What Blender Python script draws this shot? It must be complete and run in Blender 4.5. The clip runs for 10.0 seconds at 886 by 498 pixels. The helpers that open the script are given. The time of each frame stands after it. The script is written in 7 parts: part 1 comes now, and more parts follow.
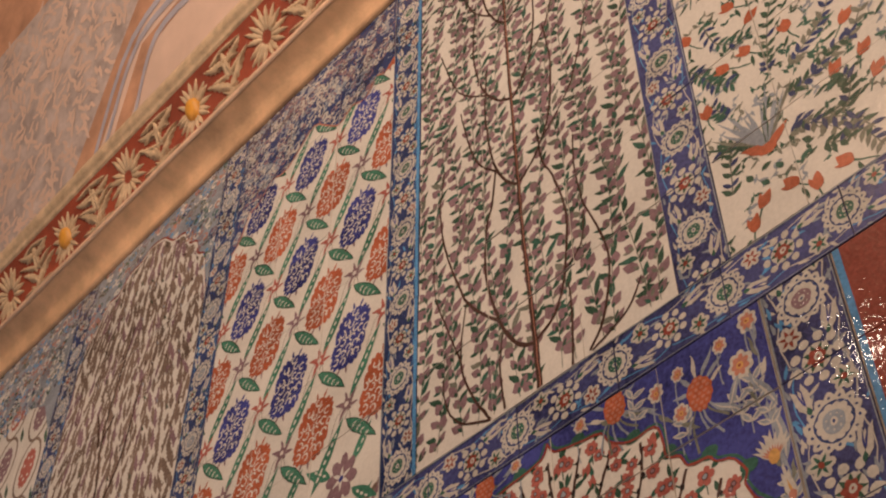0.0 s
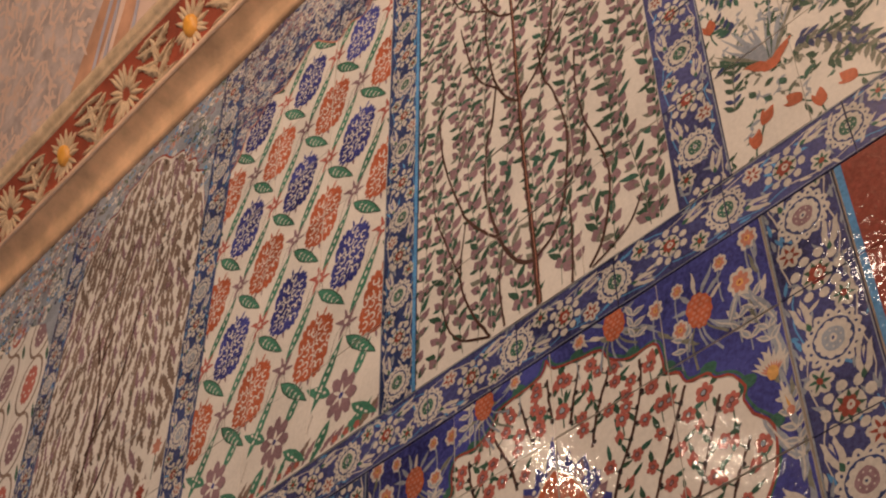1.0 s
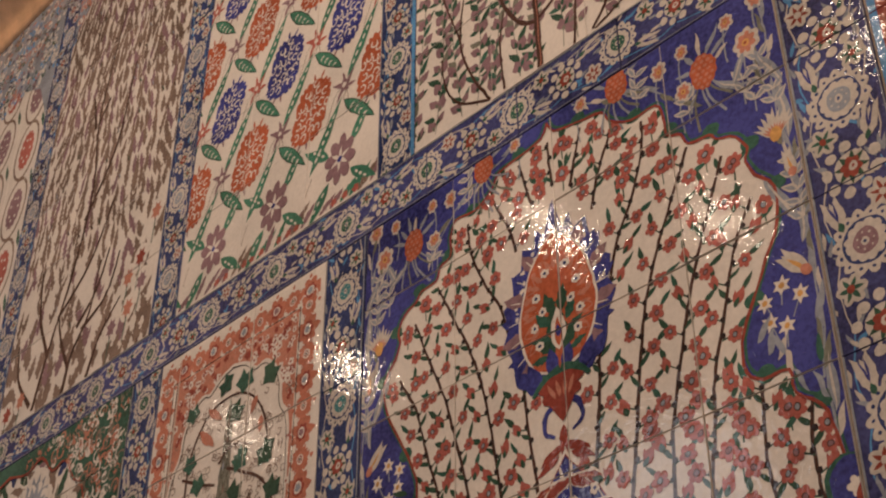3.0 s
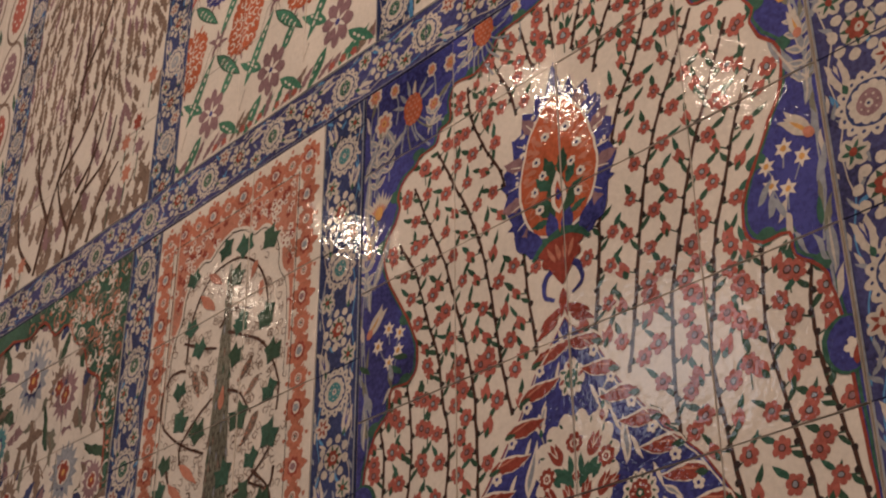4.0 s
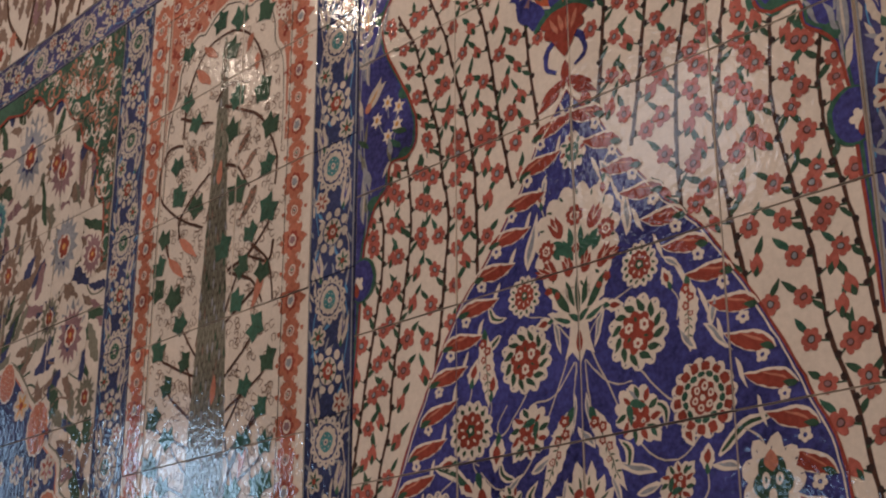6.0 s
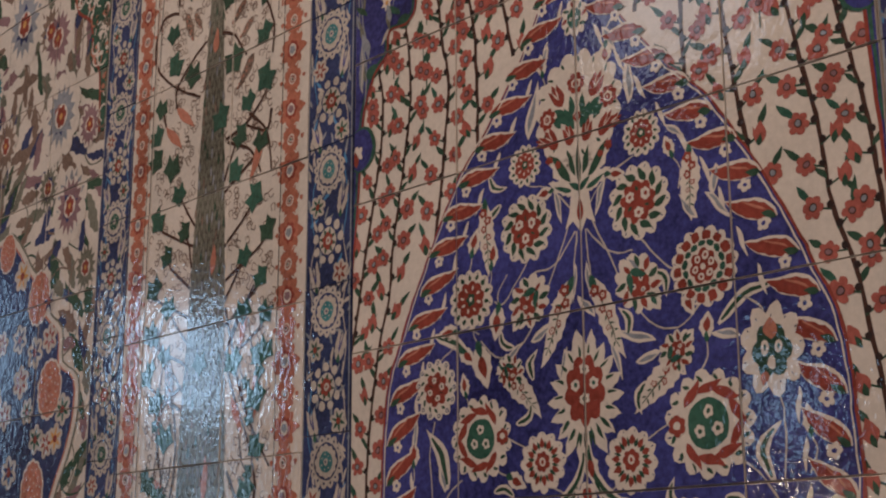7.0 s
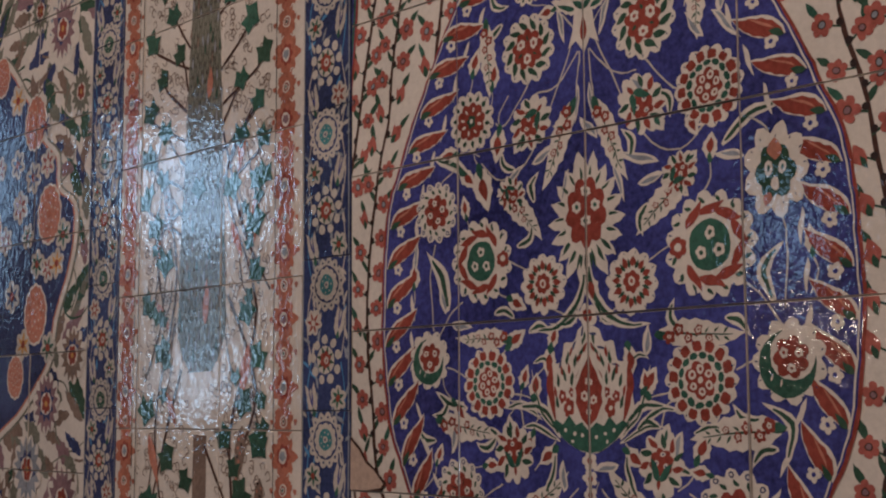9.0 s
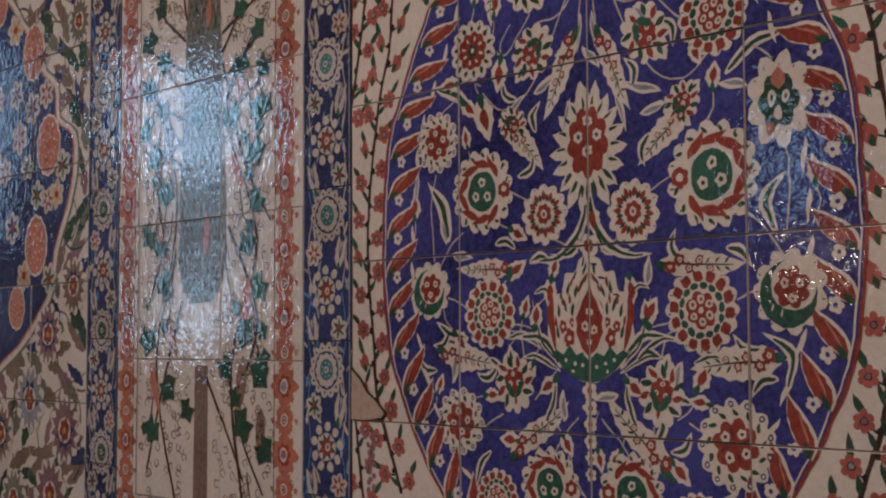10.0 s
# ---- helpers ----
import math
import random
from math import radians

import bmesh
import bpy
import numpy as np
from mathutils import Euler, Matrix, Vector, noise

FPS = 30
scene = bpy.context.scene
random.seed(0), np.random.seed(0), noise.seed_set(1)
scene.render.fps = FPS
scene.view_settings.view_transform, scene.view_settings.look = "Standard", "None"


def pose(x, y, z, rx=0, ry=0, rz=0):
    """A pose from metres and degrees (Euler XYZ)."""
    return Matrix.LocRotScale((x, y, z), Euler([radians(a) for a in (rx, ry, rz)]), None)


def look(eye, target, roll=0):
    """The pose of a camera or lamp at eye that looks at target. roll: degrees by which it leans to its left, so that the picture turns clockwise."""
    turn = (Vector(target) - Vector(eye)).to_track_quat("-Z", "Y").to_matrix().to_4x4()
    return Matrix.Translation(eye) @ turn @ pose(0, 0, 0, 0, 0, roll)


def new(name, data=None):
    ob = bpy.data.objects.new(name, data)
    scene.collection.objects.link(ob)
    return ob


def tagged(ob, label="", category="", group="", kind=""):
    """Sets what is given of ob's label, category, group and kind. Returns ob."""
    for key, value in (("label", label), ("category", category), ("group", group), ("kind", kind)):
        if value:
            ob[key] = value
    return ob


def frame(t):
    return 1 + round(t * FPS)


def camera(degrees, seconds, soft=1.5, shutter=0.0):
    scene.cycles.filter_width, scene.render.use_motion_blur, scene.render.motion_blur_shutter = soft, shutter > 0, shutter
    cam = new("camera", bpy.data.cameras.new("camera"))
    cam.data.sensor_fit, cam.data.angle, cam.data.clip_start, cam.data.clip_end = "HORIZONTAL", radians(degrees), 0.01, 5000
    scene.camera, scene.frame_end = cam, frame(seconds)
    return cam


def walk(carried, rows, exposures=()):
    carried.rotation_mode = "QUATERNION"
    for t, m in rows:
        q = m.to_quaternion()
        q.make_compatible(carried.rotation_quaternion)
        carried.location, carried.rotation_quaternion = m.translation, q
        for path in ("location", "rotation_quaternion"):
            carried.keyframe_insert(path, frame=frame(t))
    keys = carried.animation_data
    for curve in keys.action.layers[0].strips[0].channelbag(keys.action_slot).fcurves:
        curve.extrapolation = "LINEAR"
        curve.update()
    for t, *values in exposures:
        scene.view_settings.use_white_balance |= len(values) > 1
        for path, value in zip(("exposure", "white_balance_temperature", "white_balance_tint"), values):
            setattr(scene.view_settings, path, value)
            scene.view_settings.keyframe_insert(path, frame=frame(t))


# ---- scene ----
cam = camera(35.88, 10.0, soft=2.15)
# seconds, eye x y z, turn rx ry rz: a slow tilt down on the spot
ROWS = [
   (0.0, 1.2782, -1.4391, 1.5508, 136.874, 0.211, 47.498),
   (0.5, 1.275, -1.4357, 1.5529, 135.382, 0.186, 47.463),
   (1.0, 1.2709, -1.4304, 1.5544, 133.52, 0.143, 47.455),
   (1.5, 1.267, -1.4272, 1.5553, 131.597, 0.139, 47.434),
   (2.0, 1.2623, -1.4251, 1.5554, 129.432, 0.152, 47.386),
   (2.5, 1.257, -1.4214, 1.5544, 127.008, 0.085, 47.31),
   (3.0, 1.2499, -1.4154, 1.5537, 123.983, 0.068, 47.269),
   (4.5, 1.2388, -1.4099, 1.5527, 115.959, 0.198, 47.235),
   (5.0, 1.2317, -1.4051, 1.5504, 113.683, 0.165, 47.178),
   (6.5, 1.2211, -1.4006, 1.5498, 106.637, 0.182, 47.065),
   (7.0, 1.2166, -1.3948, 1.5497, 103.849, 0.214, 47.104),
   (7.5, 1.2135, -1.3917, 1.5485, 101.797, 0.265, 47.121),
   (8.0, 1.2082, -1.3863, 1.5476, 99.985, 0.275, 47.133),
   (8.5, 1.206, -1.3845, 1.5466, 98.45, 0.271, 47.137),
   (9.0, 1.2025, -1.3812, 1.5443, 96.677, 0.29, 47.142),
   (9.5, 1.2002, -1.3789, 1.5424, 95.295, 0.231, 47.148),
   (10.0, 1.1988, -1.3779, 1.541, 93.874, 0.241, 47.168),
]
EXPOSURE = 0.0
walk(cam, [(t, pose(*p)) for t, *p in ROWS], exposures=[(0.0, EXPOSURE + 0.05, 6080, 12), (5.0, EXPOSURE + 0.13, 5850, 12), (7.5, EXPOSURE + 0.08, 5480, 11), (10.0, EXPOSURE + 0.05, 5400, 11)])

# ---- world and lamps ----
world = bpy.data.worlds.new("world")
scene.world = world
world.use_nodes = True
wn = world.node_tree
sky = wn.nodes.new("ShaderNodeTexSky")
sky.sky_type, sky.sun_disc = "NISHITA", False
sky.sun_elevation, sky.sun_rotation = radians(35), radians(60)
wn.links.new(sky.outputs["Color"], wn.nodes["Background"].inputs["Color"])
wn.nodes["Background"].inputs["Strength"].default_value = 0.1


def lamp(name, kind, m, energy, colour, size, size_y=0.0):
    data = bpy.data.lights.new(name, kind)
    data.energy, data.color = energy, colour
    if kind == "AREA":
        data.shape, data.size, data.size_y = "RECTANGLE", size, size_y
    else:
        data.shadow_soft_size = size
    ob = new(name, data)
    ob.matrix_world = m
    return ob


WARM = (1.0, 0.77, 0.54)
COOL = (0.62, 0.84, 1.0)
# the bulbs of the hanging lamps in the room, with fill lamps added among them
for bx, by, bz, watts in ((-2.2, -1.35, 3.99, 4), (-1.04, -2.1, 4.46, 3.6), (-1.6, -1.8, 4.5, 6), (-2.62, -1.13, 3.82, 0.8), (-0.42, -2.3, 5.0, 3),
                          # first four of this row: unseen fill lamps, added to brighten the wall
                          (0.4, -2.6, 5.4, 108), (1.3, -2.7, 4.3, 56), (2.0, -1.9, 4.8, 13), (-0.2, -4.2, 7.2, 215), (-2.66, -4.7, 1.92, 4)):
    lamp("bulb_or_fill", "POINT", pose(bx, by, bz), watts, WARM, 0.035)
# daylight in the openings of the windows in the end wall and the back wall
# bright sky above, dim trees, pale ground below
for wy, wz, wide, high, watts in ((-2.93, 2.82, 0.76, 0.60, 11.0), (-2.95, 2.27, 0.66, 0.48, 1.8), (-2.92, 1.76, 0.44, 0.46, 3.8), (-1.28, 2.6, 0.9, 1.1, 6.5)):
    lamp("window_or_fill_light", "AREA", look((-5.46, wy, wz), (0, wy, wz)), watts, COOL, wide, high)
lamp("window_or_fill_light", "AREA", look((-3.55, -4.86, 5.0), (-3.55, 0, 5.0)), 7, (1.0, 0.93, 0.85), 1.2, 0.9)
lamp("window_or_fill_light", "AREA", look((-2.78, -4.86, 2.45), (-2.78, 0, 2.45)), 1.6, COOL, 0.32, 0.5)
# added cool fill at the right wall; no window is known there
lamp("window_or_fill_light", "AREA", look((3.06, -3.4, 1.36), (0, -3.4, 1.36)), 4.5, COOL, 0.36, 0.46)

# ---- materials ----


def node(nt, kind, **values):
    n = nt.nodes.new(kind)
    for key, value in values.items():
        n.inputs[key.replace("_", " ")].default_value = value
    return n


def glaze(name, colour, vary=0.25, rough=0.025, wave=1.0, speck=0.0):
    """A painted colour under a wavy clear glaze, thicker and thinner by brush and firing."""
    mat = bpy.data.materials.new(name)
    mat.use_nodes = True
    nt = mat.node_tree
    bsdf = nt.nodes["Principled BSDF"]
    geo = nt.nodes.new("ShaderNodeNewGeometry")
    big = node(nt, "ShaderNodeTexNoise", Scale=9.0, Detail=3.0)
    fine = node(nt, "ShaderNodeTexNoise", Scale=110.0, Detail=4.0, Roughness=0.65)
    info = nt.nodes.new("ShaderNodeObjectInfo")
    for n in (big, fine):
        nt.links.new(geo.outputs["Position"], n.inputs["Vector"])
    mixed = node(nt, "ShaderNodeMath")
    mixed.operation = "MULTIPLY_ADD"
    mixed.inputs[1].default_value = 0.55
    nt.links.new(fine.outputs["Fac"], mixed.inputs[0])
    half = node(nt, "ShaderNodeMath")
    half.operation = "MULTIPLY"
    half.inputs[1].default_value = 0.45
    nt.links.new(big.outputs["Fac"], half.inputs[0])
    nt.links.new(half.outputs[0], mixed.inputs[2])
    rnd = node(nt, "ShaderNodeMath")
    rnd.operation = "MULTIPLY_ADD"
    rnd.inputs[1].default_value = 0.12
    nt.links.new(info.outputs["Random"], rnd.inputs[0])
    nt.links.new(mixed.outputs[0], rnd.inputs[2])
    ramp = nt.nodes.new("ShaderNodeValToRGB")
    ramp.color_ramp.elements[0].position, ramp.color_ramp.elements[1].position = 0.40, 0.68
    lo = [c * (1 - vary) for c in colour]
    hi = [min(1.0, c * (1 + vary) + 0.03 * vary) for c in colour]
    ramp.color_ramp.elements[0].color, ramp.color_ramp.elements[1].color = (*lo, 1), (*hi, 1)
    nt.links.new(rnd.outputs[0], ramp.inputs["Fac"])
    nt.links.new(ramp.outputs["Color"], bsdf.inputs["Base Color"])
    ripple = node(nt, "ShaderNodeTexNoise", Scale=105.0 if wave < 1.5 else 88.0, Detail=2.0, Roughness=0.45, Distortion=0.5)
    swell = node(nt, "ShaderNodeTexNoise", Scale=34.0, Detail=1.0)
    for n in (ripple, swell):
        nt.links.new(geo.outputs["Position"], n.inputs["Vector"])
    b1 = node(nt, "ShaderNodeBump", Strength=1.0, Distance=0.00036 * wave ** 0.6)
    b2 = node(nt, "ShaderNodeBump", Strength=1.0, Distance=0.00052 * min(wave, 1.2))
    nt.links.new(swell.outputs["Fac"], b2.inputs["Height"])
    nt.links.new(ripple.outputs["Fac"], b1.inputs["Height"])
    nt.links.new(b2.outputs["Normal"], b1.inputs["Normal"])
    nt.links.new(b1.outputs["Normal"], bsdf.inputs["Normal"])
    bsdf.inputs["Roughness"].default_value = rough
    bsdf.inputs["IOR"].default_value = 1.5
    return mat


def matte(name, colour, scale=8.0, vary=0.2, rough=0.8, bump=0.3, metal=0.0):
    mat = bpy.data.materials.new(name)
    mat.use_nodes = True
    nt = mat.node_tree
    bsdf = nt.nodes["Principled BSDF"]
    geo = nt.nodes.new("ShaderNodeNewGeometry")
    big = node(nt, "ShaderNodeTexNoise", Scale=scale, Detail=6.0, Roughness=0.6)
    fine = node(nt, "ShaderNodeTexNoise", Scale=scale * 14, Detail=4.0)
    for n in (big, fine):
        nt.links.new(geo.outputs["Position"], n.inputs["Vector"])
    ramp = nt.nodes.new("ShaderNodeValToRGB")
    ramp.color_ramp.elements[0].position, ramp.color_ramp.elements[1].position = 0.3, 0.7
    ramp.color_ramp.elements[0].color = (*[c * (1 - vary) for c in colour], 1)
    ramp.color_ramp.elements[1].color = (*[min(1, c * (1 + vary)) for c in colour], 1)
    nt.links.new(big.outputs["Fac"], ramp.inputs["Fac"])
    nt.links.new(ramp.outputs["Color"], bsdf.inputs["Base Color"])
    bp = node(nt, "ShaderNodeBump", Strength=bump, Distance=0.003)
    nt.links.new(fine.outputs["Fac"], bp.inputs["Height"])
    nt.links.new(bp.outputs["Normal"], bsdf.inputs["Normal"])
    bsdf.inputs["Roughness"].default_value = rough
    bsdf.inputs["Metallic"].default_value = metal
    return mat


def palette(kind, wave):
    """All colours of the tiles, under a glaze of that waviness."""
    return {
        "white": glaze(kind + "glaze_white", (0.70, 0.635, 0.585), 0.10, wave=wave),
        "pale": glaze(kind + "glaze_pale_grey", (0.52, 0.47, 0.43), 0.20, wave=wave),
        "blue": glaze(kind + "glaze_cobalt", (0.036, 0.041, 0.205), 0.55, wave=wave),
        "dusk": glaze(kind + "glaze_dull_blue", (0.045, 0.050, 0.165), 0.55, wave=wave),
        "navy": glaze(kind + "glaze_dark_blue", (0.025, 0.04, 0.13), 0.45, wave=wave),
        "red": glaze(kind + "glaze_bole_red", (0.25, 0.050, 0.036), 0.30, wave=wave),
        "orange": glaze(kind + "glaze_orange_red", (0.42, 0.105, 0.05), 0.30, wave=wave),
        "rose": glaze(kind + "glaze_rose_red", (0.37, 0.105, 0.086), 0.30, wave=wave),
        "terracotta": glaze(kind + "glaze_terracotta", (0.41, 0.145, 0.095), 0.35, wave=wave),
        "coral": glaze(kind + "glaze_coral", (0.46, 0.19, 0.135), 0.25, wave=wave),
        "green": glaze(kind + "glaze_emerald", (0.032, 0.100, 0.074), 0.40, wave=wave),
        "leaf_green": glaze(kind + "glaze_leaf_green", (0.055, 0.185, 0.125), 0.35, wave=wave),
        "dark_green": glaze(kind + "glaze_dark_green", (0.03, 0.075, 0.05), 0.35, wave=wave),
        "turquoise": glaze(kind + "glaze_turquoise", (0.06, 0.20, 0.23), 0.30, wave=wave),
        "sky": glaze(kind + "glaze_light_blue", (0.09, 0.26, 0.52), 0.30, wave=wave),
        "purple": glaze(kind + "glaze_manganese", (0.235, 0.14, 0.165), 0.30, wave=wave),
        "bark": glaze(kind + "glaze_dark_bark", (0.065, 0.030, 0.024), 0.30, wave=wave),
        "umber": glaze(kind + "glaze_umber", (0.20, 0.14, 0.115), 0.35, wave=wave),
        "black": glaze(kind + "glaze_black_line", (0.03, 0.02, 0.022), 0.30, wave=wave),
        "olive": glaze(kind + "glaze_grey_bark", (0.17, 0.17, 0.14), 0.35, wave=wave),
        "grey": glaze(kind + "glaze_grey_blue", (0.26, 0.28, 0.33), 0.30, wave=wave),
        "clay": glaze(kind + "bare_clay", (0.50, 0.36, 0.28), 0.2, 0.6, 2.0),
        "gold": glaze(kind + "glaze_ochre", (0.55, 0.30, 0.10), 0.30, wave=wave),
    }


GLAZES = palette("", 1.0)
COARSE = palette("coarse_", 2.0)
NAMES = list(GLAZES)
INDEX = {k: i for i, k in enumerate(NAMES)}
GROUT = matte("grout", (0.32, 0.26, 0.21), 30.0, 0.3, 0.9)
PLASTER = matte("plaster", (0.25, 0.195, 0.15), 3.0, 0.1, 0.85)
IRON = matte("wrought_iron", (0.03, 0.028, 0.026), 20.0, 0.3, 0.6)
STONE_FLOOR = matte("floor_stone", (0.18, 0.15, 0.12), 5.0, 0.25, 0.5)

from mathutils.geometry import tessellate_polygon as tessellate

# ---- paint shapes: each is (layer, colour, outline) on the wall's own plane ----
rng = random.Random(7)
TAU = 2 * math.pi


def ell(x, z, rx, rz=None, n=14, turn=0.0):
    rz = rx if rz is None else rz
    c, s = math.cos(turn), math.sin(turn)
    return [(x + rx * math.cos(a) * c - rz * math.sin(a) * s, z + rx * math.cos(a) * s + rz * math.sin(a) * c)
            for a in (TAU * k / n for k in range(n))]


def scallop(x, z, r, lobes, depth=0.18, stretch=1.0, turn=0.0, per=4):
    out = []
    n = lobes * per
    for k in range(n):
        a = TAU * k / n + turn
        q = r * (1 - depth * (1 - abs(math.sin(lobes * (a - turn) / 2))))
        out.append((x + q * math.cos(a), z + q * stretch * math.sin(a)))
    return out


def star(x, z, r, points, inner=0.5, stretch=1.0, turn=0.0):
    return [(x + r * (1 if k % 2 == 0 else inner) * math.cos(turn + math.pi * k / points),
             z + r * stretch * (1 if k % 2 == 0 else inner) * math.sin(turn + math.pi * k / points)) for k in range(2 * points)]


def leaf(x, z, length, width, turn, bend=0.0, n=7, saw=0.0):
    """A pointed leaf that springs from x, z; turn from the x axis; bend sideways; saw-toothed edge."""
    c, s = math.cos(turn), math.sin(turn)
    left, right = [], []
    for k in range(n + 1):
        u = k / n
        w = width * 0.5 * math.sin(math.pi * u ** 0.8) * (1 + (saw if k % 2 else -saw))
        off = bend * length * math.sin(math.pi * u * 0.5) ** 2
        px, pz = u * length, off
        left.append((px, pz + w))
        right.append((px, pz - w))
    loop = left + right[::-1][1:-1]
    return [(x + a * c - b * s, z + a * s + b * c) for a, b in loop]


def curve(points, steps=6):
    """A smooth line through the given points."""
    out = []
    p = [points[0], *points, points[-1]]
    for i in range(1, len(p) - 2):
        for k in range(steps):
            u = k / steps
            out.append(tuple(0.5 * (2 * p[i][j] + (p[i + 1][j] - p[i - 1][j]) * u
                                    + (2 * p[i - 1][j] - 5 * p[i][j] + 4 * p[i + 1][j] - p[i + 2][j]) * u * u
                                    + (3 * p[i][j] - p[i - 1][j] - 3 * p[i + 1][j] + p[i + 2][j]) * u ** 3) for j in (0, 1)))
    out.append(points[-1])
    return out


def stroke(points, w0, w1=None):
    """A brushed line as a row of quads."""
    w1 = w0 if w1 is None else w1
    sides = []
    n = len(points) - 1
    for k, (x, z) in enumerate(points):
        a, b = points[max(0, k - 1)], points[min(n, k + 1)]
        dx, dz = b[0] - a[0], b[1] - a[1]
        d = math.hypot(dx, dz) or 1.0
        w = 0.5 * (w0 + (w1 - w0) * k / n)
        sides.append(((x - dz / d * w, z + dx / d * w), (x + dz / d * w, z - dx / d * w)))
    return [[a[0], a[1], b[1], b[0]] for a, b in zip(sides, sides[1:])]


def curl(P, x, z, r, L, colour, w=0.006):
    """A comma-shaped cloud scroll."""
    a0, d = rng.uniform(0, TAU), rng.choice((-1, 1))
    pts = [(x + r * (1 - 0.11 * k) * math.cos(a0 + d * 0.75 * k), z + r * (1 - 0.11 * k) * math.sin(a0 + d * 0.75 * k)) for k in range(7)]
    P.add(L, colour, *stroke(curve(pts, 2), w * 0.4, w))
    P.add(L, colour, ell(*pts[-1], w * 0.8, n=7))


def inside(x, z, loop):
    hit = False
    for (x0, z0), (x1, z1) in zip(loop, loop[1:] + loop[:1]):
        if (z0 > z) != (z1 > z) and x < (x1 - x0) * (z - z0) / (z1 - z0) + x0:
            hit = not hit
    return hit


LAYER = 0.00016      # paint and glaze build-up
GAP = 0.0009         # half a joint
FACE = 0.0


def clip_poly(loop, x0, z0, x1, z1):
    for axis, limit, keep in ((0, x0, 1), (0, x1, -1), (1, z0, 1), (1, z1, -1)):
        out = []
        for a, b in zip(loop, loop[1:] + loop[:1]):
            da, db = keep * (a[axis] - limit), keep * (b[axis] - limit)
            if da >= 0:
                out.append(a)
            if (da > 0) != (db > 0) and da != db:
                u = da / (da - db)
                out.append((a[0] + (b[0] - a[0]) * u, a[1] + (b[1] - a[1]) * u))
        loop = out
        if len(loop) < 3:
            return []
    return loop


def by_hand(x, z):
    """The brush's waver: a place shifted by a millimetre or two, as its neighbours are."""
    dx, dz = noise.noise(Vector((x * 55, z * 55, 0.3))), noise.noise(Vector((x * 55, z * 55, 7.7)))
    ex, ez = noise.noise(Vector((x * 190, z * 190, 3.1))), noise.noise(Vector((x * 190, z * 190, 5.9)))
    return x + 0.0022 * dx + 0.0011 * ex, z + 0.0022 * dz + 0.0011 * ez


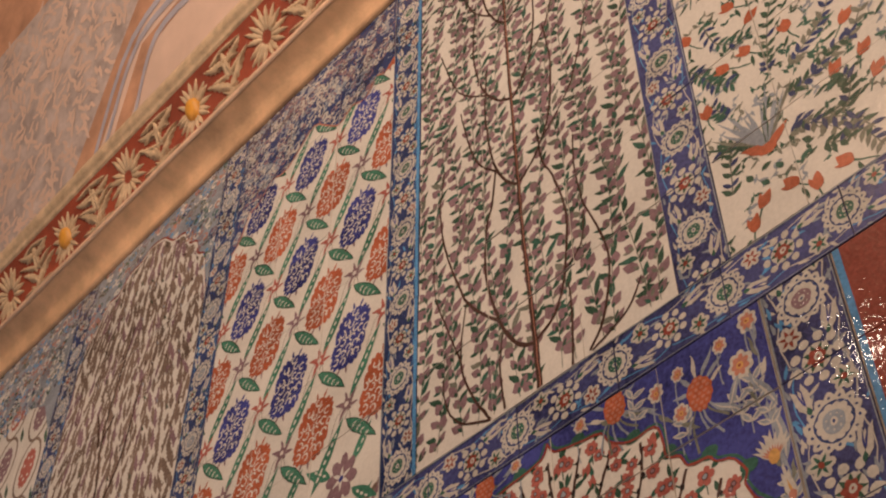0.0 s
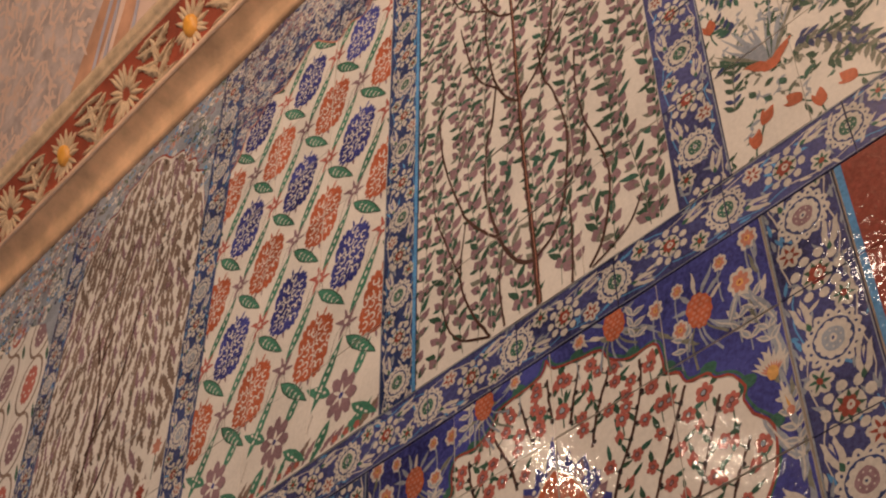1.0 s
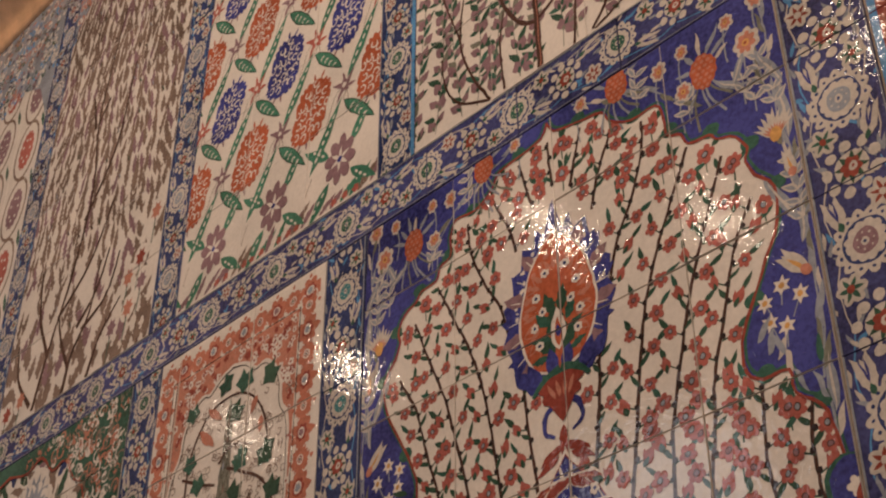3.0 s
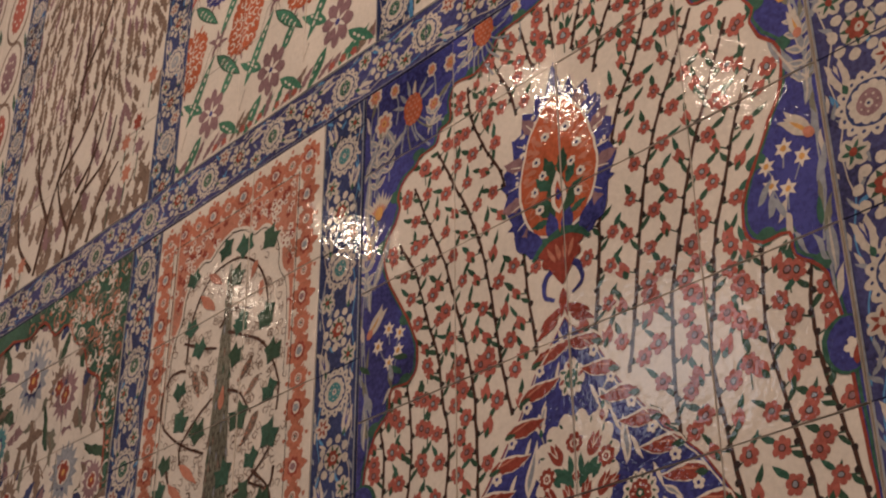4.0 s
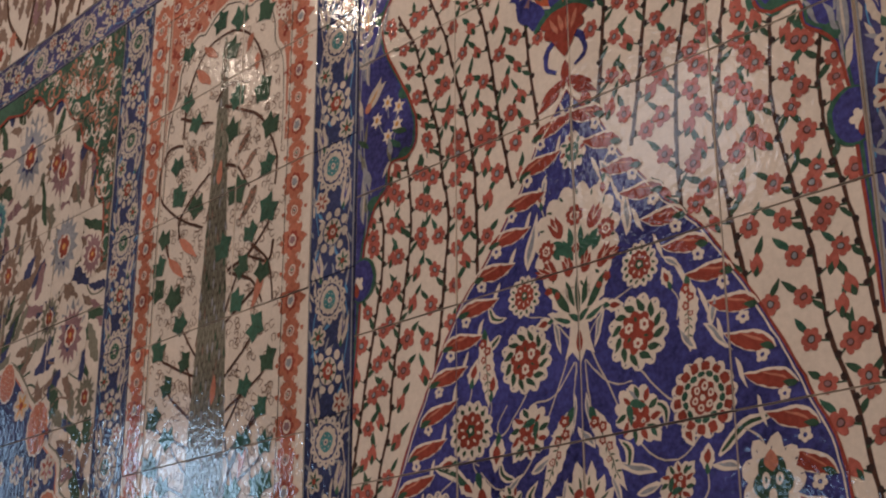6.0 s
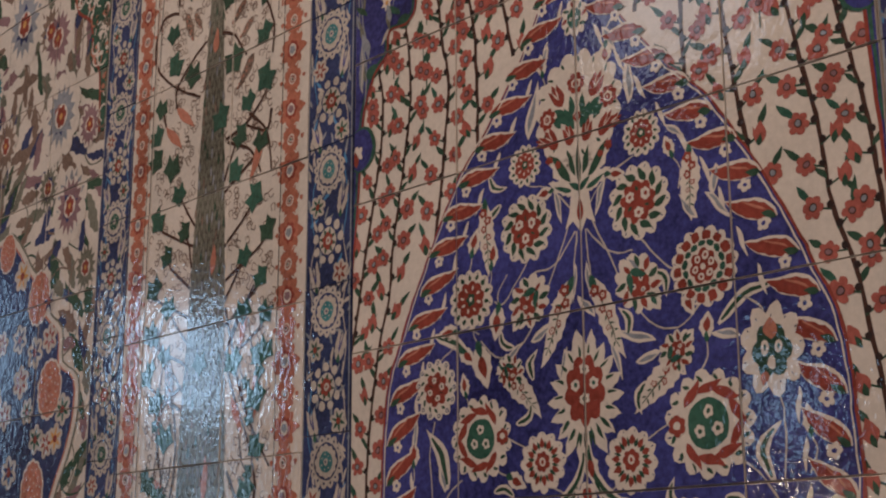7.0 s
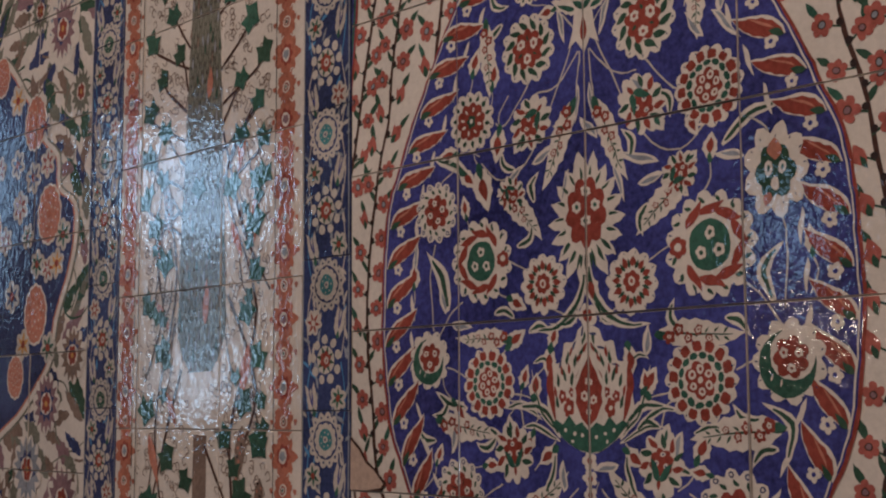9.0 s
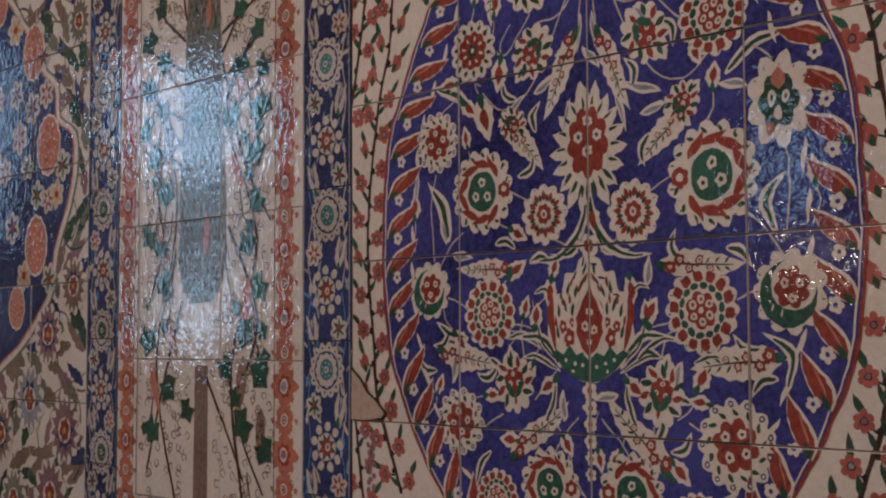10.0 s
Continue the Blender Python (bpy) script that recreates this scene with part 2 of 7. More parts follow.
class Panel:
    """A tiled field of the wall: a grid of glazed tiles, and the painting that runs over them."""

    def __init__(self, name, label, category, xs, zs, ground="white", group="", joint=0.0009, glazes=None):
        self.name, self.label, self.category, self.group = name, label, category, group
        self.tiles = [(a, c, b, d) for a, b in zip(xs, xs[1:]) for c, d in zip(zs, zs[1:])]
        self.ground = ground
        self.box = (xs[0], zs[0], xs[-1], zs[-1])
        self.paint = []
        self.joint = joint
        self.glazes = glazes or GLAZES
        self.tag = None
        self.count = 0

    def motif(self, name=None):
        """What is painted next is one motif of that name, a part of the tiles it lies on; None: of the tile itself."""
        self.count += 1
        self.tag = (self.count, name) if name else None

    def add(self, layer, colour, *loops):
        for loop in loops:
            self.paint.append((layer, colour, [by_hand(x, z) for x, z in loop], self.tag))

    def piece(self, name, verts, faces, mats, cx, cz, parent):
        used = sorted(set(mats))
        mesh = bpy.data.meshes.new(name)
        mesh.from_pydata([(x - cx, y, z - cz) for x, y, z in verts], [], faces)
        for k in used:
            mesh.materials.append(self.glazes[NAMES[k]])
        mesh.polygons.foreach_set("material_index", [used.index(k) for k in mats])
        mesh.update()
        ob = new(name, mesh)
        ob.parent = parent
        return ob

    def build(self):
        top = new(self.name)
        tagged(top, self.label, self.category, self.group)
        x0, z0, x1, z1 = self.box
        top.location = ((x0 + x1) / 2, 0, z0)
        todo = [[] for _ in self.tiles]
        for layer, colour, loop, tag in self.paint:
            lx, hx = min(p[0] for p in loop), max(p[0] for p in loop)
            lz, hz = min(p[1] for p in loop), max(p[1] for p in loop)
            pieces = None
            for i, (a, c, b, d) in enumerate(self.tiles):
                if hx < a or lx > b or hz < c or lz > d:
                    continue
                m = self.joint + 0.0006
                a, b, c, d = a + m, b - m, c + m, d - m
                if lx >= a and hx <= b and lz >= c and hz <= d:
                    todo[i].append((layer, colour, loop, tag))
                    break
                if pieces is None:
                    if len(loop) <= 4:
                        pieces = [loop]
                    else:
                        flat = [Vector((p[0], p[1], 0)) for p in loop]
                        from_tri = tessellate([flat])
                        pieces = [[loop[k] for k in tri] for tri in from_tri]
                for piece in pieces:
                    cut = clip_poly(piece, a, c, b, d)
                    if cut:
                        todo[i].append((layer, colour, cut, tag))
        for (a, c, b, d), shapes in zip(self.tiles, todo):
            cx, cz = (a + b) / 2, (c + d) / 2
            verts, faces, mats = [], [], []
            g = INDEX[self.ground]
            # body with a softened rim
            for inset, y in ((self.joint, 0.008), (self.joint, -FACE + 0.0006), (self.joint + 0.0006, -FACE)):
                verts += [(a + inset, y, c + inset), (b - inset, y, c + inset), (b - inset, y, d - inset), (a + inset, y, d - inset)]
            for r in (0, 4):
                for k in range(4):
                    faces.append((r + k, r + (k + 1) % 4, r + 4 + (k + 1) % 4, r + 4 + k))
                    mats.append(g)
            faces.append((8, 9, 10, 11))
            mats.append(g)
            marks = {}
            step = 0
            for layer, colour, loop, tag in shapes:
                area = sum(p[0] * q[1] - q[0] * p[1] for p, q in zip(loop, loop[1:] + loop[:1]))
                if abs(area) < 2e-7:
                    continue
                loop = loop if area > 0 else loop[::-1]
                vs, fs, ms = (verts, faces, mats) if tag is None else marks.setdefault(tag, ([], [], []))
                base = len(vs)
                lift = (layer + (step % 23) / 26) * LAYER
                step += 1
                vs += [(p[0], -FACE - lift, p[1]) for p in loop]
                fs.append(tuple(range(base, len(vs))))
                ms.append(INDEX[colour])
            ob = self.piece("tile", verts, faces, mats, cx, cz, top)
            # hand-laid: a little out of true
            ob.location = (cx - top.location.x, -0.0006 * rng.random(), cz - top.location.z)
            ob.rotation_euler = (radians(rng.uniform(-0.4, 0.4)), radians(rng.uniform(-0.12, 0.12)), radians(rng.uniform(-0.4, 0.4)))
            for (_, name), lists in marks.items():
                self.piece(name, *lists, cx, cz, ob)
        return top



# ---- the room ----


def box_mesh(name, lo, hi, mat, bevel=0.0):
    bm = bmesh.new()
    bmesh.ops.create_cube(bm, size=1.0)
    for v in bm.verts:
        v.co = [(a + b) / 2 + c * (b - a) for a, b, c in zip(lo, hi, v.co)]
    if bevel:
        bmesh.ops.bevel(bm, geom=bm.edges[:], offset=bevel, segments=2, affect="EDGES")
    mesh = bpy.data.meshes.new(name)
    bm.to_mesh(mesh)
    bm.free()
    mesh.materials.append(mat)
    return new(name, mesh)


def structure(name, lo, hi, mat, label=""):
    return tagged(box_mesh(name, lo, hi, mat), label, "", "", "structure")


structure("floor", (-5.8, -5.2, -0.2), (3.4, 0.3, 0.0), STONE_FLOOR, "plain stone floor of the room")
structure("wall_tiled", (-5.8, 0.003, 0.0), (3.4, 0.35, 5.5), GROUT, "mortar bed of the tiled wall")
# the right wall's opening is made up to hold the cool fill lamp
for lo, hi in (((3.1, -5.2, 0.0), (3.4, 0.003, 1.13)), ((3.1, -5.2, 1.59), (3.4, 0.003, 7.8)), ((3.1, -5.2, 1.13), (3.4, -3.58, 1.59)), ((3.1, -3.22, 1.13), (3.4, 0.003, 1.59))):
    structure("wall_right", lo, hi, PLASTER, "plain plastered wall out of view, with an opening added for a fill lamp")
for lo, hi in (((-5.8, -5.2, 0.0), (3.1, -4.9, 2.2)), ((-5.8, -5.2, 2.2), (-2.94, -4.9, 2.7)), ((-2.62, -5.2, 2.2), (3.1, -4.9, 2.7)), ((-5.8, -5.2, 2.7), (3.1, -4.9, 4.55)),
               ((-5.8, -5.2, 4.55), (-4.15, -4.9, 5.45)), ((-2.95, -5.2, 4.55), (3.1, -4.9, 5.45)), ((-5.8, -5.2, 5.45), (3.1, -4.9, 7.8))):
    structure("wall_back", lo, hi, PLASTER, "plain plastered wall with small windows")
# the end wall with two window openings
for lo, hi in (((-5.8, -4.9, 0.0), (-5.5, 0.003, 1.6)), ((-5.8, -4.9, 3.4), (-5.5, 0.003, 7.8)), ((-5.8, -4.9, 1.6), (-5.5, -3.48, 3.4)),
               ((-5.8, -2.58, 1.6), (-5.5, -1.71, 3.4)), ((-5.8, -0.81, 1.6), (-5.5, 0.003, 3.4))):
    structure("wall_end", lo, hi, PLASTER, "plastered end wall with window openings")
# unseen bars, added to break the daylight's reflection in the glaze into streaks
for name, y0 in (("reflection_bars_1", -3.48), ("reflection_bars_2", -1.71)):
    grille = tagged(new(name), "unseen iron bars added before the end wall opening to break up its reflection", "window", "", "structure")
    for k in range(3):
        box_mesh("bar", (-5.452, y0 + 0.205 + 0.225 * k, 1.6), (-5.424, y0 + 0.245 + 0.225 * k, 3.4), IRON, 0.004).parent = grille
    for k in range(5):
        box_mesh("crossbar", (-5.424, y0, 1.86 + 0.31 * k), (-5.404, y0 + 0.9, 1.90 + 0.31 * k), IRON, 0.004).parent = grille
structure("ceiling", (-5.8, -5.2, 7.8), (3.4, 0.35, 8.0), PLASTER, "plastered ceiling")


# ---- border strips: rosettes, tulips and small blossoms on cobalt ----


def jit(v, part=0.06):
    return v * (1 + rng.uniform(-part, part))


def rosette(P, x, z, r, kind, L):
    P.motif("rosette")
    r = jit(r, 0.05)
    t0 = rng.uniform(0, 1)
    if kind == "wheel":          # red-hearted blossom with separate petals
        P.add(L, "pale", *[ell(x + 0.75 * r * math.cos(t0 + TAU * k / 9), z + 0.75 * r * math.sin(t0 + TAU * k / 9), 0.180 * r, n=9) for k in range(9)])
        P.add(L + 1, "pale", ell(x, z, 0.52 * r, n=16))
        P.add(L + 2, "dark_green", *[leaf(x, z, 0.53 * r, 0.19 * r, t0 + 0.39 + TAU * k / 8, 0, 4) for k in range(8)])
        P.add(L + 3, "red", scallop(x, z, 0.34 * r, 6, 0.25, turn=t0))
        P.add(L + 4, "pale", ell(x + 0.05 * r, z, 0.15 * r, n=8))
        P.add(L + 5, "red", ell(x + 0.05 * r, z, 0.06 * r, n=6))
    else:
        P.add(L, "pale", scallop(x, z, r, 14, 0.16, turn=t0))
        P.add(L + 1, "navy", *[ell(x + 0.80 * r * math.cos(t0 + TAU * (k + 0.5) / 14), z + 0.80 * r * math.sin(t0 + TAU * (k + 0.5) / 14), 0.055 * r, n=6) for k in range(14)])
        P.add(L + 1, "navy", ell(x, z, 0.68 * r, n=20))
        P.add(L + 2, "pale", scallop(x, z, 0.62 * r, 12, 0.12, turn=t0))
        P.add(L + 3, kind, ell(x, z, 0.38 * r, n=18))
        P.add(L + 4, "pale", *[ell(x + 0.26 * r * math.cos(a), z + 0.26 * r * math.sin(a), 0.035 * r, n=5) for a in (TAU * k / 7 for k in range(7))], ell(x, z, 0.13 * r, n=10))
        P.add(L + 5, "navy", ell(x, z, 0.06 * r, n=6))
    P.motif()


def small_blossom(P, x, z, r, L, heart="green"):
    t0 = rng.uniform(0, 3)
    P.add(L, "pale", scallop(x, z, r, 6, 0.3, turn=t0))
    P.add(L + 1, heart, *[leaf(x, z, 0.8 * r, 0.28 * r, t0 + TAU * (k + 0.5) / 6, 0, 4) for k in range(6)])
    P.add(L + 2, "red" if heart != "red" else "pale", ell(x, z, 0.26 * r, n=7))


def tulip(P, x, z, length, turn, L, body="pale", vein="blue"):
    c, s = math.cos(turn), math.sin(turn)
    for side in (-0.34, 0.0, 0.34):
        P.add(L, body, leaf(x, z, length * (1.0 if side else 0.85), length * 0.27, turn + side, bend=-side * 0.42, n=9, saw=0.10))
    for side in (-0.2, 0.2):
        P.add(L + 1, vein, leaf(x + 0.25 * length * c, z + 0.25 * length * s, length * 0.6, length * 0.06, turn + side, -side * 0.3, n=4))
    P.add(L + 1, "green", leaf(x - 0.05 * length * c, z - 0.05 * length * s, length * 0.3, length * 0.16, turn, 0, 5))


def border(P, along, lo, hi, mid, half, first, pitch, kinds, ground_line="sky", big=1.0, sprig="pale"):
    """Rosettes in turn along a strip; along 'z' runs upright, 'x' level."""
    def at(s, c):
        return (mid + c, s) if along == "z" else (s, mid + c)
    turn0 = math.pi / 2 if along == "z" else 0.0
    k0 = math.ceil((lo - first) / pitch) - 1
    k = k0
    side = 1
    while first + k * pitch < hi + pitch:
        s = first + k * pitch
        if lo - pitch < s < hi + pitch:
            x, z = at(s + rng.uniform(-0.002, 0.002), rng.uniform(-0.003, 0.003))
            kind = kinds[k % len(kinds)]
            rosette(P, x, z, half * 0.74 * big, kind, 3)
            side = 1 if k % 2 else -1
            m = s + pitch / 2
            # a winding stem, a tulip and a blossom between two rosettes
            for q in (-1, 1):
                line = curve([at(s + pitch * 0.02, q * half * 0.62), at(m, q * half * 0.80), at(s + pitch * 0.98, q * half * 0.62)], 4)
                P.add(1, "sky" if rng.random() < 0.5 else "pale", *stroke(line, half * 0.035))
            tx, tz = at(m - half * 0.42, side * half * 0.46)
            tulip(P, tx, tz, half * 0.90, turn0 + side * (-0.25 if along == "z" else 0.25), 4, sprig)
            bx, bz = at(m + half * 0.02, -side * half * 0.52)
            small_blossom(P, bx, bz, half * 0.36, 4, "green" if k % 3 else "red")
            for q in range(18):
                lx, lz = at(m + half * rng.uniform(-1.0, 1.0), rng.choice((-1, 1)) * half * rng.uniform(0.15, 0.92))
                P.add(2, rng.choice(("sky", "pale", "grey", "grey", "grey", "pale")), leaf(lx, lz, half * 0.40, half * 0.11, turn0 + rng.uniform(-0.8, 0.8), rng.choice((-0.3, 0.3)), 5))
        k += 1
    x0, z0, x1, z1 = P.box
    w = 0.0035
    edges = ([[(x0, z0), (x0 + w, z0), (x0 + w, z1), (x0, z1)], [(x1 - w, z0), (x1, z0), (x1, z1), (x1 - w, z1)]] if along == "z" else
             [[(x0, z0), (x1, z0), (x1, z0 + w), (x0, z0 + w)], [(x0, z1 - w), (x1, z1 - w), (x1, z1), (x0, z1)]])
    P.add(9, ground_line, *edges)


def steps(lo, hi, pitch, start=None):
    out = [lo]
    v = lo if start is None else start
    while v < hi - 0.03:
        if v > lo + 0.03:
            out.append(v)
        v += pitch
    return out + [hi]


ROWS_LOW = [0.918, 1.168, 1.418, 1.668, 1.918, 2.168, 2.418, 2.668, 2.918, 3.103]
ROWS_HIGH = [3.227, 3.475, 3.725, 3.975, 4.225, 4.475, 4.725, 4.975, 5.10]

STRIP = "glazed border strip of rosettes and tulips on cobalt ground"
panels = []


def strip_up(x0, x1, z0, z1, first, kinds, ground, label=STRIP, big=1.0, pitch=0.125, line="grey", start=None):
    P = Panel("border_strip", label, "tile border", [x0, x1], steps(z0, z1, 0.25, start), ground, "upright border strips", 0.0005)
    border(P, "z", z0, z1, (x0 + x1) / 2, (x1 - x0) / 2, first, pitch, kinds, line, big)
    panels.append(P)
    return P


strip_up(-0.628, -0.503, 0.918, 3.103, 1.998, ("turquoise", "wheel"), "navy", start=1.043,
         label="dark blue border strip with turquoise rosettes, beside the arch panel")
strip_up(0.472, 0.609, 0.918, 3.103, 2.565, ("purple", "wheel", "grey", "wheel"), "dusk", big=1.02, pitch=0.1215,
         label="cobalt border strip of large white rosettes, beside the arch panel")
strip_up(-1.362, -1.236, 0.918, 3.103, 2.055, ("green", "wheel"), "navy", pitch=0.122, start=1.05,
         label="dark blue border strip with green-hearted rosettes")
P = strip_up(-0.477, -0.362, 3.227, 5.10, 3.28, ("green", "wheel"), "navy", pitch=0.118,
             label="cobalt border strip edged with light blue, under the cornice")
P.add(10, "sky", [(-0.374, 3.22), (-0.362, 3.22), (-0.362, 5.1), (-0.374, 5.1)])
strip_up(0.320, 0.438, 3.227, 5.10, 3.345, ("green", "wheel"), "dusk", pitch=0.128, label="cobalt border strip with green rosettes, beside a blossom tree panel")
strip_up(-1.328, -1.210, 3.227, 5.10, 3.36, ("grey", "wheel"), "navy", pitch=0.122, label="cobalt border strip beside the grey blossom panel")
strip_up(-2.215, -2.100, 3.227, 5.10, 3.30, ("grey", "wheel"), "navy", pitch=0.122, label="dull blue border strip far along the wall")
P = Panel("border_band", "level cobalt border band of rosettes across the whole wall", "tile border",
          steps(-3.4, 1.5, 0.2455, -3.27), [3.105, 3.225], "dusk")
border(P, "x", -3.4, 1.5, 3.165, 0.06, 0.412, 0.12275, ("green", "wheel"), "grey")
panels.append(P)

# ---- arch panel: lobed arch, red blossoms, hanging lamp palmette, pointed blue niche ----
ARCH = Panel("arch_panel", "glazed panel with red blossom stems round a pointed cobalt medallion", "tile panel",
             [-0.5, -0.25, 0.0, 0.25, 0.469], ROWS_LOW, "white")
AXIS = -0.008     # the painters' axis lies a little beside the joint


def half(sgn, x, z, drop=0.02):
    """A place on one half of the painting; the further half was laid a little lower and is narrower at its edge."""
    if sgn > 0 and x > 0.45:
        x = 0.45 + (x - 0.45) * 0.5
    return AXIS + sgn * x, z - (drop * min(1.0, x / 0.3) if sgn > 0 else 0.0)


HALF_ARCH = [(0.0, 3.094), (0.018, 3.066), (0.068, 3.058), (0.124, 3.050), (0.142, 3.022), (0.187, 3.000), (0.236, 3.004), (0.250, 2.973), (0.253, 2.934), (0.280, 2.921), (0.290, 2.897),
             (0.330, 2.892), (0.344, 2.877), (0.376, 2.861), (0.393, 2.830), (0.386, 2.808), (0.400, 2.777), (0.428, 2.739), (0.420, 2.678), (0.395, 2.632), (0.362, 2.573), (0.338, 2.522),
             (0.339, 2.475), (0.362, 2.455), (0.404, 2.454), (0.408, 2.417), (0.442, 2.388), (0.463, 2.342), (0.474, 2.285), (0.480, 2.18), (0.490, 2.09), (0.497, 2.02)]
edge = curve(HALF_ARCH, 3)
sides_ = {}
for sgn in (-1, 1):
    side = [half(sgn, x, z) for x, z in edge]
    sides_[sgn] = side
    ARCH.add(4, "blue", [(AXIS, 3.12), *side, (sgn * 0.51, 2.02), (sgn * 0.51, 3.12)])
    ARCH.add(6, "red", *stroke([(x - sgn * 0.001, z - 0.001) for x, z in side], 0.0050))
    ARCH.add(5, "green", *stroke([(x + sgn * 0.005, z + 0.003) for x, z in side if z > 2.06], 0.0050))
    for k in range(2, len(HALF_ARCH) - 4, 3):
        x, z = half(sgn, *HALF_ARCH[k])
        ARCH.add(5, "green" if z > 2.3 else "dark_green", ell(x + sgn * 0.004, z + 0.005, 0.017, 0.013, 10))

HALF_NICHE = [(0.0, 2.447), (0.028, 2.413), (0.064, 2.374), (0.098, 2.314), (0.141, 2.262), (0.182, 2.214), (0.222, 2.176), (0.256, 2.128), (0.292, 2.07), (0.325, 2.01), (0.353, 1.957),
              (0.373, 1.911), (0.394, 1.866), (0.405, 1.809), (0.410, 1.757), (0.412, 1.704), (0.413, 1.651), (0.406, 1.581), (0.392, 1.511), (0.368, 1.46), (0.343, 1.41), (0.30, 1.345), (0.24, 1.28), (0.16, 1.22), (0.0, 1.14)]
niche_side = curve(HALF_NICHE, 4)
niche = [(AXIS + x, z) for x, z in niche_side] + [(AXIS - x, z) for x, z in niche_side[::-1][1:-1]]
field = [(-0.5, 0.9), (0.5, 0.9), (0.5, 2.02), *sides_[1][::-1], *sides_[-1]]


def free(x, z):
    return inside(x, z, field) and not inside(x, z, niche) and not (abs(x - AXIS) < 0.12 and 2.60 < z < 2.88) and not (abs(x - AXIS) < 0.05 and 2.44 < z < 2.95)


def five_petals(P, x, z, r, L):
    """A red blossom of five or six round petals, dark between them, with a blue-grey eye."""
    n, t0 = rng.choice((5, 6, 6)), rng.uniform(0, 2)
    P.add(L, "bark", ell(x, z, r * 0.66, n=12))
    P.add(L + 1, "rose", *[ell(x + 0.62 * r * math.cos(t0 + TAU * q / n), z + 0.62 * r * math.sin(t0 + TAU * q / n), (0.40 if n == 5 else 0.36) * r, n=9) for q in range(n)])
    P.add(L + 2, "bark", ell(x, z, r * 0.36, n=9))
    P.add(L + 3, "grey" if rng.random() < 0.5 else "purple", ell(x, z, r * 0.25, n=8))


def closed_bud(P, x, z, r, turn, L):
    P.add(L, "rose", leaf(x - 1.1 * r * math.cos(turn), z - 1.1 * r * math.sin(turn), 2.4 * r, 1.45 * r, turn, 0, 8), leaf(x - r * math.cos(turn), z - r * math.sin(turn), 1.9 * r, 0.6 * r, turn + 0.42, 0.1, 5))
    P.add(L + 1, "dark_green", leaf(x - 1.3 * r * math.cos(turn), z - 1.3 * r * math.sin(turn), 1.3 * r, 0.7 * r, turn, 0, 5))


# stems of red blossoms rise beside the medallion and fan out over its point
STEMS = [[(0.0, 2.955), (0.0, 3.00), (0.002, 3.05)], [(0.046, 2.93), (0.058, 2.98), (0.072, 3.04)], [(0.085, 2.86), (0.104, 2.92), (0.136, 2.99), (0.14, 3.02)],
         [(0.056, 2.375), (0.062, 2.43), (0.074, 2.52), (0.085, 2.606), (0.108, 2.70), (0.133, 2.772), (0.168, 2.84), (0.20, 2.92), (0.205, 2.98)],
         [(0.119, 2.325), (0.134, 2.414), (0.158, 2.563), (0.180, 2.645), (0.208, 2.727), (0.246, 2.796), (0.284, 2.88)],
         [(0.196, 2.20), (0.197, 2.30), (0.202, 2.416), (0.233, 2.539), (0.265, 2.635), (0.308, 2.741), (0.345, 2.83)],
         [(0.300, 2.03), (0.285, 2.10), (0.266, 2.225), (0.261, 2.319), (0.272, 2.398), (0.285, 2.473), (0.313, 2.567), (0.343, 2.654), (0.385, 2.73)],
         [(0.37, 1.31), (0.41, 1.40), (0.430, 1.467), (0.441, 1.546), (0.450, 1.635), (0.452, 1.724), (0.442, 1.81), (0.420, 1.926), (0.402, 1.995), (0.388, 2.09), (0.367, 2.202), (0.352, 2.315), (0.352, 2.40), (0.362, 2.45)],
         [(0.46, 1.28), (0.482, 1.42), (0.49, 1.50)], [(0.497, 1.90), (0.480, 1.98), (0.458, 2.08), (0.428, 2.216), (0.420, 2.27), (0.422, 2.34), (0.43, 2.40)],
         [(0.42, 0.95), (0.44, 1.10), (0.46, 1.28)], [(0.34, 0.95), (0.36, 1.10), (0.40, 1.25)], [(0.25, 0.95), (0.26, 1.08), (0.30, 1.20)]]
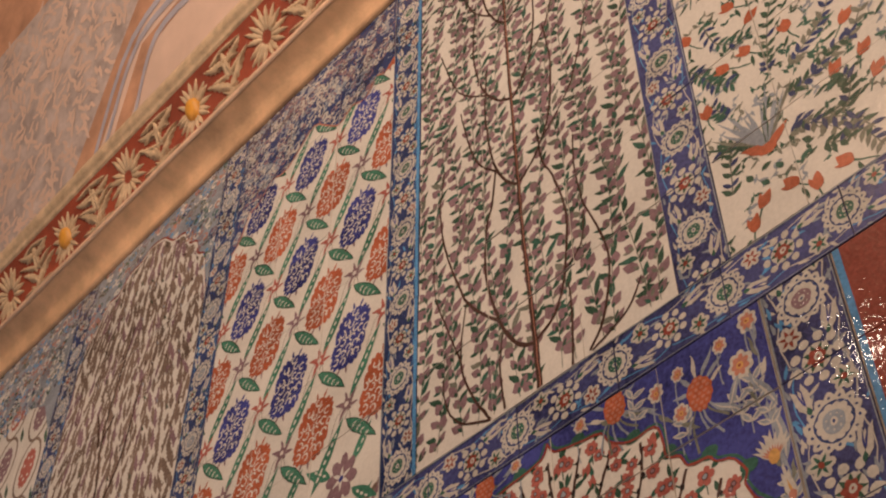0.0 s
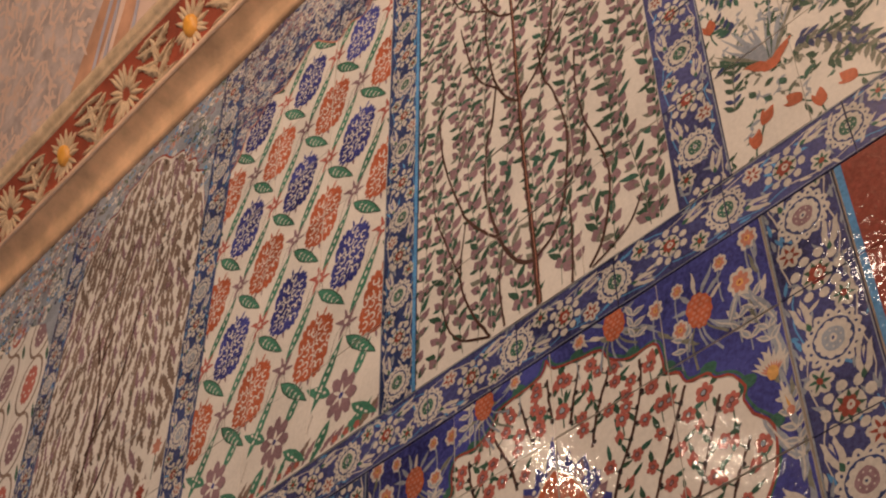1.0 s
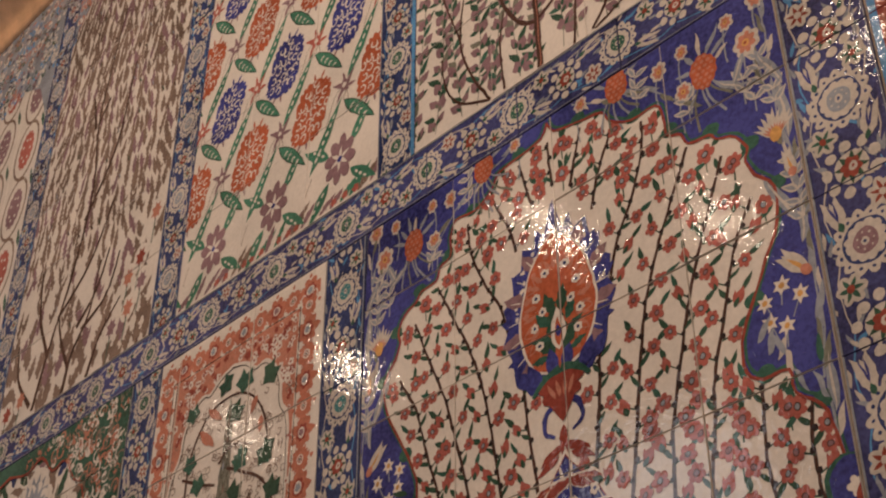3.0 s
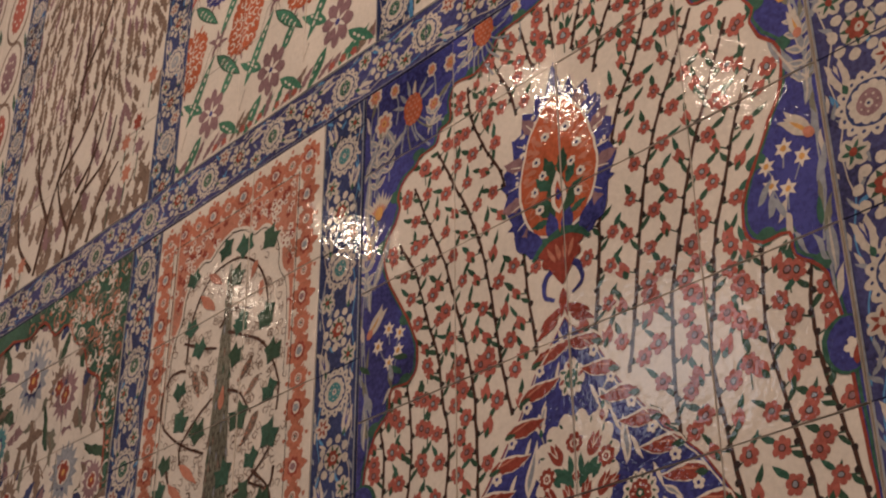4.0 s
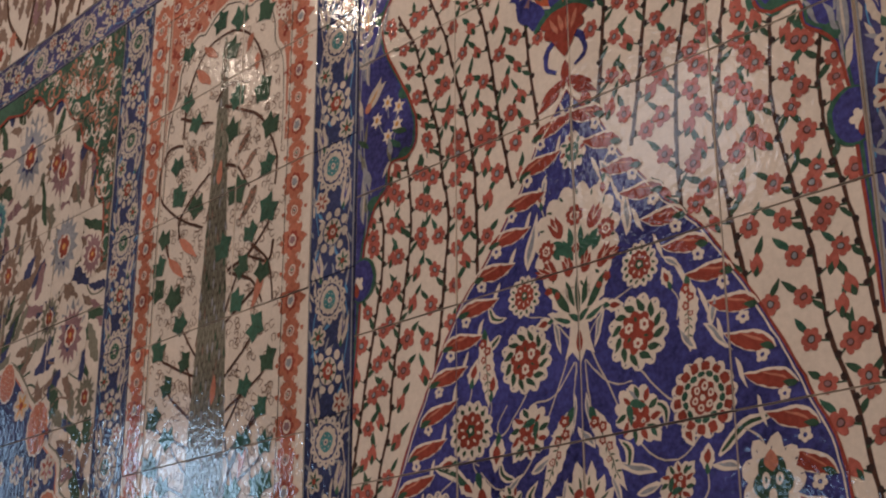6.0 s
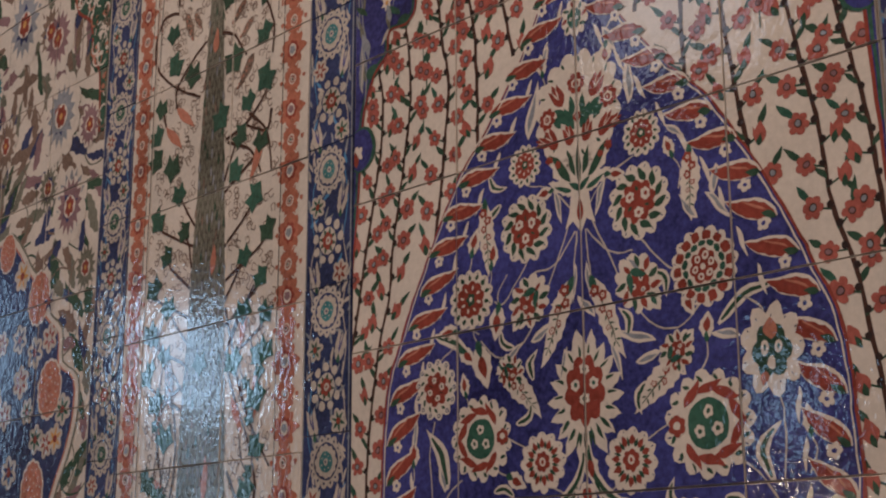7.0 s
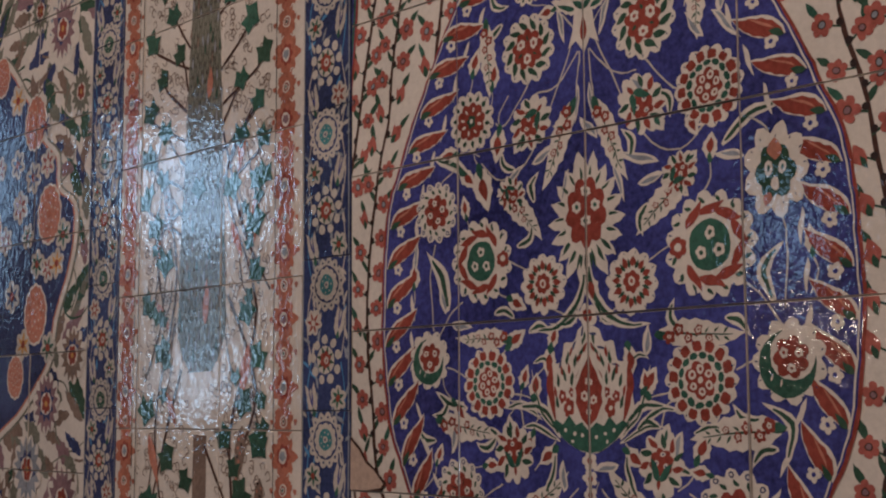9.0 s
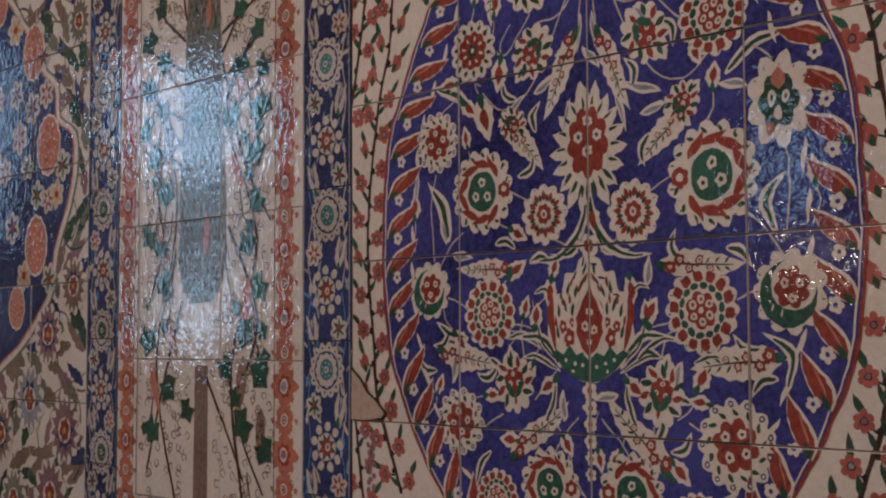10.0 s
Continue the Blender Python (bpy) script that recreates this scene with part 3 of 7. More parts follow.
for sgn in (-1, 1):
    for k, pts in enumerate(STEMS):
        if k == 0 and sgn > 0:
            continue
        line = curve([half(sgn, x + 0.002 * math.sin(40 * z), z, 0.008) for x, z in pts], 6)
        ARCH.add(1, "bark", *stroke(line, 0.0070, 0.0054))
        total = sum(math.hypot(b[0] - a[0], b[1] - a[1]) for a, b in zip(line, line[1:]))
        gone, want, flip = 0.0, rng.uniform(0.004, 0.02), 1
        for a, b in zip(line, line[1:]):
            d = math.hypot(b[0] - a[0], b[1] - a[1])
            while want < gone + d:
                u = (want - gone) / d
                x, z = a[0] + (b[0] - a[0]) * u, a[1] + (b[1] - a[1]) * u
                up = math.atan2(b[1] - a[1], b[0] - a[0])
                flip = -flip
                side = up + flip * math.pi / 2
                off = jit(0.0240, 0.12)
                bx, bz = x + off * math.cos(side), z + off * math.sin(side)
                ARCH.add(2, "black", ell(x + 0.003 * math.cos(side), z - 0.004, 0.0050, n=7))
                if free(x, z) and rng.random() < 0.42:
                    ARCH.add(1, "dark_green", leaf(x, z, jit(0.029, 0.2), jit(0.0088, 0.15), up - flip * jit(0.6, 0.3), -flip * 0.1, 6))
                if free(bx, bz):
                    ARCH.add(1, "dark_green", *stroke([(x, z - 0.010), (bx, bz)], 0.0026))
                    r = jit(0.0158 if z < 2.5 else 0.0142, 0.10)
                    if rng.random() < 0.74:
                        five_petals(ARCH, bx, bz, r, 2)
                        tip = up + flip * jit(0.55, 0.4)
                    else:
                        tip = up + flip * jit(0.35, 0.4)
                        closed_bud(ARCH, bx, bz, r * 0.86, tip, 2)
                    lx, lz = bx + 0.9 * r * math.cos(tip), bz + 0.9 * r * math.sin(tip)
                    if free(lx + 0.02 * math.cos(tip), lz + 0.02 * math.sin(tip)):
                        ARCH.add(1, "dark_green" if rng.random() < 0.7 else "green", leaf(lx - 0.005 * math.cos(tip), lz - 0.005 * math.sin(tip), jit(0.030, 0.18), jit(0.0100, 0.15), tip, flip * 0.12, 7))
                want += jit(0.0278, 0.10)
            gone += d
# odd sprigs in the lobes that the stems leave bare
for x, z, a in ((0.150, 3.00, 0.9), (0.222, 2.965, 0.7), (0.236, 2.88, 0.4), (0.318, 2.86, 0.5), (0.365, 2.82, 0.3), (0.405, 2.72, 0.2), (0.310, 2.47, 1.6), (0.318, 2.41, 1.4), (0.31, 2.355, 1.7), (0.392, 2.40, 1.2), (0.445, 2.33, 1.5),
                (0.03, 3.03, 1.3), (0.10, 3.03, 1.0), (0.17, 2.93, 1.0), (0.155, 2.89, 1.9), (0.318, 2.29, 1.6), (0.236, 2.42, 1.5), (0.165, 2.44, 1.5), (0.03, 2.965, 1.2)):
    for sgn in (-1, 1):
        px, pz = half(sgn, x, z)
        a_ = a if sgn > 0 else math.pi - a
        if free(px, pz):
            five_petals(ARCH, px, pz, jit(0.0165, 0.1), 2)
            ARCH.add(1, "dark_green", leaf(px + 0.014 * math.cos(a_), pz + 0.014 * math.sin(a_), 0.028, 0.012, a_, 0.1, 6), *stroke([(px, pz - 0.035), (px, pz)], 0.0026))

# blue spandrels: pomegranates, carnations, hollow leaves, tulips and white stars
for sgn in (-1, 1):
    def sp(x, z, sgn=sgn):
        return half(sgn, x - (0.016 if sgn > 0 and x > 0.3 and z > 2.9 else 0.0), z, 0.012)

    def way(a, sgn=sgn):
        return a if sgn > 0 else math.pi - a
    for x, z, r in ((0.352, 3.007, 0.0265), (0.160, 3.082, 0.025)):
        x, z = sp(x, z)
        for k in range(6):      # a brush of grey leaves below, a plume above
            a = way(-2.25 + 0.25 * k)
            ln = jit(0.095, 0.25)
            ARCH.add(6, ("grey", "olive", "grey")[k % 3], *stroke(curve([(x, z), (x + 0.5 * ln * math.cos(a), z + 0.5 * ln * math.sin(a)), (x + ln * math.cos(a + 0.25), z + ln * math.sin(a + 0.25))], 3), 0.0026, 0.0050))
        for a in (0.35, 0.75, 1.2, 1.7, 2.3, 2.8):
            a = way(a)
            ARCH.add(6, rng.choice(("grey", "pale", "grey")), leaf(x + 0.02 * math.cos(a), z + 0.03 * math.sin(a), jit(0.048, 0.3), 0.009, a, rng.uniform(-0.2, 0.2), 7))
        ARCH.add(7, "orange", scallop(x, z, r, 12, 0.08, 1.38))
        for row in range(-3, 4):
            for col in range(-2, 3):
                px, pz = x + (col + 0.5 * (row % 2)) * r * 0.42, z + row * r * 0.37
                if ((px - x) / r) ** 2 + ((pz - z) / (1.38 * r)) ** 2 < 0.7:
                    ARCH.add(8, "coral", ell(px, pz, r * 0.15, r * 0.12, 7))
    for x, z, r in ((0.436, 3.013, 0.026), (0.464, 3.088, 0.021), (0.294, 2.990, 0.017), (0.250, 3.060, 0.018), (0.080, 3.088, 0.015), (0.405, 3.075, 0.015), (0.30, 3.07, 0.014)):
        x, z = sp(x, z)
        ARCH.add(6, "pale", scallop(x, z, r, 7, 0.22, 1.15))
        ARCH.add(7, "coral", scallop(x, z, r * 0.70, 7, 0.3, 1.15))
        ARCH.add(8, "gold", ell(x, z, r * 0.28, n=8))
        ARCH.add(9, "red", ell(x, z, r * 0.12, n=6))
        a = way(-1.9)
        ARCH.add(5, "grey", *stroke(curve([(x, z), (x + 0.03 * math.cos(a), z - 0.035), (x + 0.02 * math.cos(a), z - 0.08)], 3), 0.003))
    # sprigs of hollow leaves
    for bx, bz, a0, n in ((0.452, 2.875, 1.62, 5), (0.418, 2.90, 1.30, 3), (0.478, 2.66, 1.75, 5), (0.30, 2.945, 1.9, 2), (0.20, 3.03, 1.1, 3)):
        for k in range(n):
            x, z = sp(bx, bz + 0.024 * k)
            a = way(a0)
            ARCH.add(5, "grey", *stroke([(x, z - 0.024), (x, z + 0.012)], 0.0026))
            for q in (-1, 1):
                if not inside(x + 0.03 * math.cos(a + q * 0.85), z + 0.03 * math.sin(a + q * 0.85), field):
                    ARCH.add(6, "pale", leaf(x, z, 0.031, 0.0125, a + q * 0.85, 0, 7))
                    ARCH.add(7, "grey", leaf(x + 0.004 * math.cos(a + q * 0.85), z + 0.004 * math.sin(a + q * 0.85), 0.022, 0.0062, a + q * 0.85, 0, 5))
    for pts in (((0.470, 2.30), (0.462, 2.40), (0.482, 2.50), (0.486, 2.62), (0.478, 2.72)), ((0.452, 2.41), (0.470, 2.47), (0.480, 2.58)), ((0.486, 2.74), (0.470, 2.80), (0.450, 2.84)), ((0.410, 2.50), (0.402, 2.47), (0.41, 2.44)),
                ((0.46, 2.86), (0.45, 2.93), (0.44, 2.99)), ((0.478, 2.70), (0.46, 2.745), (0.452, 2.80)), ((0.06, 3.10), (0.11, 3.075), (0.16, 3.06), (0.22, 3.04), (0.30, 2.96)), ((0.47, 2.95), (0.475, 3.02), (0.467, 3.07))):
        line = curve([sp(*p) for p in pts], 6)
        ARCH.add(5, "grey", *stroke(line, 0.0040, 0.0028))
        for k in range(2, len(line) - 1, 3):
            x, z = line[k]
            a = math.atan2(line[k + 1][1] - z, line[k + 1][0] - x)
            q = 1 if k % 2 else -1
            if not inside(x + 0.03 * math.cos(a + q * 0.7), z + 0.03 * math.sin(a + q * 0.7), field):
                ARCH.add(6, rng.choice(("grey", "pale", "olive")), leaf(x, z, jit(0.040, 0.25), jit(0.010, 0.2), a + q * jit(0.6, 0.3), -q * 0.35, 7))
    for x, z, a, ln, w in ((0.455, 2.66, 1.75, 0.11, 0.020), (0.475, 2.80, 1.35, 0.12, 0.020), (0.462, 2.62, 1.2, 0.09, 0.016), (0.486, 2.90, 1.75, 0.10, 0.018), (0.470, 2.36, 1.3, 0.10, 0.016), (0.42, 2.93, 2.2, 0.07, 0.016), (0.40, 2.95, 0.8, 0.06, 0.014)):
        x, z = sp(x, z)
        ARCH.add(6, "grey", leaf(x, z, ln, w, way(a), 0.22 * sgn, 9))
        ARCH.add(7, "pale", leaf(x, z, ln * 0.85, w * 0.25, way(a), 0.22 * sgn, 7))
    # a carnation on the flank and a tulip in each lower lobe
    x, z = sp(0.443, 2.822)
    for k in range(9):
        a = way(1.57 - 0.9 + 0.22 * k)
        ARCH.add(8, "pale", leaf(x, z - 0.01, jit(0.052, 0.12), 0.009, a, 0, 6))
        ARCH.add(9, "coral", leaf(x, z - 0.01, 0.028, 0.005, a, 0, 4))
    ARCH.add(10, "gold", ell(x, z - 0.004, 0.011, 0.014, 9))
    for x, z, a, ln in ((0.467, 2.573, 0.82, 0.066), (0.470, 2.735, 1.7, 0.05)):
        x, z = sp(x, z)
        a = way(math.pi - a) if ln > 0.06 else way(a)
        for q in (-0.28, 0.0, 0.28):
            ARCH.add(8, "pale", leaf(x, z, ln * (1.0 if q else 0.9), ln * 0.26, a + q, -q * 0.5, 9))
        ARCH.add(9, "gold", leaf(x, z, ln * 0.72, ln * 0.10, a, 0, 6))
        ARCH.add(9, "coral", ell(x + 0.1 * ln * math.cos(a), z + 0.1 * ln * math.sin(a), ln * 0.17, ln * 0.13, 9, a))
    for x, z in ((0.412, 2.571), (0.381, 2.554), (0.439, 2.546), (0.385, 2.522), (0.410, 2.507)):
        x, z = sp(x, z)
        ARCH.add(6, "grey", *stroke([(x, z), (x + 0.5 * (sp(0.405, 2.47)[0] - x), z - 0.03)], 0.0022))
        ARCH.add(7, "white", star(x, z, 0.0155, 6, 0.52, 1.0, 0.3))
        ARCH.add(8, "gold", ell(x, z, 0.0048, n=7))
    for x, z, a in ((0.375, 2.475, 2.2), (0.40, 2.468, 1.5), (0.36, 2.50, 2.5), (0.452, 2.435, 1.9), (0.46, 2.50, 2.2)):
        x, z = sp(x, z)
        ARCH.add(7, rng.choice(("green", "dark_green", "grey")), leaf(x, z, 0.042, 0.012, way(math.pi - a), 0.25, 7))
    # small blue half-medallion lower down the frame
    x, z = sp(0.472, 2.262)
    ARCH.add(7, "green", ell(x, z, 0.036, 0.040, 18))
    ARCH.add(8, "blue", ell(x + sgn * 0.003, z, 0.031, 0.036, 18))
    ARCH.add(9, "white", scallop(x + sgn * 0.010, z - 0.006, 0.015, 5, 0.35))
    ARCH.add(10, "red", leaf(x + sgn * 0.012, z - 0.03, 0.03, 0.014, way(1.4), 0, 5))

# hanging palmette on the axis
first_mark = len(ARCH.paint)
spike = [(0.0, 2.925), (0.018, 2.86), (0.035, 2.88), (0.043, 2.845), (0.065, 2.855), (0.070, 2.815), (0.09, 2.81), (0.088, 2.77), (0.108, 2.755), (0.10, 2.715),
         (0.112, 2.69), (0.096, 2.655), (0.09, 2.62), (0.06, 2.575), (0.03, 2.565), (0.0, 2.56)]
ARCH.add(4, "blue", spike + [(-x, z) for x, z in spike[::-1][1:-1]])
for k in range(40):
    a, q = rng.uniform(0, math.pi), rng.uniform(0.82, 1.0)
    ARCH.add(5, "white", ell(0.092 * q * math.cos(a), 2.72 + 0.135 * q * math.sin(a), 0.0035, 0.005, 6))
for k in range(17):
    a = -0.9 + (math.pi + 1.8) * k / 16
    x, z = 0.066 * math.cos(a), 2.715 + 0.105 * math.sin(a)
    ARCH.add(5, "blue" if k % 2 else "purple", leaf(x, z, 0.052, 0.026, a * 0.8 + 0.31, 0.1, 7, 0.1))
    ARCH.add(6, "white", *stroke([(x + 0.012 * math.cos(a), z + 0.012 * math.sin(a)), (x + 0.034 * math.cos(a), z + 0.034 * math.sin(a))], 0.0028, 0.0014))
drop = [(0.0, 2.855), (0.03, 2.83), (0.055, 2.785), (0.07, 2.735), (0.074, 2.69), (0.063, 2.645), (0.04, 2.61), (0.0, 2.595)]
drop = curve(drop, 3)
loop = drop + [(-x, z) for x, z in drop[::-1][1:-1]]
ARCH.add(6, "white", [(x * 1.06, 2.72 + (z - 2.72) * 1.04) for x, z in loop])
ARCH.add(7, "orange", loop)
for k in range(21):
    a = -0.7 + (math.pi + 1.4) * k / 20
    ARCH.add(8, "coral", leaf(0.040 * math.cos(a), 2.715 + 0.07 * math.sin(a), 0.028, 0.009, a, 0.1, 5))
for k in range(15):         # scalloped red petals inside the rim
    a = -0.95 + (math.pi + 1.9) * k / 14
    ARCH.add(8, "coral", *stroke(curve([(0.052 * math.cos(a - 0.13), 2.708 + 0.086 * math.sin(a - 0.13)), (0.070 * math.cos(a), 2.708 + 0.110 * math.sin(a)), (0.052 * math.cos(a + 0.13), 2.708 + 0.086 * math.sin(a + 0.13))], 3), 0.0026))
for x, z, a, ln in ((0.0, 2.64, 1.57, 0.085), (0.008, 2.63, 0.9, 0.055), (-0.008, 2.63, 2.24, 0.055), (0.012, 2.65, 0.55, 0.045), (-0.012, 2.65, 2.6, 0.045), (0.016, 2.68, 1.05, 0.045), (-0.016, 2.68, 2.1, 0.045), (0.006, 2.70, 1.3, 0.05), (-0.006, 2.70, 1.85, 0.05), (0.02, 2.625, 0.2, 0.035), (-0.02, 2.625, 2.95, 0.035)):
    ARCH.add(9, "green" if ln < 0.05 else "dark_green", leaf(x, z, ln, ln * 0.42, a, 0.1, 8, 0.14))
ARCH.add(10, "white", leaf(0, 2.632, 0.078, 0.030, math.pi / 2, 0, 9))
ARCH.add(11, "orange", leaf(0, 2.638, 0.055, 0.014, math.pi / 2, 0, 7))
ARCH.add(12, "blue", leaf(0, 2.655, 0.024, 0.011, math.pi / 2, 0, 6))
for x, z in ((0.028, 2.715), (-0.028, 2.715), (0.04, 2.745), (-0.04, 2.745), (0.045, 2.69), (-0.045, 2.69), (0.02, 2.785), (-0.02, 2.785), (0.038, 2.655), (-0.038, 2.655)):
    ARCH.add(10, "white", scallop(x, z, 0.009, 6, 0.2))
    ARCH.add(11, "navy", ell(x, z, 0.0035, n=6))
for k in range(13):
    a = math.pi * (0.02 + 0.96 * k / 12)
    ARCH.add(8, "coral", ell(0.063 * math.cos(a), 2.715 + 0.105 * math.sin(a), 0.006, n=7))
ARCH.add(7, "green", leaf(-0.04, 2.60, 0.06, 0.02, -0.9, 0.3, 6), leaf(0.04, 2.60, 0.06, 0.02, math.pi + 0.9, -0.3, 6))
for sgn in (-1, 1):
    for x, z, ln, a in ((0.012, 2.600, 0.055, 1.45), (0.040, 2.590, 0.058, 1.15), (0.062, 2.600, 0.05, 0.95)):
        ARCH.add(9, "blue", leaf(sgn * x, z - 0.012, ln, 0.026, a if sgn > 0 else math.pi - a, 0, 7))
    ARCH.add(10, "green", *stroke(curve([(0, 2.598), (sgn * 0.030, 2.590), (sgn * 0.055, 2.566)], 4), 0.016, 0.006))
ARCH.add(9, "red", scallop(0, 2.568, 0.046, 7, 0.25, 0.75, math.pi / 2))
for x in (-0.026, -0.009, 0.009, 0.026):
    ARCH.add(10, "coral", leaf(x * 0.5, 2.548, 0.034, 0.008, math.pi / 2 - x * 14, 0, 5))
ARCH.add(9, "red", [(-0.03, 2.55), (0.03, 2.55), (0.008, 2.515), (0.0, 2.505), (-0.008, 2.515)])
for sgn in (-1, 1):
    ARCH.add(5, "blue", *stroke(curve([(sgn * 0.002, 2.545), (sgn * 0.03, 2.53), (sgn * 0.036, 2.50), (sgn * 0.016, 2.485)], 5), 0.013, 0.005))
    ARCH.add(5, "red", leaf(sgn * 0.004, 2.47, 0.05, 0.016, -math.pi / 2 + sgn * 0.75, sgn * 0.25, 6), leaf(sgn * 0.012, 2.452, 0.05, 0.014, -math.pi / 2 + sgn * 0.85, sgn * 0.2, 6))
    ARCH.add(5, "red", leaf(0, 2.50, 0.05, 0.012, -math.pi / 2 + sgn * 0.12, 0, 5))

ARCH.paint[first_mark:] = [(layer, colour, [(AXIS + 1.10 * x, z) for x, z in loop], tag) for layer, colour, loop, tag in ARCH.paint[first_mark:]]

# the niche: cobalt ground, edged with a twisted cable of red flames and white daisies
ARCH.add(5, "red", [(AXIS + (x - AXIS) * 1.012, 1.9 + (z - 1.9) * 1.006) for x, z in niche])
ARCH.add(6, "blue", niche)


def along(points, gap):
    out, left = [], 0.0
    for a, b in zip(points, points[1:]):
        d = math.hypot(b[0] - a[0], b[1] - a[1])
        while left < d:
            u = left / d
            out.append((a[0] + (b[0] - a[0]) * u, a[1] + (b[1] - a[1]) * u, math.atan2(b[1] - a[1], b[0] - a[0])))
            left += gap
        left -= d
    return out


CABLE = curve([(0.026, 2.430), (0.048, 2.388), (0.079, 2.333), (0.115, 2.282), (0.150, 2.233), (0.186, 2.183), (0.216, 2.14), (0.250, 2.096), (0.274, 2.052), (0.296, 2.0), (0.323, 1.947), (0.348, 1.893),
               (0.366, 1.836), (0.374, 1.775), (0.379, 1.716), (0.382, 1.658), (0.378, 1.597), (0.366, 1.535), (0.346, 1.477), (0.320, 1.42), (0.285, 1.365), (0.23, 1.305), (0.15, 1.25)], 3)
for sgn in (-1, 1):
    path = [(AXIS + sgn * x, z) for x, z in CABLE]
    for k, (x, z, a) in enumerate(along(path, 0.0590)):
        out_ = a + sgn * math.pi / 2            # towards the rim
        ox, oz = math.cos(out_), math.sin(out_)
        dx, dz = math.cos(a), math.sin(a)
        if k:
            # a small daisy on the blue
            ARCH.add(9, "white", scallop(x, z, 0.0105, 5, 0.30, turn=rng.uniform(0, 1)))
            ARCH.add(10, "blue", ell(x, z, 0.0032, n=6))
        mx, mz = x + dx * 0.030, z + dz * 0.030
        sx, sz = mx + ox * 0.021 + dx * 0.030, mz + oz * 0.021 + dz * 0.030
        deep, back = (0.032, 0.040) if sgn < 0 else (0.022, 0.034)
        ex, ez = mx - ox * deep - dx * back, mz - oz * deep - dz * back
        ln, up = math.hypot(ex - sx, ez - sz), math.atan2(ez - sz, ex - sx)
        ARCH.add(8, "white", leaf(sx + ox * 0.002, sz + oz * 0.002, ln * 1.05, 0.0290, up, sgn * 0.20, 10))
        ARCH.add(9, "red", leaf(sx, sz, ln * 0.99, 0.0228, up, sgn * 0.20, 10, 0.07))
        ARCH.add(10, "coral", leaf(sx + 0.2 * (ex - sx), sz + 0.2 * (ez - sz), ln * 0.55, 0.0034, up - sgn * 0.05, sgn * 0.15, 5))
        ARCH.add(10, "dark_green", leaf(sx, sz, ln * 0.30, 0.010, up + sgn * 0.25, 0, 5))
        # a white sliver on the inner side, from one flame's tip to the next
        ix, iz = x - ox * 0.034, z - oz * 0.034
        ARCH.add(8, "white", leaf(ix - dx * 0.022, iz - dz * 0.022, 0.044, 0.0075, a, -sgn * 0.16, 8))
    ARCH.add(9, "white", *stroke([(AXIS + sgn * (x - 0.004), z) for x, z in niche_side if 1.2 < z < 2.42], 0.0024))


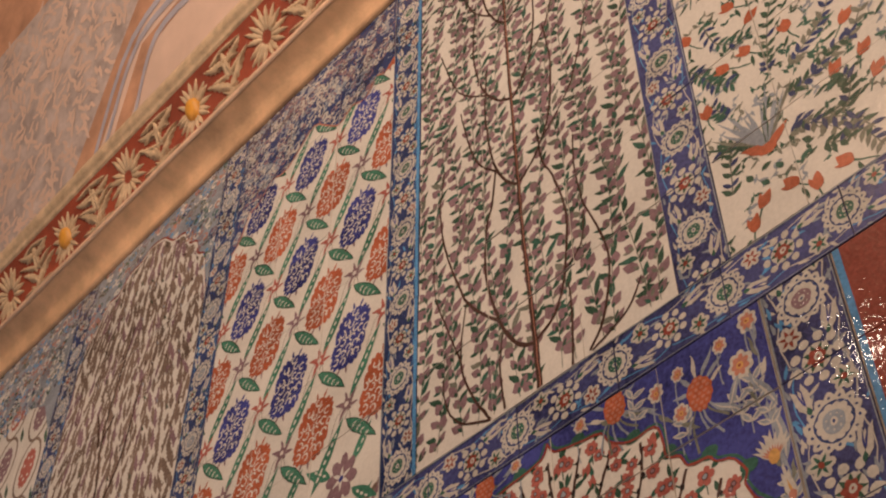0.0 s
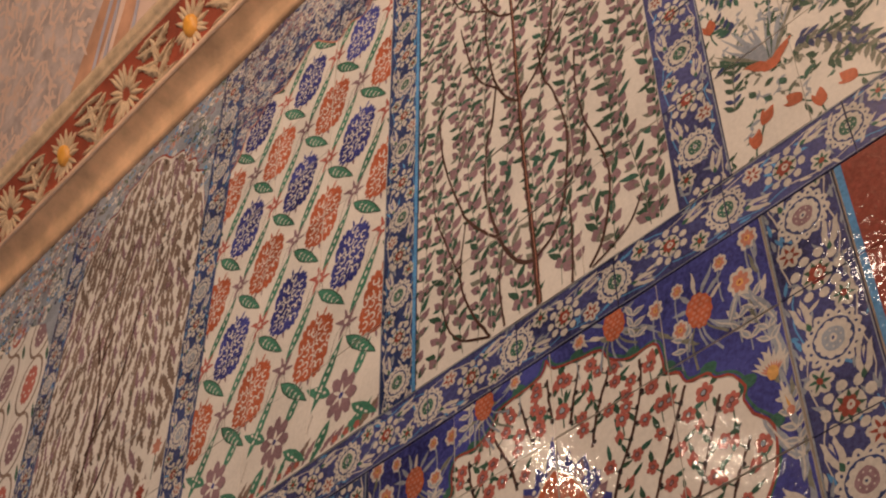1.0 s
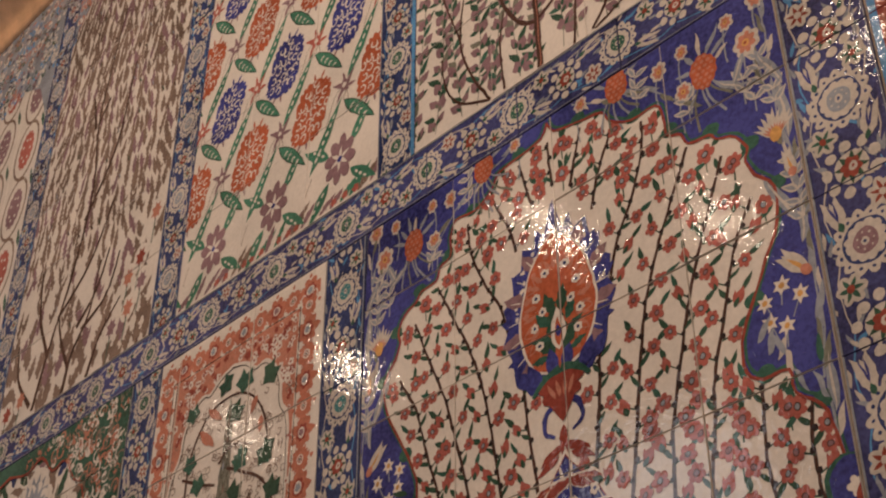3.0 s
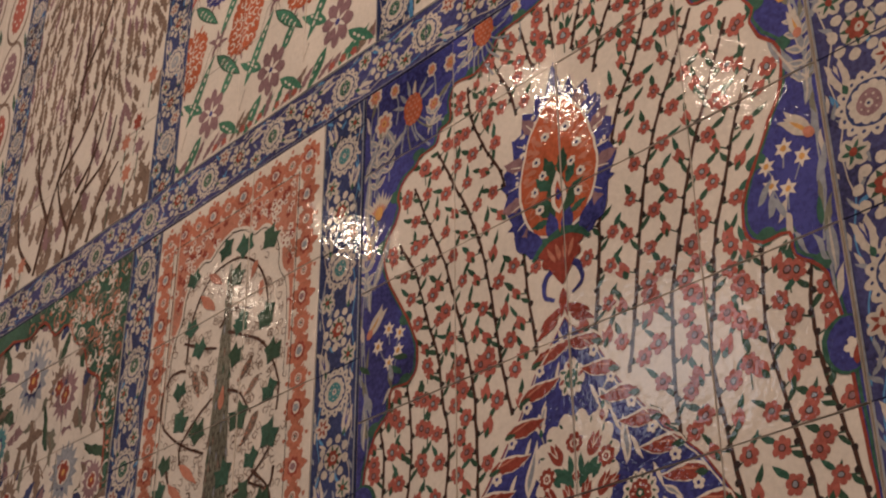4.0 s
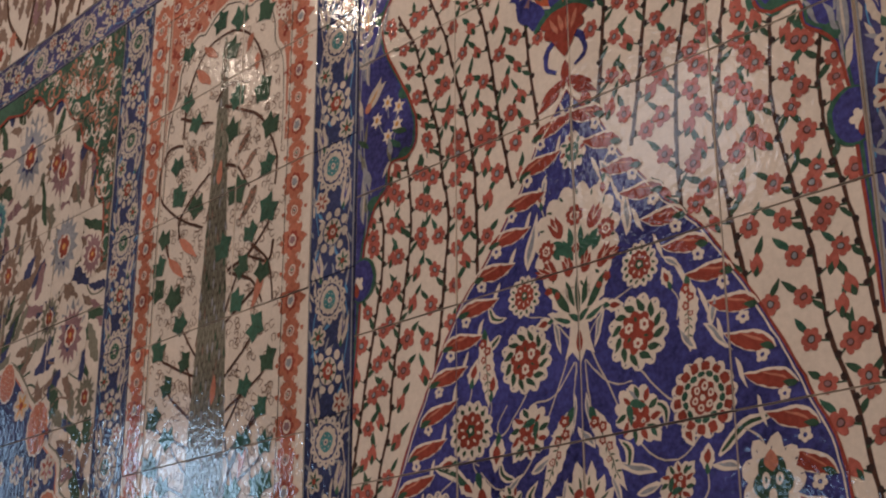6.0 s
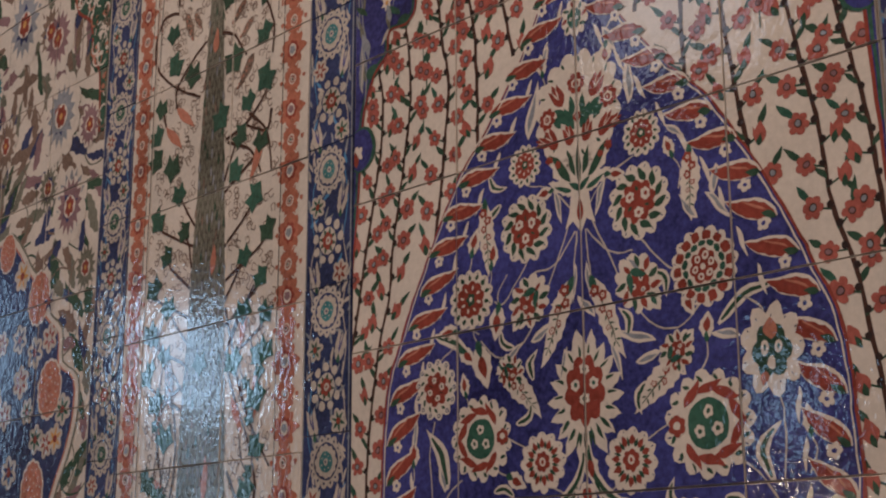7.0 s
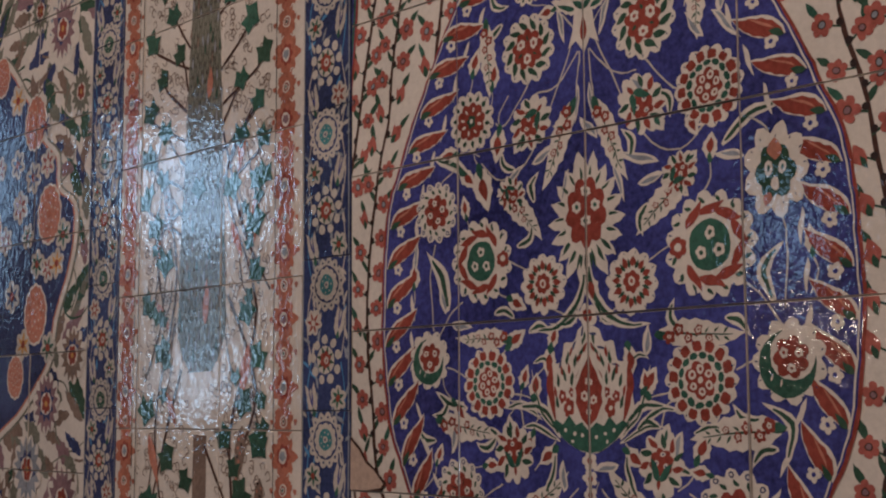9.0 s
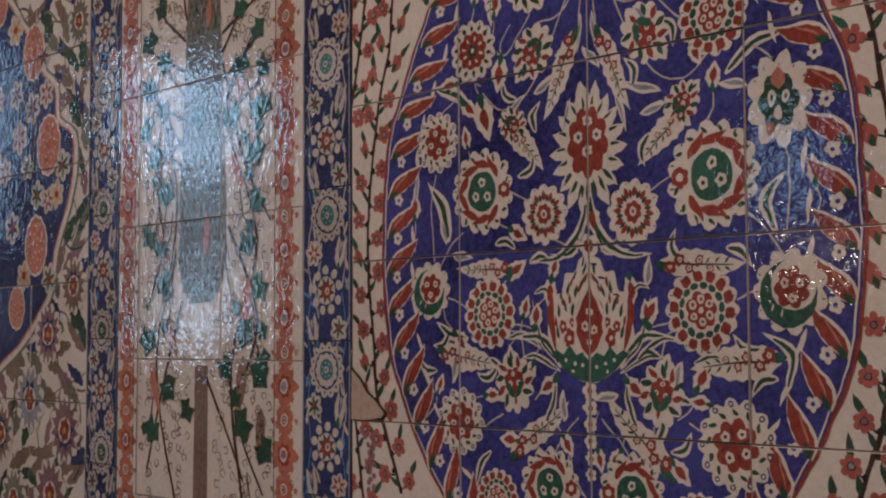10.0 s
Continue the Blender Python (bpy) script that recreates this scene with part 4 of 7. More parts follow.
def flower(P, x, z, r, style, L=9, stretch=1.0):
    P.motif("rosette")
    t0 = rng.uniform(0, 1)

    def ring(n, q, shift=0.0):
        for k in range(n):
            a = t0 + TAU * (k + shift) / n
            yield a, x + q * r * math.cos(a), z + q * r * stretch * math.sin(a)
    P.add(L + 1, "navy", *[leaf(px, pz, 0.10 * r, 0.035 * r, a, 0, 3) for a, px, pz in ring(13, 0.84, 0.5)])
    if style == "ring":        # red heart in a ring of slanting green leaves
        P.add(L, "white", scallop(x, z, r, 13, 0.15, stretch, t0))
        P.add(L + 1, "dark_green", *[leaf(px, pz, 0.42 * r, 0.19 * r, a + 0.75, 0.2, 5) for a, px, pz in ring(12, 0.54)])
        P.add(L + 2, "red", scallop(x, z, 0.58 * r, 9, 0.2, stretch, t0))
        for a, px, pz in ring(3, 0.28):
            P.add(L + 3, "white", scallop(px, pz, 0.16 * r, 6, 0.2))
            P.add(L + 4, "red", ell(px, pz, 0.06 * r, n=6))
        P.add(L + 3, "dark_green", *[leaf(px, pz, 0.2 * r, 0.08 * r, a, 0, 4) for a, px, pz in ring(3, 0.22, 0.5)])
    elif style == "wheel":     # red beads round a green toothed ring
        P.add(L, "white", scallop(x, z, r, 16, 0.11, stretch, t0))
        P.add(L + 1, "red", *[scallop(px, pz, 0.145 * r, 4, 0.18, turn=a) for a, px, pz in ring(14, 0.76, 0.5)])
        P.add(L + 1, "green", *[ell(px, pz, 0.085 * r, 0.118 * r, 7, a) for a, px, pz in ring(14, 0.55)])
        P.add(L + 2, "red", scallop(x, z, 0.43 * r, 7, 0.2, stretch, t0))
        P.add(L + 3, "white", *[ell(px, pz, 0.10 * r, n=8) for a, px, pz in ring(6, 0.25)], ell(x, z, 0.08 * r, n=7))
        P.add(L + 4, "red", *[ell(px, pz, 0.045 * r, n=6) for a, px, pz in ring(6, 0.25)])
    elif style == "sun":       # red wheel with a dark beaded rim
        P.add(L, "white", scallop(x, z, r, 14, 0.14, stretch, t0))
        P.add(L + 1, "dark_green", *[leaf(px, pz, 0.24 * r, 0.15 * r, a, 0, 5) for a, px, pz in ring(14, 0.62, 0.5)])
        P.add(L + 2, "red", scallop(x, z, 0.62 * r, 10, 0.15, stretch, t0))
        P.add(L + 3, "white", *[ell(px, pz, 0.085 * r, 0.045 * r, 7, a) for a, px, pz in ring(8, 0.38)])
        P.add(L + 3, "dark_green", scallop(x, z, 0.22 * r, 5, 0.25))
        P.add(L + 4, "white", ell(x, z, 0.08 * r, n=7))
    elif style == "swirl":     # large bloom: two sweeps of red flames round a green heart
        P.add(L, "white", scallop(x, z, r, 15, 0.15, stretch, t0))
        P.add(L + 1, "dark_green", *[leaf(px, pz, 0.17 * r, 0.085 * r, a + 0.5, 0.2, 5) for a, px, pz in ring(15, 0.76, 0.5)])
        face = 0.0 if x < 0 else math.pi
        for q in (-1, 1):
            for j in range(4):
                a0 = face + q * (0.55 + 0.62 * j)
                P.add(L + 2, "red", leaf(x + 0.58 * r * math.cos(a0), z + 0.58 * r * math.sin(a0), 0.58 * r, 0.20 * r, a0 + q * 1.35, q * 0.25, 8))
        px = x + 0.70 * r * math.cos(face)
        P.add(L + 3, "red", scallop(px, z, 0.20 * r, 6, 0.2))
        P.add(L + 4, "white", ell(px, z, 0.08 * r, n=7))
        P.add(L + 3, "white", ell(x, z, 0.52 * r, 0.52 * r * stretch, 20))
        P.add(L + 4, "green", ell(x, z, 0.46 * r, 0.46 * r * stretch, 20))
        for k in range(3):
            a = math.pi / 2 + TAU * k / 3
            px, pz = x + 0.22 * r * math.cos(a), z + 0.22 * r * math.sin(a)
            P.add(L + 5, "white", scallop(px, pz, 0.12 * r, 5, 0.2))
            P.add(L + 6, "dark_green", ell(px, pz, 0.05 * r, n=6))
    elif style == "dots":      # red heart with white daisies, and small roundels on the rim
        P.add(L, "white", scallop(x, z, r, 13, 0.16, stretch, t0))
        P.add(L + 1, "dark_green", *[leaf(px, pz, 0.22 * r, 0.11 * r, a + 0.6, 0.2, 5) for a, px, pz in ring(13, 0.60)])
        P.add(L + 1, "navy", *[ell(px, pz, 0.075 * r, n=7) for a, px, pz in ring(13, 0.86, 0.5)])
        P.add(L + 2, "white", *[ell(px, pz, 0.04 * r, n=6) for a, px, pz in ring(13, 0.86, 0.5)])
        P.add(L + 2, "red", scallop(x, z, 0.58 * r, 8, 0.22, stretch, t0))
        for a, px, pz in ring(4, 0.30):
            P.add(L + 3, "white", scallop(px, pz, 0.12 * r, 5, 0.2))
            P.add(L + 4, "bark", ell(px, pz, 0.045 * r, n=6))
        P.add(L + 3, "bark", *[leaf(px, pz, 0.26 * r, 0.05 * r, a, 0.2, 4) for a, px, pz in ring(4, 0.16, 0.5)])
    elif style == "beads":     # ten red drops round a small red heart
        P.add(L, "white", scallop(x, z, r, 12, 0.15, stretch, t0))
        P.add(L + 1, "red", *[leaf(px, pz, 0.34 * r, 0.21 * r, a, 0, 6) for a, px, pz in ring(12, 0.44, 0.5)])
        P.add(L + 1, "dark_green", *[leaf(px, pz, 0.30 * r, 0.12 * r, a, 0, 5) for a, px, pz in ring(12, 0.40)])
        P.add(L + 2, "white", ell(x, z, 0.40 * r, n=16))
        P.add(L + 3, "red", scallop(x, z, 0.34 * r, 7, 0.2))
        P.add(L + 4, "white", ell(x, z, 0.14 * r, n=8))
        P.add(L + 5, "red", ell(x, z, 0.07 * r, n=6))
    elif style == "cup":       # white bloom with a green chequered heart and a red throat
        P.add(L, "white", scallop(x, z, r, 9, 0.24, 1.25, t0))
        P.add(L + 1, "dark_green", scallop(x, z - 0.05 * r, 0.62 * r, 6, 0.2, 1.2, math.pi / 2))
        P.add(L + 2, "white", *[ell(x + px * r, z + pz * r, 0.13 * r, 0.20 * r, 8) for px, pz in ((-0.22, 0.05), (0.22, 0.05), (0.0, -0.36))])
        P.add(L + 2, "coral", leaf(x, z + 0.25 * r, 0.6 * r, 0.42 * r, math.pi / 2, 0, 7), leaf(x - 0.2 * r, z - 0.55 * r, 0.35 * r, 0.25 * r, -1.9, 0, 6))
        P.add(L + 3, "green", *[ell(x + px * r, z + pz * r, 0.05 * r, 0.09 * r, 6) for px, pz in ((-0.22, 0.05), (0.22, 0.05))])
    elif style == "crescent":  # red bloom cupped by a green crescent
        P.add(L, "white", scallop(x, z, r, 11, 0.18, stretch, t0))
        P.add(L + 1, "green", ell(x - 0.05 * r, z - 0.06 * r, 0.76 * r, 0.76 * r * stretch, 18))
        P.add(L + 2, "white", ell(x + 0.10 * r, z + 0.14 * r, 0.60 * r, 0.58 * r * stretch, 16))
        P.add(L + 3, "red", scallop(x + 0.06 * r, z + 0.08 * r, 0.50 * r, 7, 0.22, stretch))
        P.add(L + 4, "white", *[scallop(x + (0.06 + 0.23 * math.cos(a)) * r, z + (0.08 + 0.23 * math.sin(a)) * r, 0.12 * r, 5, 0.2) for a in (0.5, 2.6, 4.7)])
        P.add(L + 5, "red", *[ell(x + (0.06 + 0.23 * math.cos(a)) * r, z + (0.08 + 0.23 * math.sin(a)) * r, 0.045 * r, n=6) for a in (0.5, 2.6, 4.7)])
        P.add(L + 2, "white", *[leaf(x - 0.5 * r + 0.25 * q * r, z - (0.45 + 0.12 * q * (2 - q)) * r, 0.2 * r, 0.05 * r, 1.2, 0, 4) for q in range(3)])
    P.motif()


def palmette(P, x, z, r, turn, L=9, heart="red", petals=9, stretch=1.25):
    """A side view of a bloom: toothed petals round a dotted heart on a green cup."""
    P.motif("palmette")
    c, s = math.cos(turn), math.sin(turn)

    def at(a, b):
        return x + (a * c - b * s) * r, z + (a * s + b * c) * r
    P.add(L, "white", [at(*p) for p in scallop(0.05, 0, 1.0, petals + 2, 0.20, 0.86, 0.0)])
    px, pz = at(0.7, 0)
    P.add(L, "white", leaf(px, pz, r * 0.55, r * 0.40, turn, 0, 6))
    P.add(L + 1, "green", leaf(px, pz, r * 0.36, r * 0.16, turn, 0, 5))
    for k in range(petals):
        a = (k / (petals - 1) - 0.5) * 4.6
        px, pz = at(0.05 + 0.46 * math.cos(a), 0.42 * math.sin(a))
        P.add(L + 1, "red" if k % 2 else "dark_green", leaf(px, pz, r * 0.44, r * 0.20, turn + a + 0.25, 0.15, 6))
    P.add(L + 2, heart, [at(*p) for p in scallop(0.08, 0, 0.46, 8, 0.2, 0.95)])
    P.add(L + 3, "white", *[[at(*p) for p in ell(0.12 + 0.2 * math.cos(a), 0.2 * math.sin(a), 0.09, n=8)] for a in (0.0, 2.1, 4.2)])
    P.add(L + 4, "navy", *[[at(*p) for p in ell(0.12 + 0.2 * math.cos(a), 0.2 * math.sin(a), 0.035, n=6)] for a in (0.0, 2.1, 4.2)])
    for q in (-1, 1):
        bx, bz = at(-0.45, 0)
        P.add(L + 3, "green", leaf(bx, bz, r * 0.7, r * 0.26, turn + q * 0.8, -q * 0.2, 6))
    bx, bz = at(-0.4, 0)
    P.add(L + 2, "white", leaf(bx, bz, r * 0.55, r * 0.30, turn + math.pi, 0, 5))
    P.add(L + 3, "red", leaf(bx, bz, r * 0.30, r * 0.14, turn + math.pi, 0, 5))
    P.motif()


def saz(P, x, z, length, turn, bend, L=8, width=0.26):
    """A long feathered leaf, white with green barbs and red blossoms along its vein."""
    P.motif("feathered_leaf")
    P.add(L, "white", leaf(x, z, length, length * width, turn, bend, 15, 0.09))

    def at(u, v):
        q = bend * length * math.sin(math.pi * u * 0.5) ** 2 + v
        return x + u * length * math.cos(turn) - q * math.sin(turn), z + u * length * math.sin(turn) + q * math.cos(turn)
    P.add(L + 1, "dark_green", *stroke([at(0.05 + 0.1 * k, 0) for k in range(9)], length * 0.022, length * 0.010))
    P.add(L + 1, "green", leaf(*at(-0.02, 0), length * 0.22, length * 0.10, turn, bend, 6))
    for k in range(3, 7):
        u = 0.16 + 0.1 * k
        for q in (-1, 1):
            px, pz = at(u, q * length * 0.012)
            P.add(L + 1, "dark_green", leaf(px, pz, length * width * 0.26, length * 0.024, turn + q * 0.75, 0, 4))
    for k in range(5):
        px, pz = at(0.16 + 0.11 * k, (-1, 1)[k % 2] * length * 0.035)
        P.add(L + 2, "red", scallop(px, pz, length * (0.072 - 0.008 * k), 5, 0.28))
        P.add(L + 3, "white", scallop(px, pz, length * 0.026, 5, 0.2))
        P.add(L + 4, "red", ell(px, pz, length * 0.010, n=5))
    P.motif()


def sickle(P, pts, w, L=8, colour="white", core="dark_green"):
    """A curved leaf that swells and tapers along its line, with a dark stripe down one side."""
    line = curve(pts, 5)
    n = len(line) - 1
    sides = ([], [], [])
    for k, (x, z) in enumerate(line):
        p, q = line[max(0, k - 1)], line[min(n, k + 1)]
        d = math.hypot(q[0] - p[0], q[1] - p[1]) or 1.0
        nx, nz = -(q[1] - p[1]) / d, (q[0] - p[0]) / d
        h = w * 0.5 * math.sin(math.pi * (0.10 + 0.90 * k / n)) ** 1.3
        for side, f in zip(sides, (h, -h, h * 0.40)):
            side.append((x + nx * f, z + nz * f))
    P.add(L, colour, sides[0] + sides[1][::-1])
    if core:
        mid = [(0.55 * a[0] + 0.45 * b[0], 0.55 * a[1] + 0.45 * b[1]) for a, b in zip(sides[1], sides[2])]
        P.add(L + 1, core, sides[2][1:-2] + mid[1:-2][::-1])


def reach(P, kind, x0, z0, x1, z1, bend=0.0, width=0.3):
    """A leaf, bud or feathered leaf from its foot to its tip."""
    ln, a = math.hypot(x1 - x0, z1 - z0), math.atan2(z1 - z0, x1 - x0)
    if kind == "feather":
        saz(P, x0, z0, ln, a, bend, 8, width)
    elif kind == "bud":
        ln = max(ln, 0.036)
        c, s_ = math.cos(a), math.sin(a)
        P.add(7, "pale", *stroke(curve([(x0, z0), (x0 - 0.02 * c + 0.004 * s_, z0 - 0.02 * s_), (x0 - 0.045 * c - 0.01 * s_, z0 - 0.045 * s_ + 0.01 * c)], 3), 0.0022))
        P.add(8, "white", leaf(x0, z0, ln, ln * 0.56, a, 0, 8, 0.1))
        P.add(9, "red", leaf(x0 + 0.25 * ln * c, z0 + 0.25 * ln * s_, ln * 0.55, ln * 0.26, a, 0, 6))
        P.add(9, "green", leaf(x0 - 0.1 * ln * c, z0 - 0.1 * ln * s_, ln * 0.42, ln * 0.22, a, 0, 5))
    elif kind == "leaf":
        mx, mz = (x0 + x1) / 2 - bend * (z1 - z0), (z0 + z1) / 2 + bend * (x1 - x0)
        sickle(P, [(x0, z0), (mx, mz), (x1, z1)], ln * width, 7)
    else:                      # a thin hollow leaf
        P.add(8, "white", leaf(x0, z0, ln, ln * width, a, bend, 8))
        P.add(9, "grey", leaf(x0 + 0.12 * (x1 - x0), z0 + 0.12 * (z1 - z0), ln * 0.7, ln * width * 0.45, a, bend, 6))


ROSETTES = ((-0.219, 1.964, 0.047, "sun"), (-0.296, 1.838, 0.047, "dots"), (-0.201, 1.756, 0.063, "swirl"), (-0.079, 1.715, 0.043, "beads"), (-0.314, 1.617, 0.045, "crescent"), (-0.188, 1.581, 0.052, "wheel"),
            (-0.248, 1.426, 0.050, "dots"), (-0.104, 2.147, 0.033, "sun"), (-0.104, 2.051, 0.052, "ring"), (-0.074, 1.345, 0.055, "swirl"), (-0.174, 1.322, 0.042, "wheel"))
ROSETTES_B = ((0.205, 1.943, 0.053, "wheel"), (0.298, 1.825, 0.047, "cup"), (0.201, 1.744, 0.070, "swirl"), (0.077, 1.707, 0.044, "beads"), (0.308, 1.598, 0.052, "crescent"), (0.182, 1.578, 0.056, "wheel"),
              (0.229, 1.415, 0.058, "dots"), (0.113, 2.143, 0.033, "sun"), (0.104, 2.050, 0.054, "ring"), (0.068, 1.345, 0.055, "swirl"), (0.172, 1.315, 0.042, "wheel"))
for x, z, r, style in ROSETTES + ROSETTES_B:
    flower(ARCH, x, z, r, style)
for x, z, r, a, heart in ((-0.098, 1.946, 0.044, -2.3, "red"), (0.097, 1.940, 0.045, -0.85, "red"), (-0.139, 1.482, 0.044, 1.75, "red"), (0.118, 1.472, 0.044, 1.35, "red"), (-0.14, 1.848, 0.030, -0.75, "red"), (0.155, 1.838, 0.032, 0.75, "red")):
    palmette(ARCH, x, z, r, a, 9, heart)
for row in ((-0.017, 1.965, -0.098, 1.858, 0.16, 0.26), (0.016, 1.960, 0.090, 1.853, -0.16, 0.26), (-0.140, 1.640, -0.255, 1.660, 0.10, 0.26), (0.112, 1.636, 0.250, 1.648, -0.10, 0.27), (-0.300, 1.530, -0.172, 1.492, 0.10, 0.30),
            (0.300, 1.522, 0.166, 1.492, -0.10, 0.32), (-0.148, 1.377, -0.060, 1.480, -0.22, 0.26), (0.134, 1.366, 0.055, 1.488, 0.22, 0.27), (-0.187, 2.112, -0.186, 1.992, 0.04, 0.27), (0.191, 2.108, 0.193, 2.004, -0.04, 0.30),
            (-0.160, 1.862, -0.085, 1.772, 0.06, 0.30), (0.176, 1.848, 0.090, 1.760, -0.06, 0.30)):
    reach(ARCH, "feather", *row)
for row in ((-0.206, 1.895, -0.187, 1.828), (-0.161, 1.948, -0.171, 1.895), (-0.299, 1.462, -0.285, 1.492), (-0.200, 1.464, -0.170, 1.466), (-0.124, 1.572, -0.111, 1.605), (-0.070, 1.625, -0.057, 1.655), (-0.348, 1.725, -0.344, 1.768),
            (-0.050, 1.418, -0.034, 1.392), (-0.049, 2.098, -0.080, 2.095), (-0.065, 2.275, -0.068, 2.306), (0.203, 1.848, 0.207, 1.886), (0.170, 1.914, 0.187, 1.882), (0.090, 1.562, 0.114, 1.597), (0.012, 1.403, 0.018, 1.368),
            (0.058, 2.292, 0.053, 2.262), (0.164, 2.098, 0.153, 2.126), (0.048, 2.10, 0.078, 2.095), (0.052, 1.402, 0.036, 1.380), (0.196, 1.462, 0.172, 1.466), (0.345, 1.72, 0.342, 1.755), (-0.232, 1.82, -0.238, 1.855), (-0.148, 1.70, -0.112, 1.682)):
    reach(ARCH, "bud", *row)
for row in ((-0.273, 1.687, -0.318, 1.780, -0.12, 0.24), (-0.300, 1.920, -0.214, 1.868, 0.10, 0.20), (-0.155, 1.546, -0.084, 1.528, 0.15, 0.18), (-0.190, 1.517, -0.152, 1.482, 0.12, 0.26), (-0.187, 1.388, -0.218, 1.330, -0.12, 0.2),
            (-0.010, 1.690, -0.070, 1.660, 0.25, 0.18), (0.010, 1.690, 0.070, 1.660, -0.25, 0.18), (-0.232, 1.545, -0.300, 1.572, 0.10, 0.22), (0.223, 1.865, 0.315, 1.906, 0.14, 0.17), (0.291, 1.668, 0.306, 1.740, 0.30, 0.26),
            (0.300, 1.480, 0.268, 1.550, -0.35, 0.20), (0.090, 1.526, 0.148, 1.541, 0.15, 0.18), (0.252, 1.506, 0.310, 1.518, 0.12, 0.16), (0.170, 1.512, 0.214, 1.518, 0.15, 0.2), (-0.037, 1.395, -0.008, 1.334, -0.18, 0.16)):
    reach(ARCH, "leaf", *row)
for row in ((-0.097, 2.184, -0.086, 2.272, -0.15, 0.24), (0.094, 2.190, 0.104, 2.262, 0.15, 0.26), (-0.149, 1.862, -0.112, 1.884, 0.1, 0.24), (-0.340, 1.800, -0.350, 1.745, 0.1, 0.18), (0.212, 2.040, 0.262, 2.004, -0.2, 0.2),
            (0.155, 2.146, 0.178, 2.116, 0.2, 0.26), (0.046, 2.098, 0.022, 2.046, 0.1, 0.2), (-0.046, 2.098, -0.030, 2.046, -0.1, 0.2), (0.125, 1.858, 0.056, 1.886, 0.1, 0.2), (0.05, 2.318, 0.082, 2.280, -0.2, 0.3),
            (-0.050, 2.318, -0.076, 2.286, 0.2, 0.3), (-0.010, 1.985, -0.018, 1.93, 0, 0.14), (0.008, 1.985, 0.016, 1.93, 0, 0.14), (-0.03, 1.87, -0.05, 1.82, 0.1, 0.16), (0.05, 1.87, 0.06, 1.81, 0.1, 0.16)):
    reach(ARCH, "hollow", *row)
for pts in (((0.01, 2.03), (0.05, 1.99), (0.09, 1.985)), ((0.008, 2.03), (0.012, 1.99), (0.017, 1.96)), ((0.012, 2.06), (0.055, 2.10), (0.10, 2.115)), ((0.104, 2.0), (0.15, 1.95), (0.17, 1.955)), ((0.022, 2.04), (0.10, 1.90), (0.16, 1.87), (0.20, 1.90)),
            ((0.25, 1.90), (0.285, 1.88), (0.29, 1.86)), ((0.16, 1.76), (0.12, 1.74), (0.10, 1.73)), ((0.02, 1.66), (0.05, 1.675), (0.07, 1.68)), ((0.06, 1.52), (0.10, 1.555), (0.14, 1.565)), ((0.235, 1.59), (0.26, 1.60), (0.275, 1.605)),
            ((0.06, 1.50), (0.09, 1.47), (0.10, 1.46)), ((0.12, 1.52), (0.13, 1.55), (0.16, 1.56)), ((0.16, 1.44), (0.18, 1.43), (0.20, 1.42)), ((0.30, 1.79), (0.31, 1.74), (0.305, 1.66)), ((0.24, 1.70), (0.27, 1.68), (0.30, 1.64)), ((0.02, 1.44), (0.05, 1.41), (0.065, 1.39))):
    for sgn in (-1, 1):
        ARCH.add(7, "pale", *stroke(curve([(sgn * x, z) for x, z in pts], 5), 0.0024))
taken = [(x, z, r + 0.006) for x, z, r, _ in ROSETTES + ROSETTES_B] + [(0, 2.215, 0.085), (0, 2.10, 0.05), (0, 2.34, 0.05), (0, 1.80, 0.085), (0, 1.575, 0.10), (0, 1.42, 0.03)]
core = [(AXIS + (x - AXIS) * 0.84, 1.8 + (z - 1.8) * 0.91) for x, z in niche]
marks_ = [(sum(p[0] for p in loop) / len(loop), sum(p[1] for p in loop) / len(loop)) for layer, colour, loop, tag in ARCH.paint if colour in ("white", "pale") and layer in (7, 8)]
for k in range(2600):
    x, z = rng.uniform(-0.37, 0.37), rng.uniform(1.22, 2.34)
    if not inside(x, z, core) or any((x - a) ** 2 + (z - b) ** 2 < (q + 0.012) ** 2 for a, b, q in taken) or any((x - a) ** 2 + (z - b) ** 2 < 0.023 ** 2 for a, b in marks_):
        continue
    taken.append((x, z, 0.024))
    a = rng.uniform(0, TAU)
    c, s_ = 0.022 * math.cos(a), 0.022 * math.sin(a)
    reach(ARCH, ("bud", "hollow", "leaf", "leaf")[k % 4], x - c, z - s_, x + c, z + s_, rng.choice((-0.25, 0.25)), 0.34)
# on the niche's axis
palmette(ARCH, 0, 2.345, 0.030, math.pi / 2, 8, "green", 7, 1.5)
ARCH.add(8, "white", scallop(0, 2.212, 0.084, 15, 0.13, 1.0, math.pi / 2))
ARCH.add(9, "dark_green", *[leaf(0.064 * math.cos(a), 2.212 + 0.064 * math.sin(a), 0.012, 0.0045, a + 0.4, 0, 4) for a in (TAU * (k + 0.5) / 15 for k in range(15))])
for x, z, r in ((0.0, 2.246, 0.0165), (-0.057, 2.206, 0.0165), (0.057, 2.212, 0.0165), (0.0, 2.196, 0.008)):
    ARCH.add(10, "red", scallop(x, z, r, 8, 0.2))
    ARCH.add(11, "white", scallop(x, z, r * 0.52, 6, 0.2))
    ARCH.add(12, "red", ell(x, z, r * 0.30, n=8))
    ARCH.add(13, "white", ell(x, z, r * 0.10, n=6))
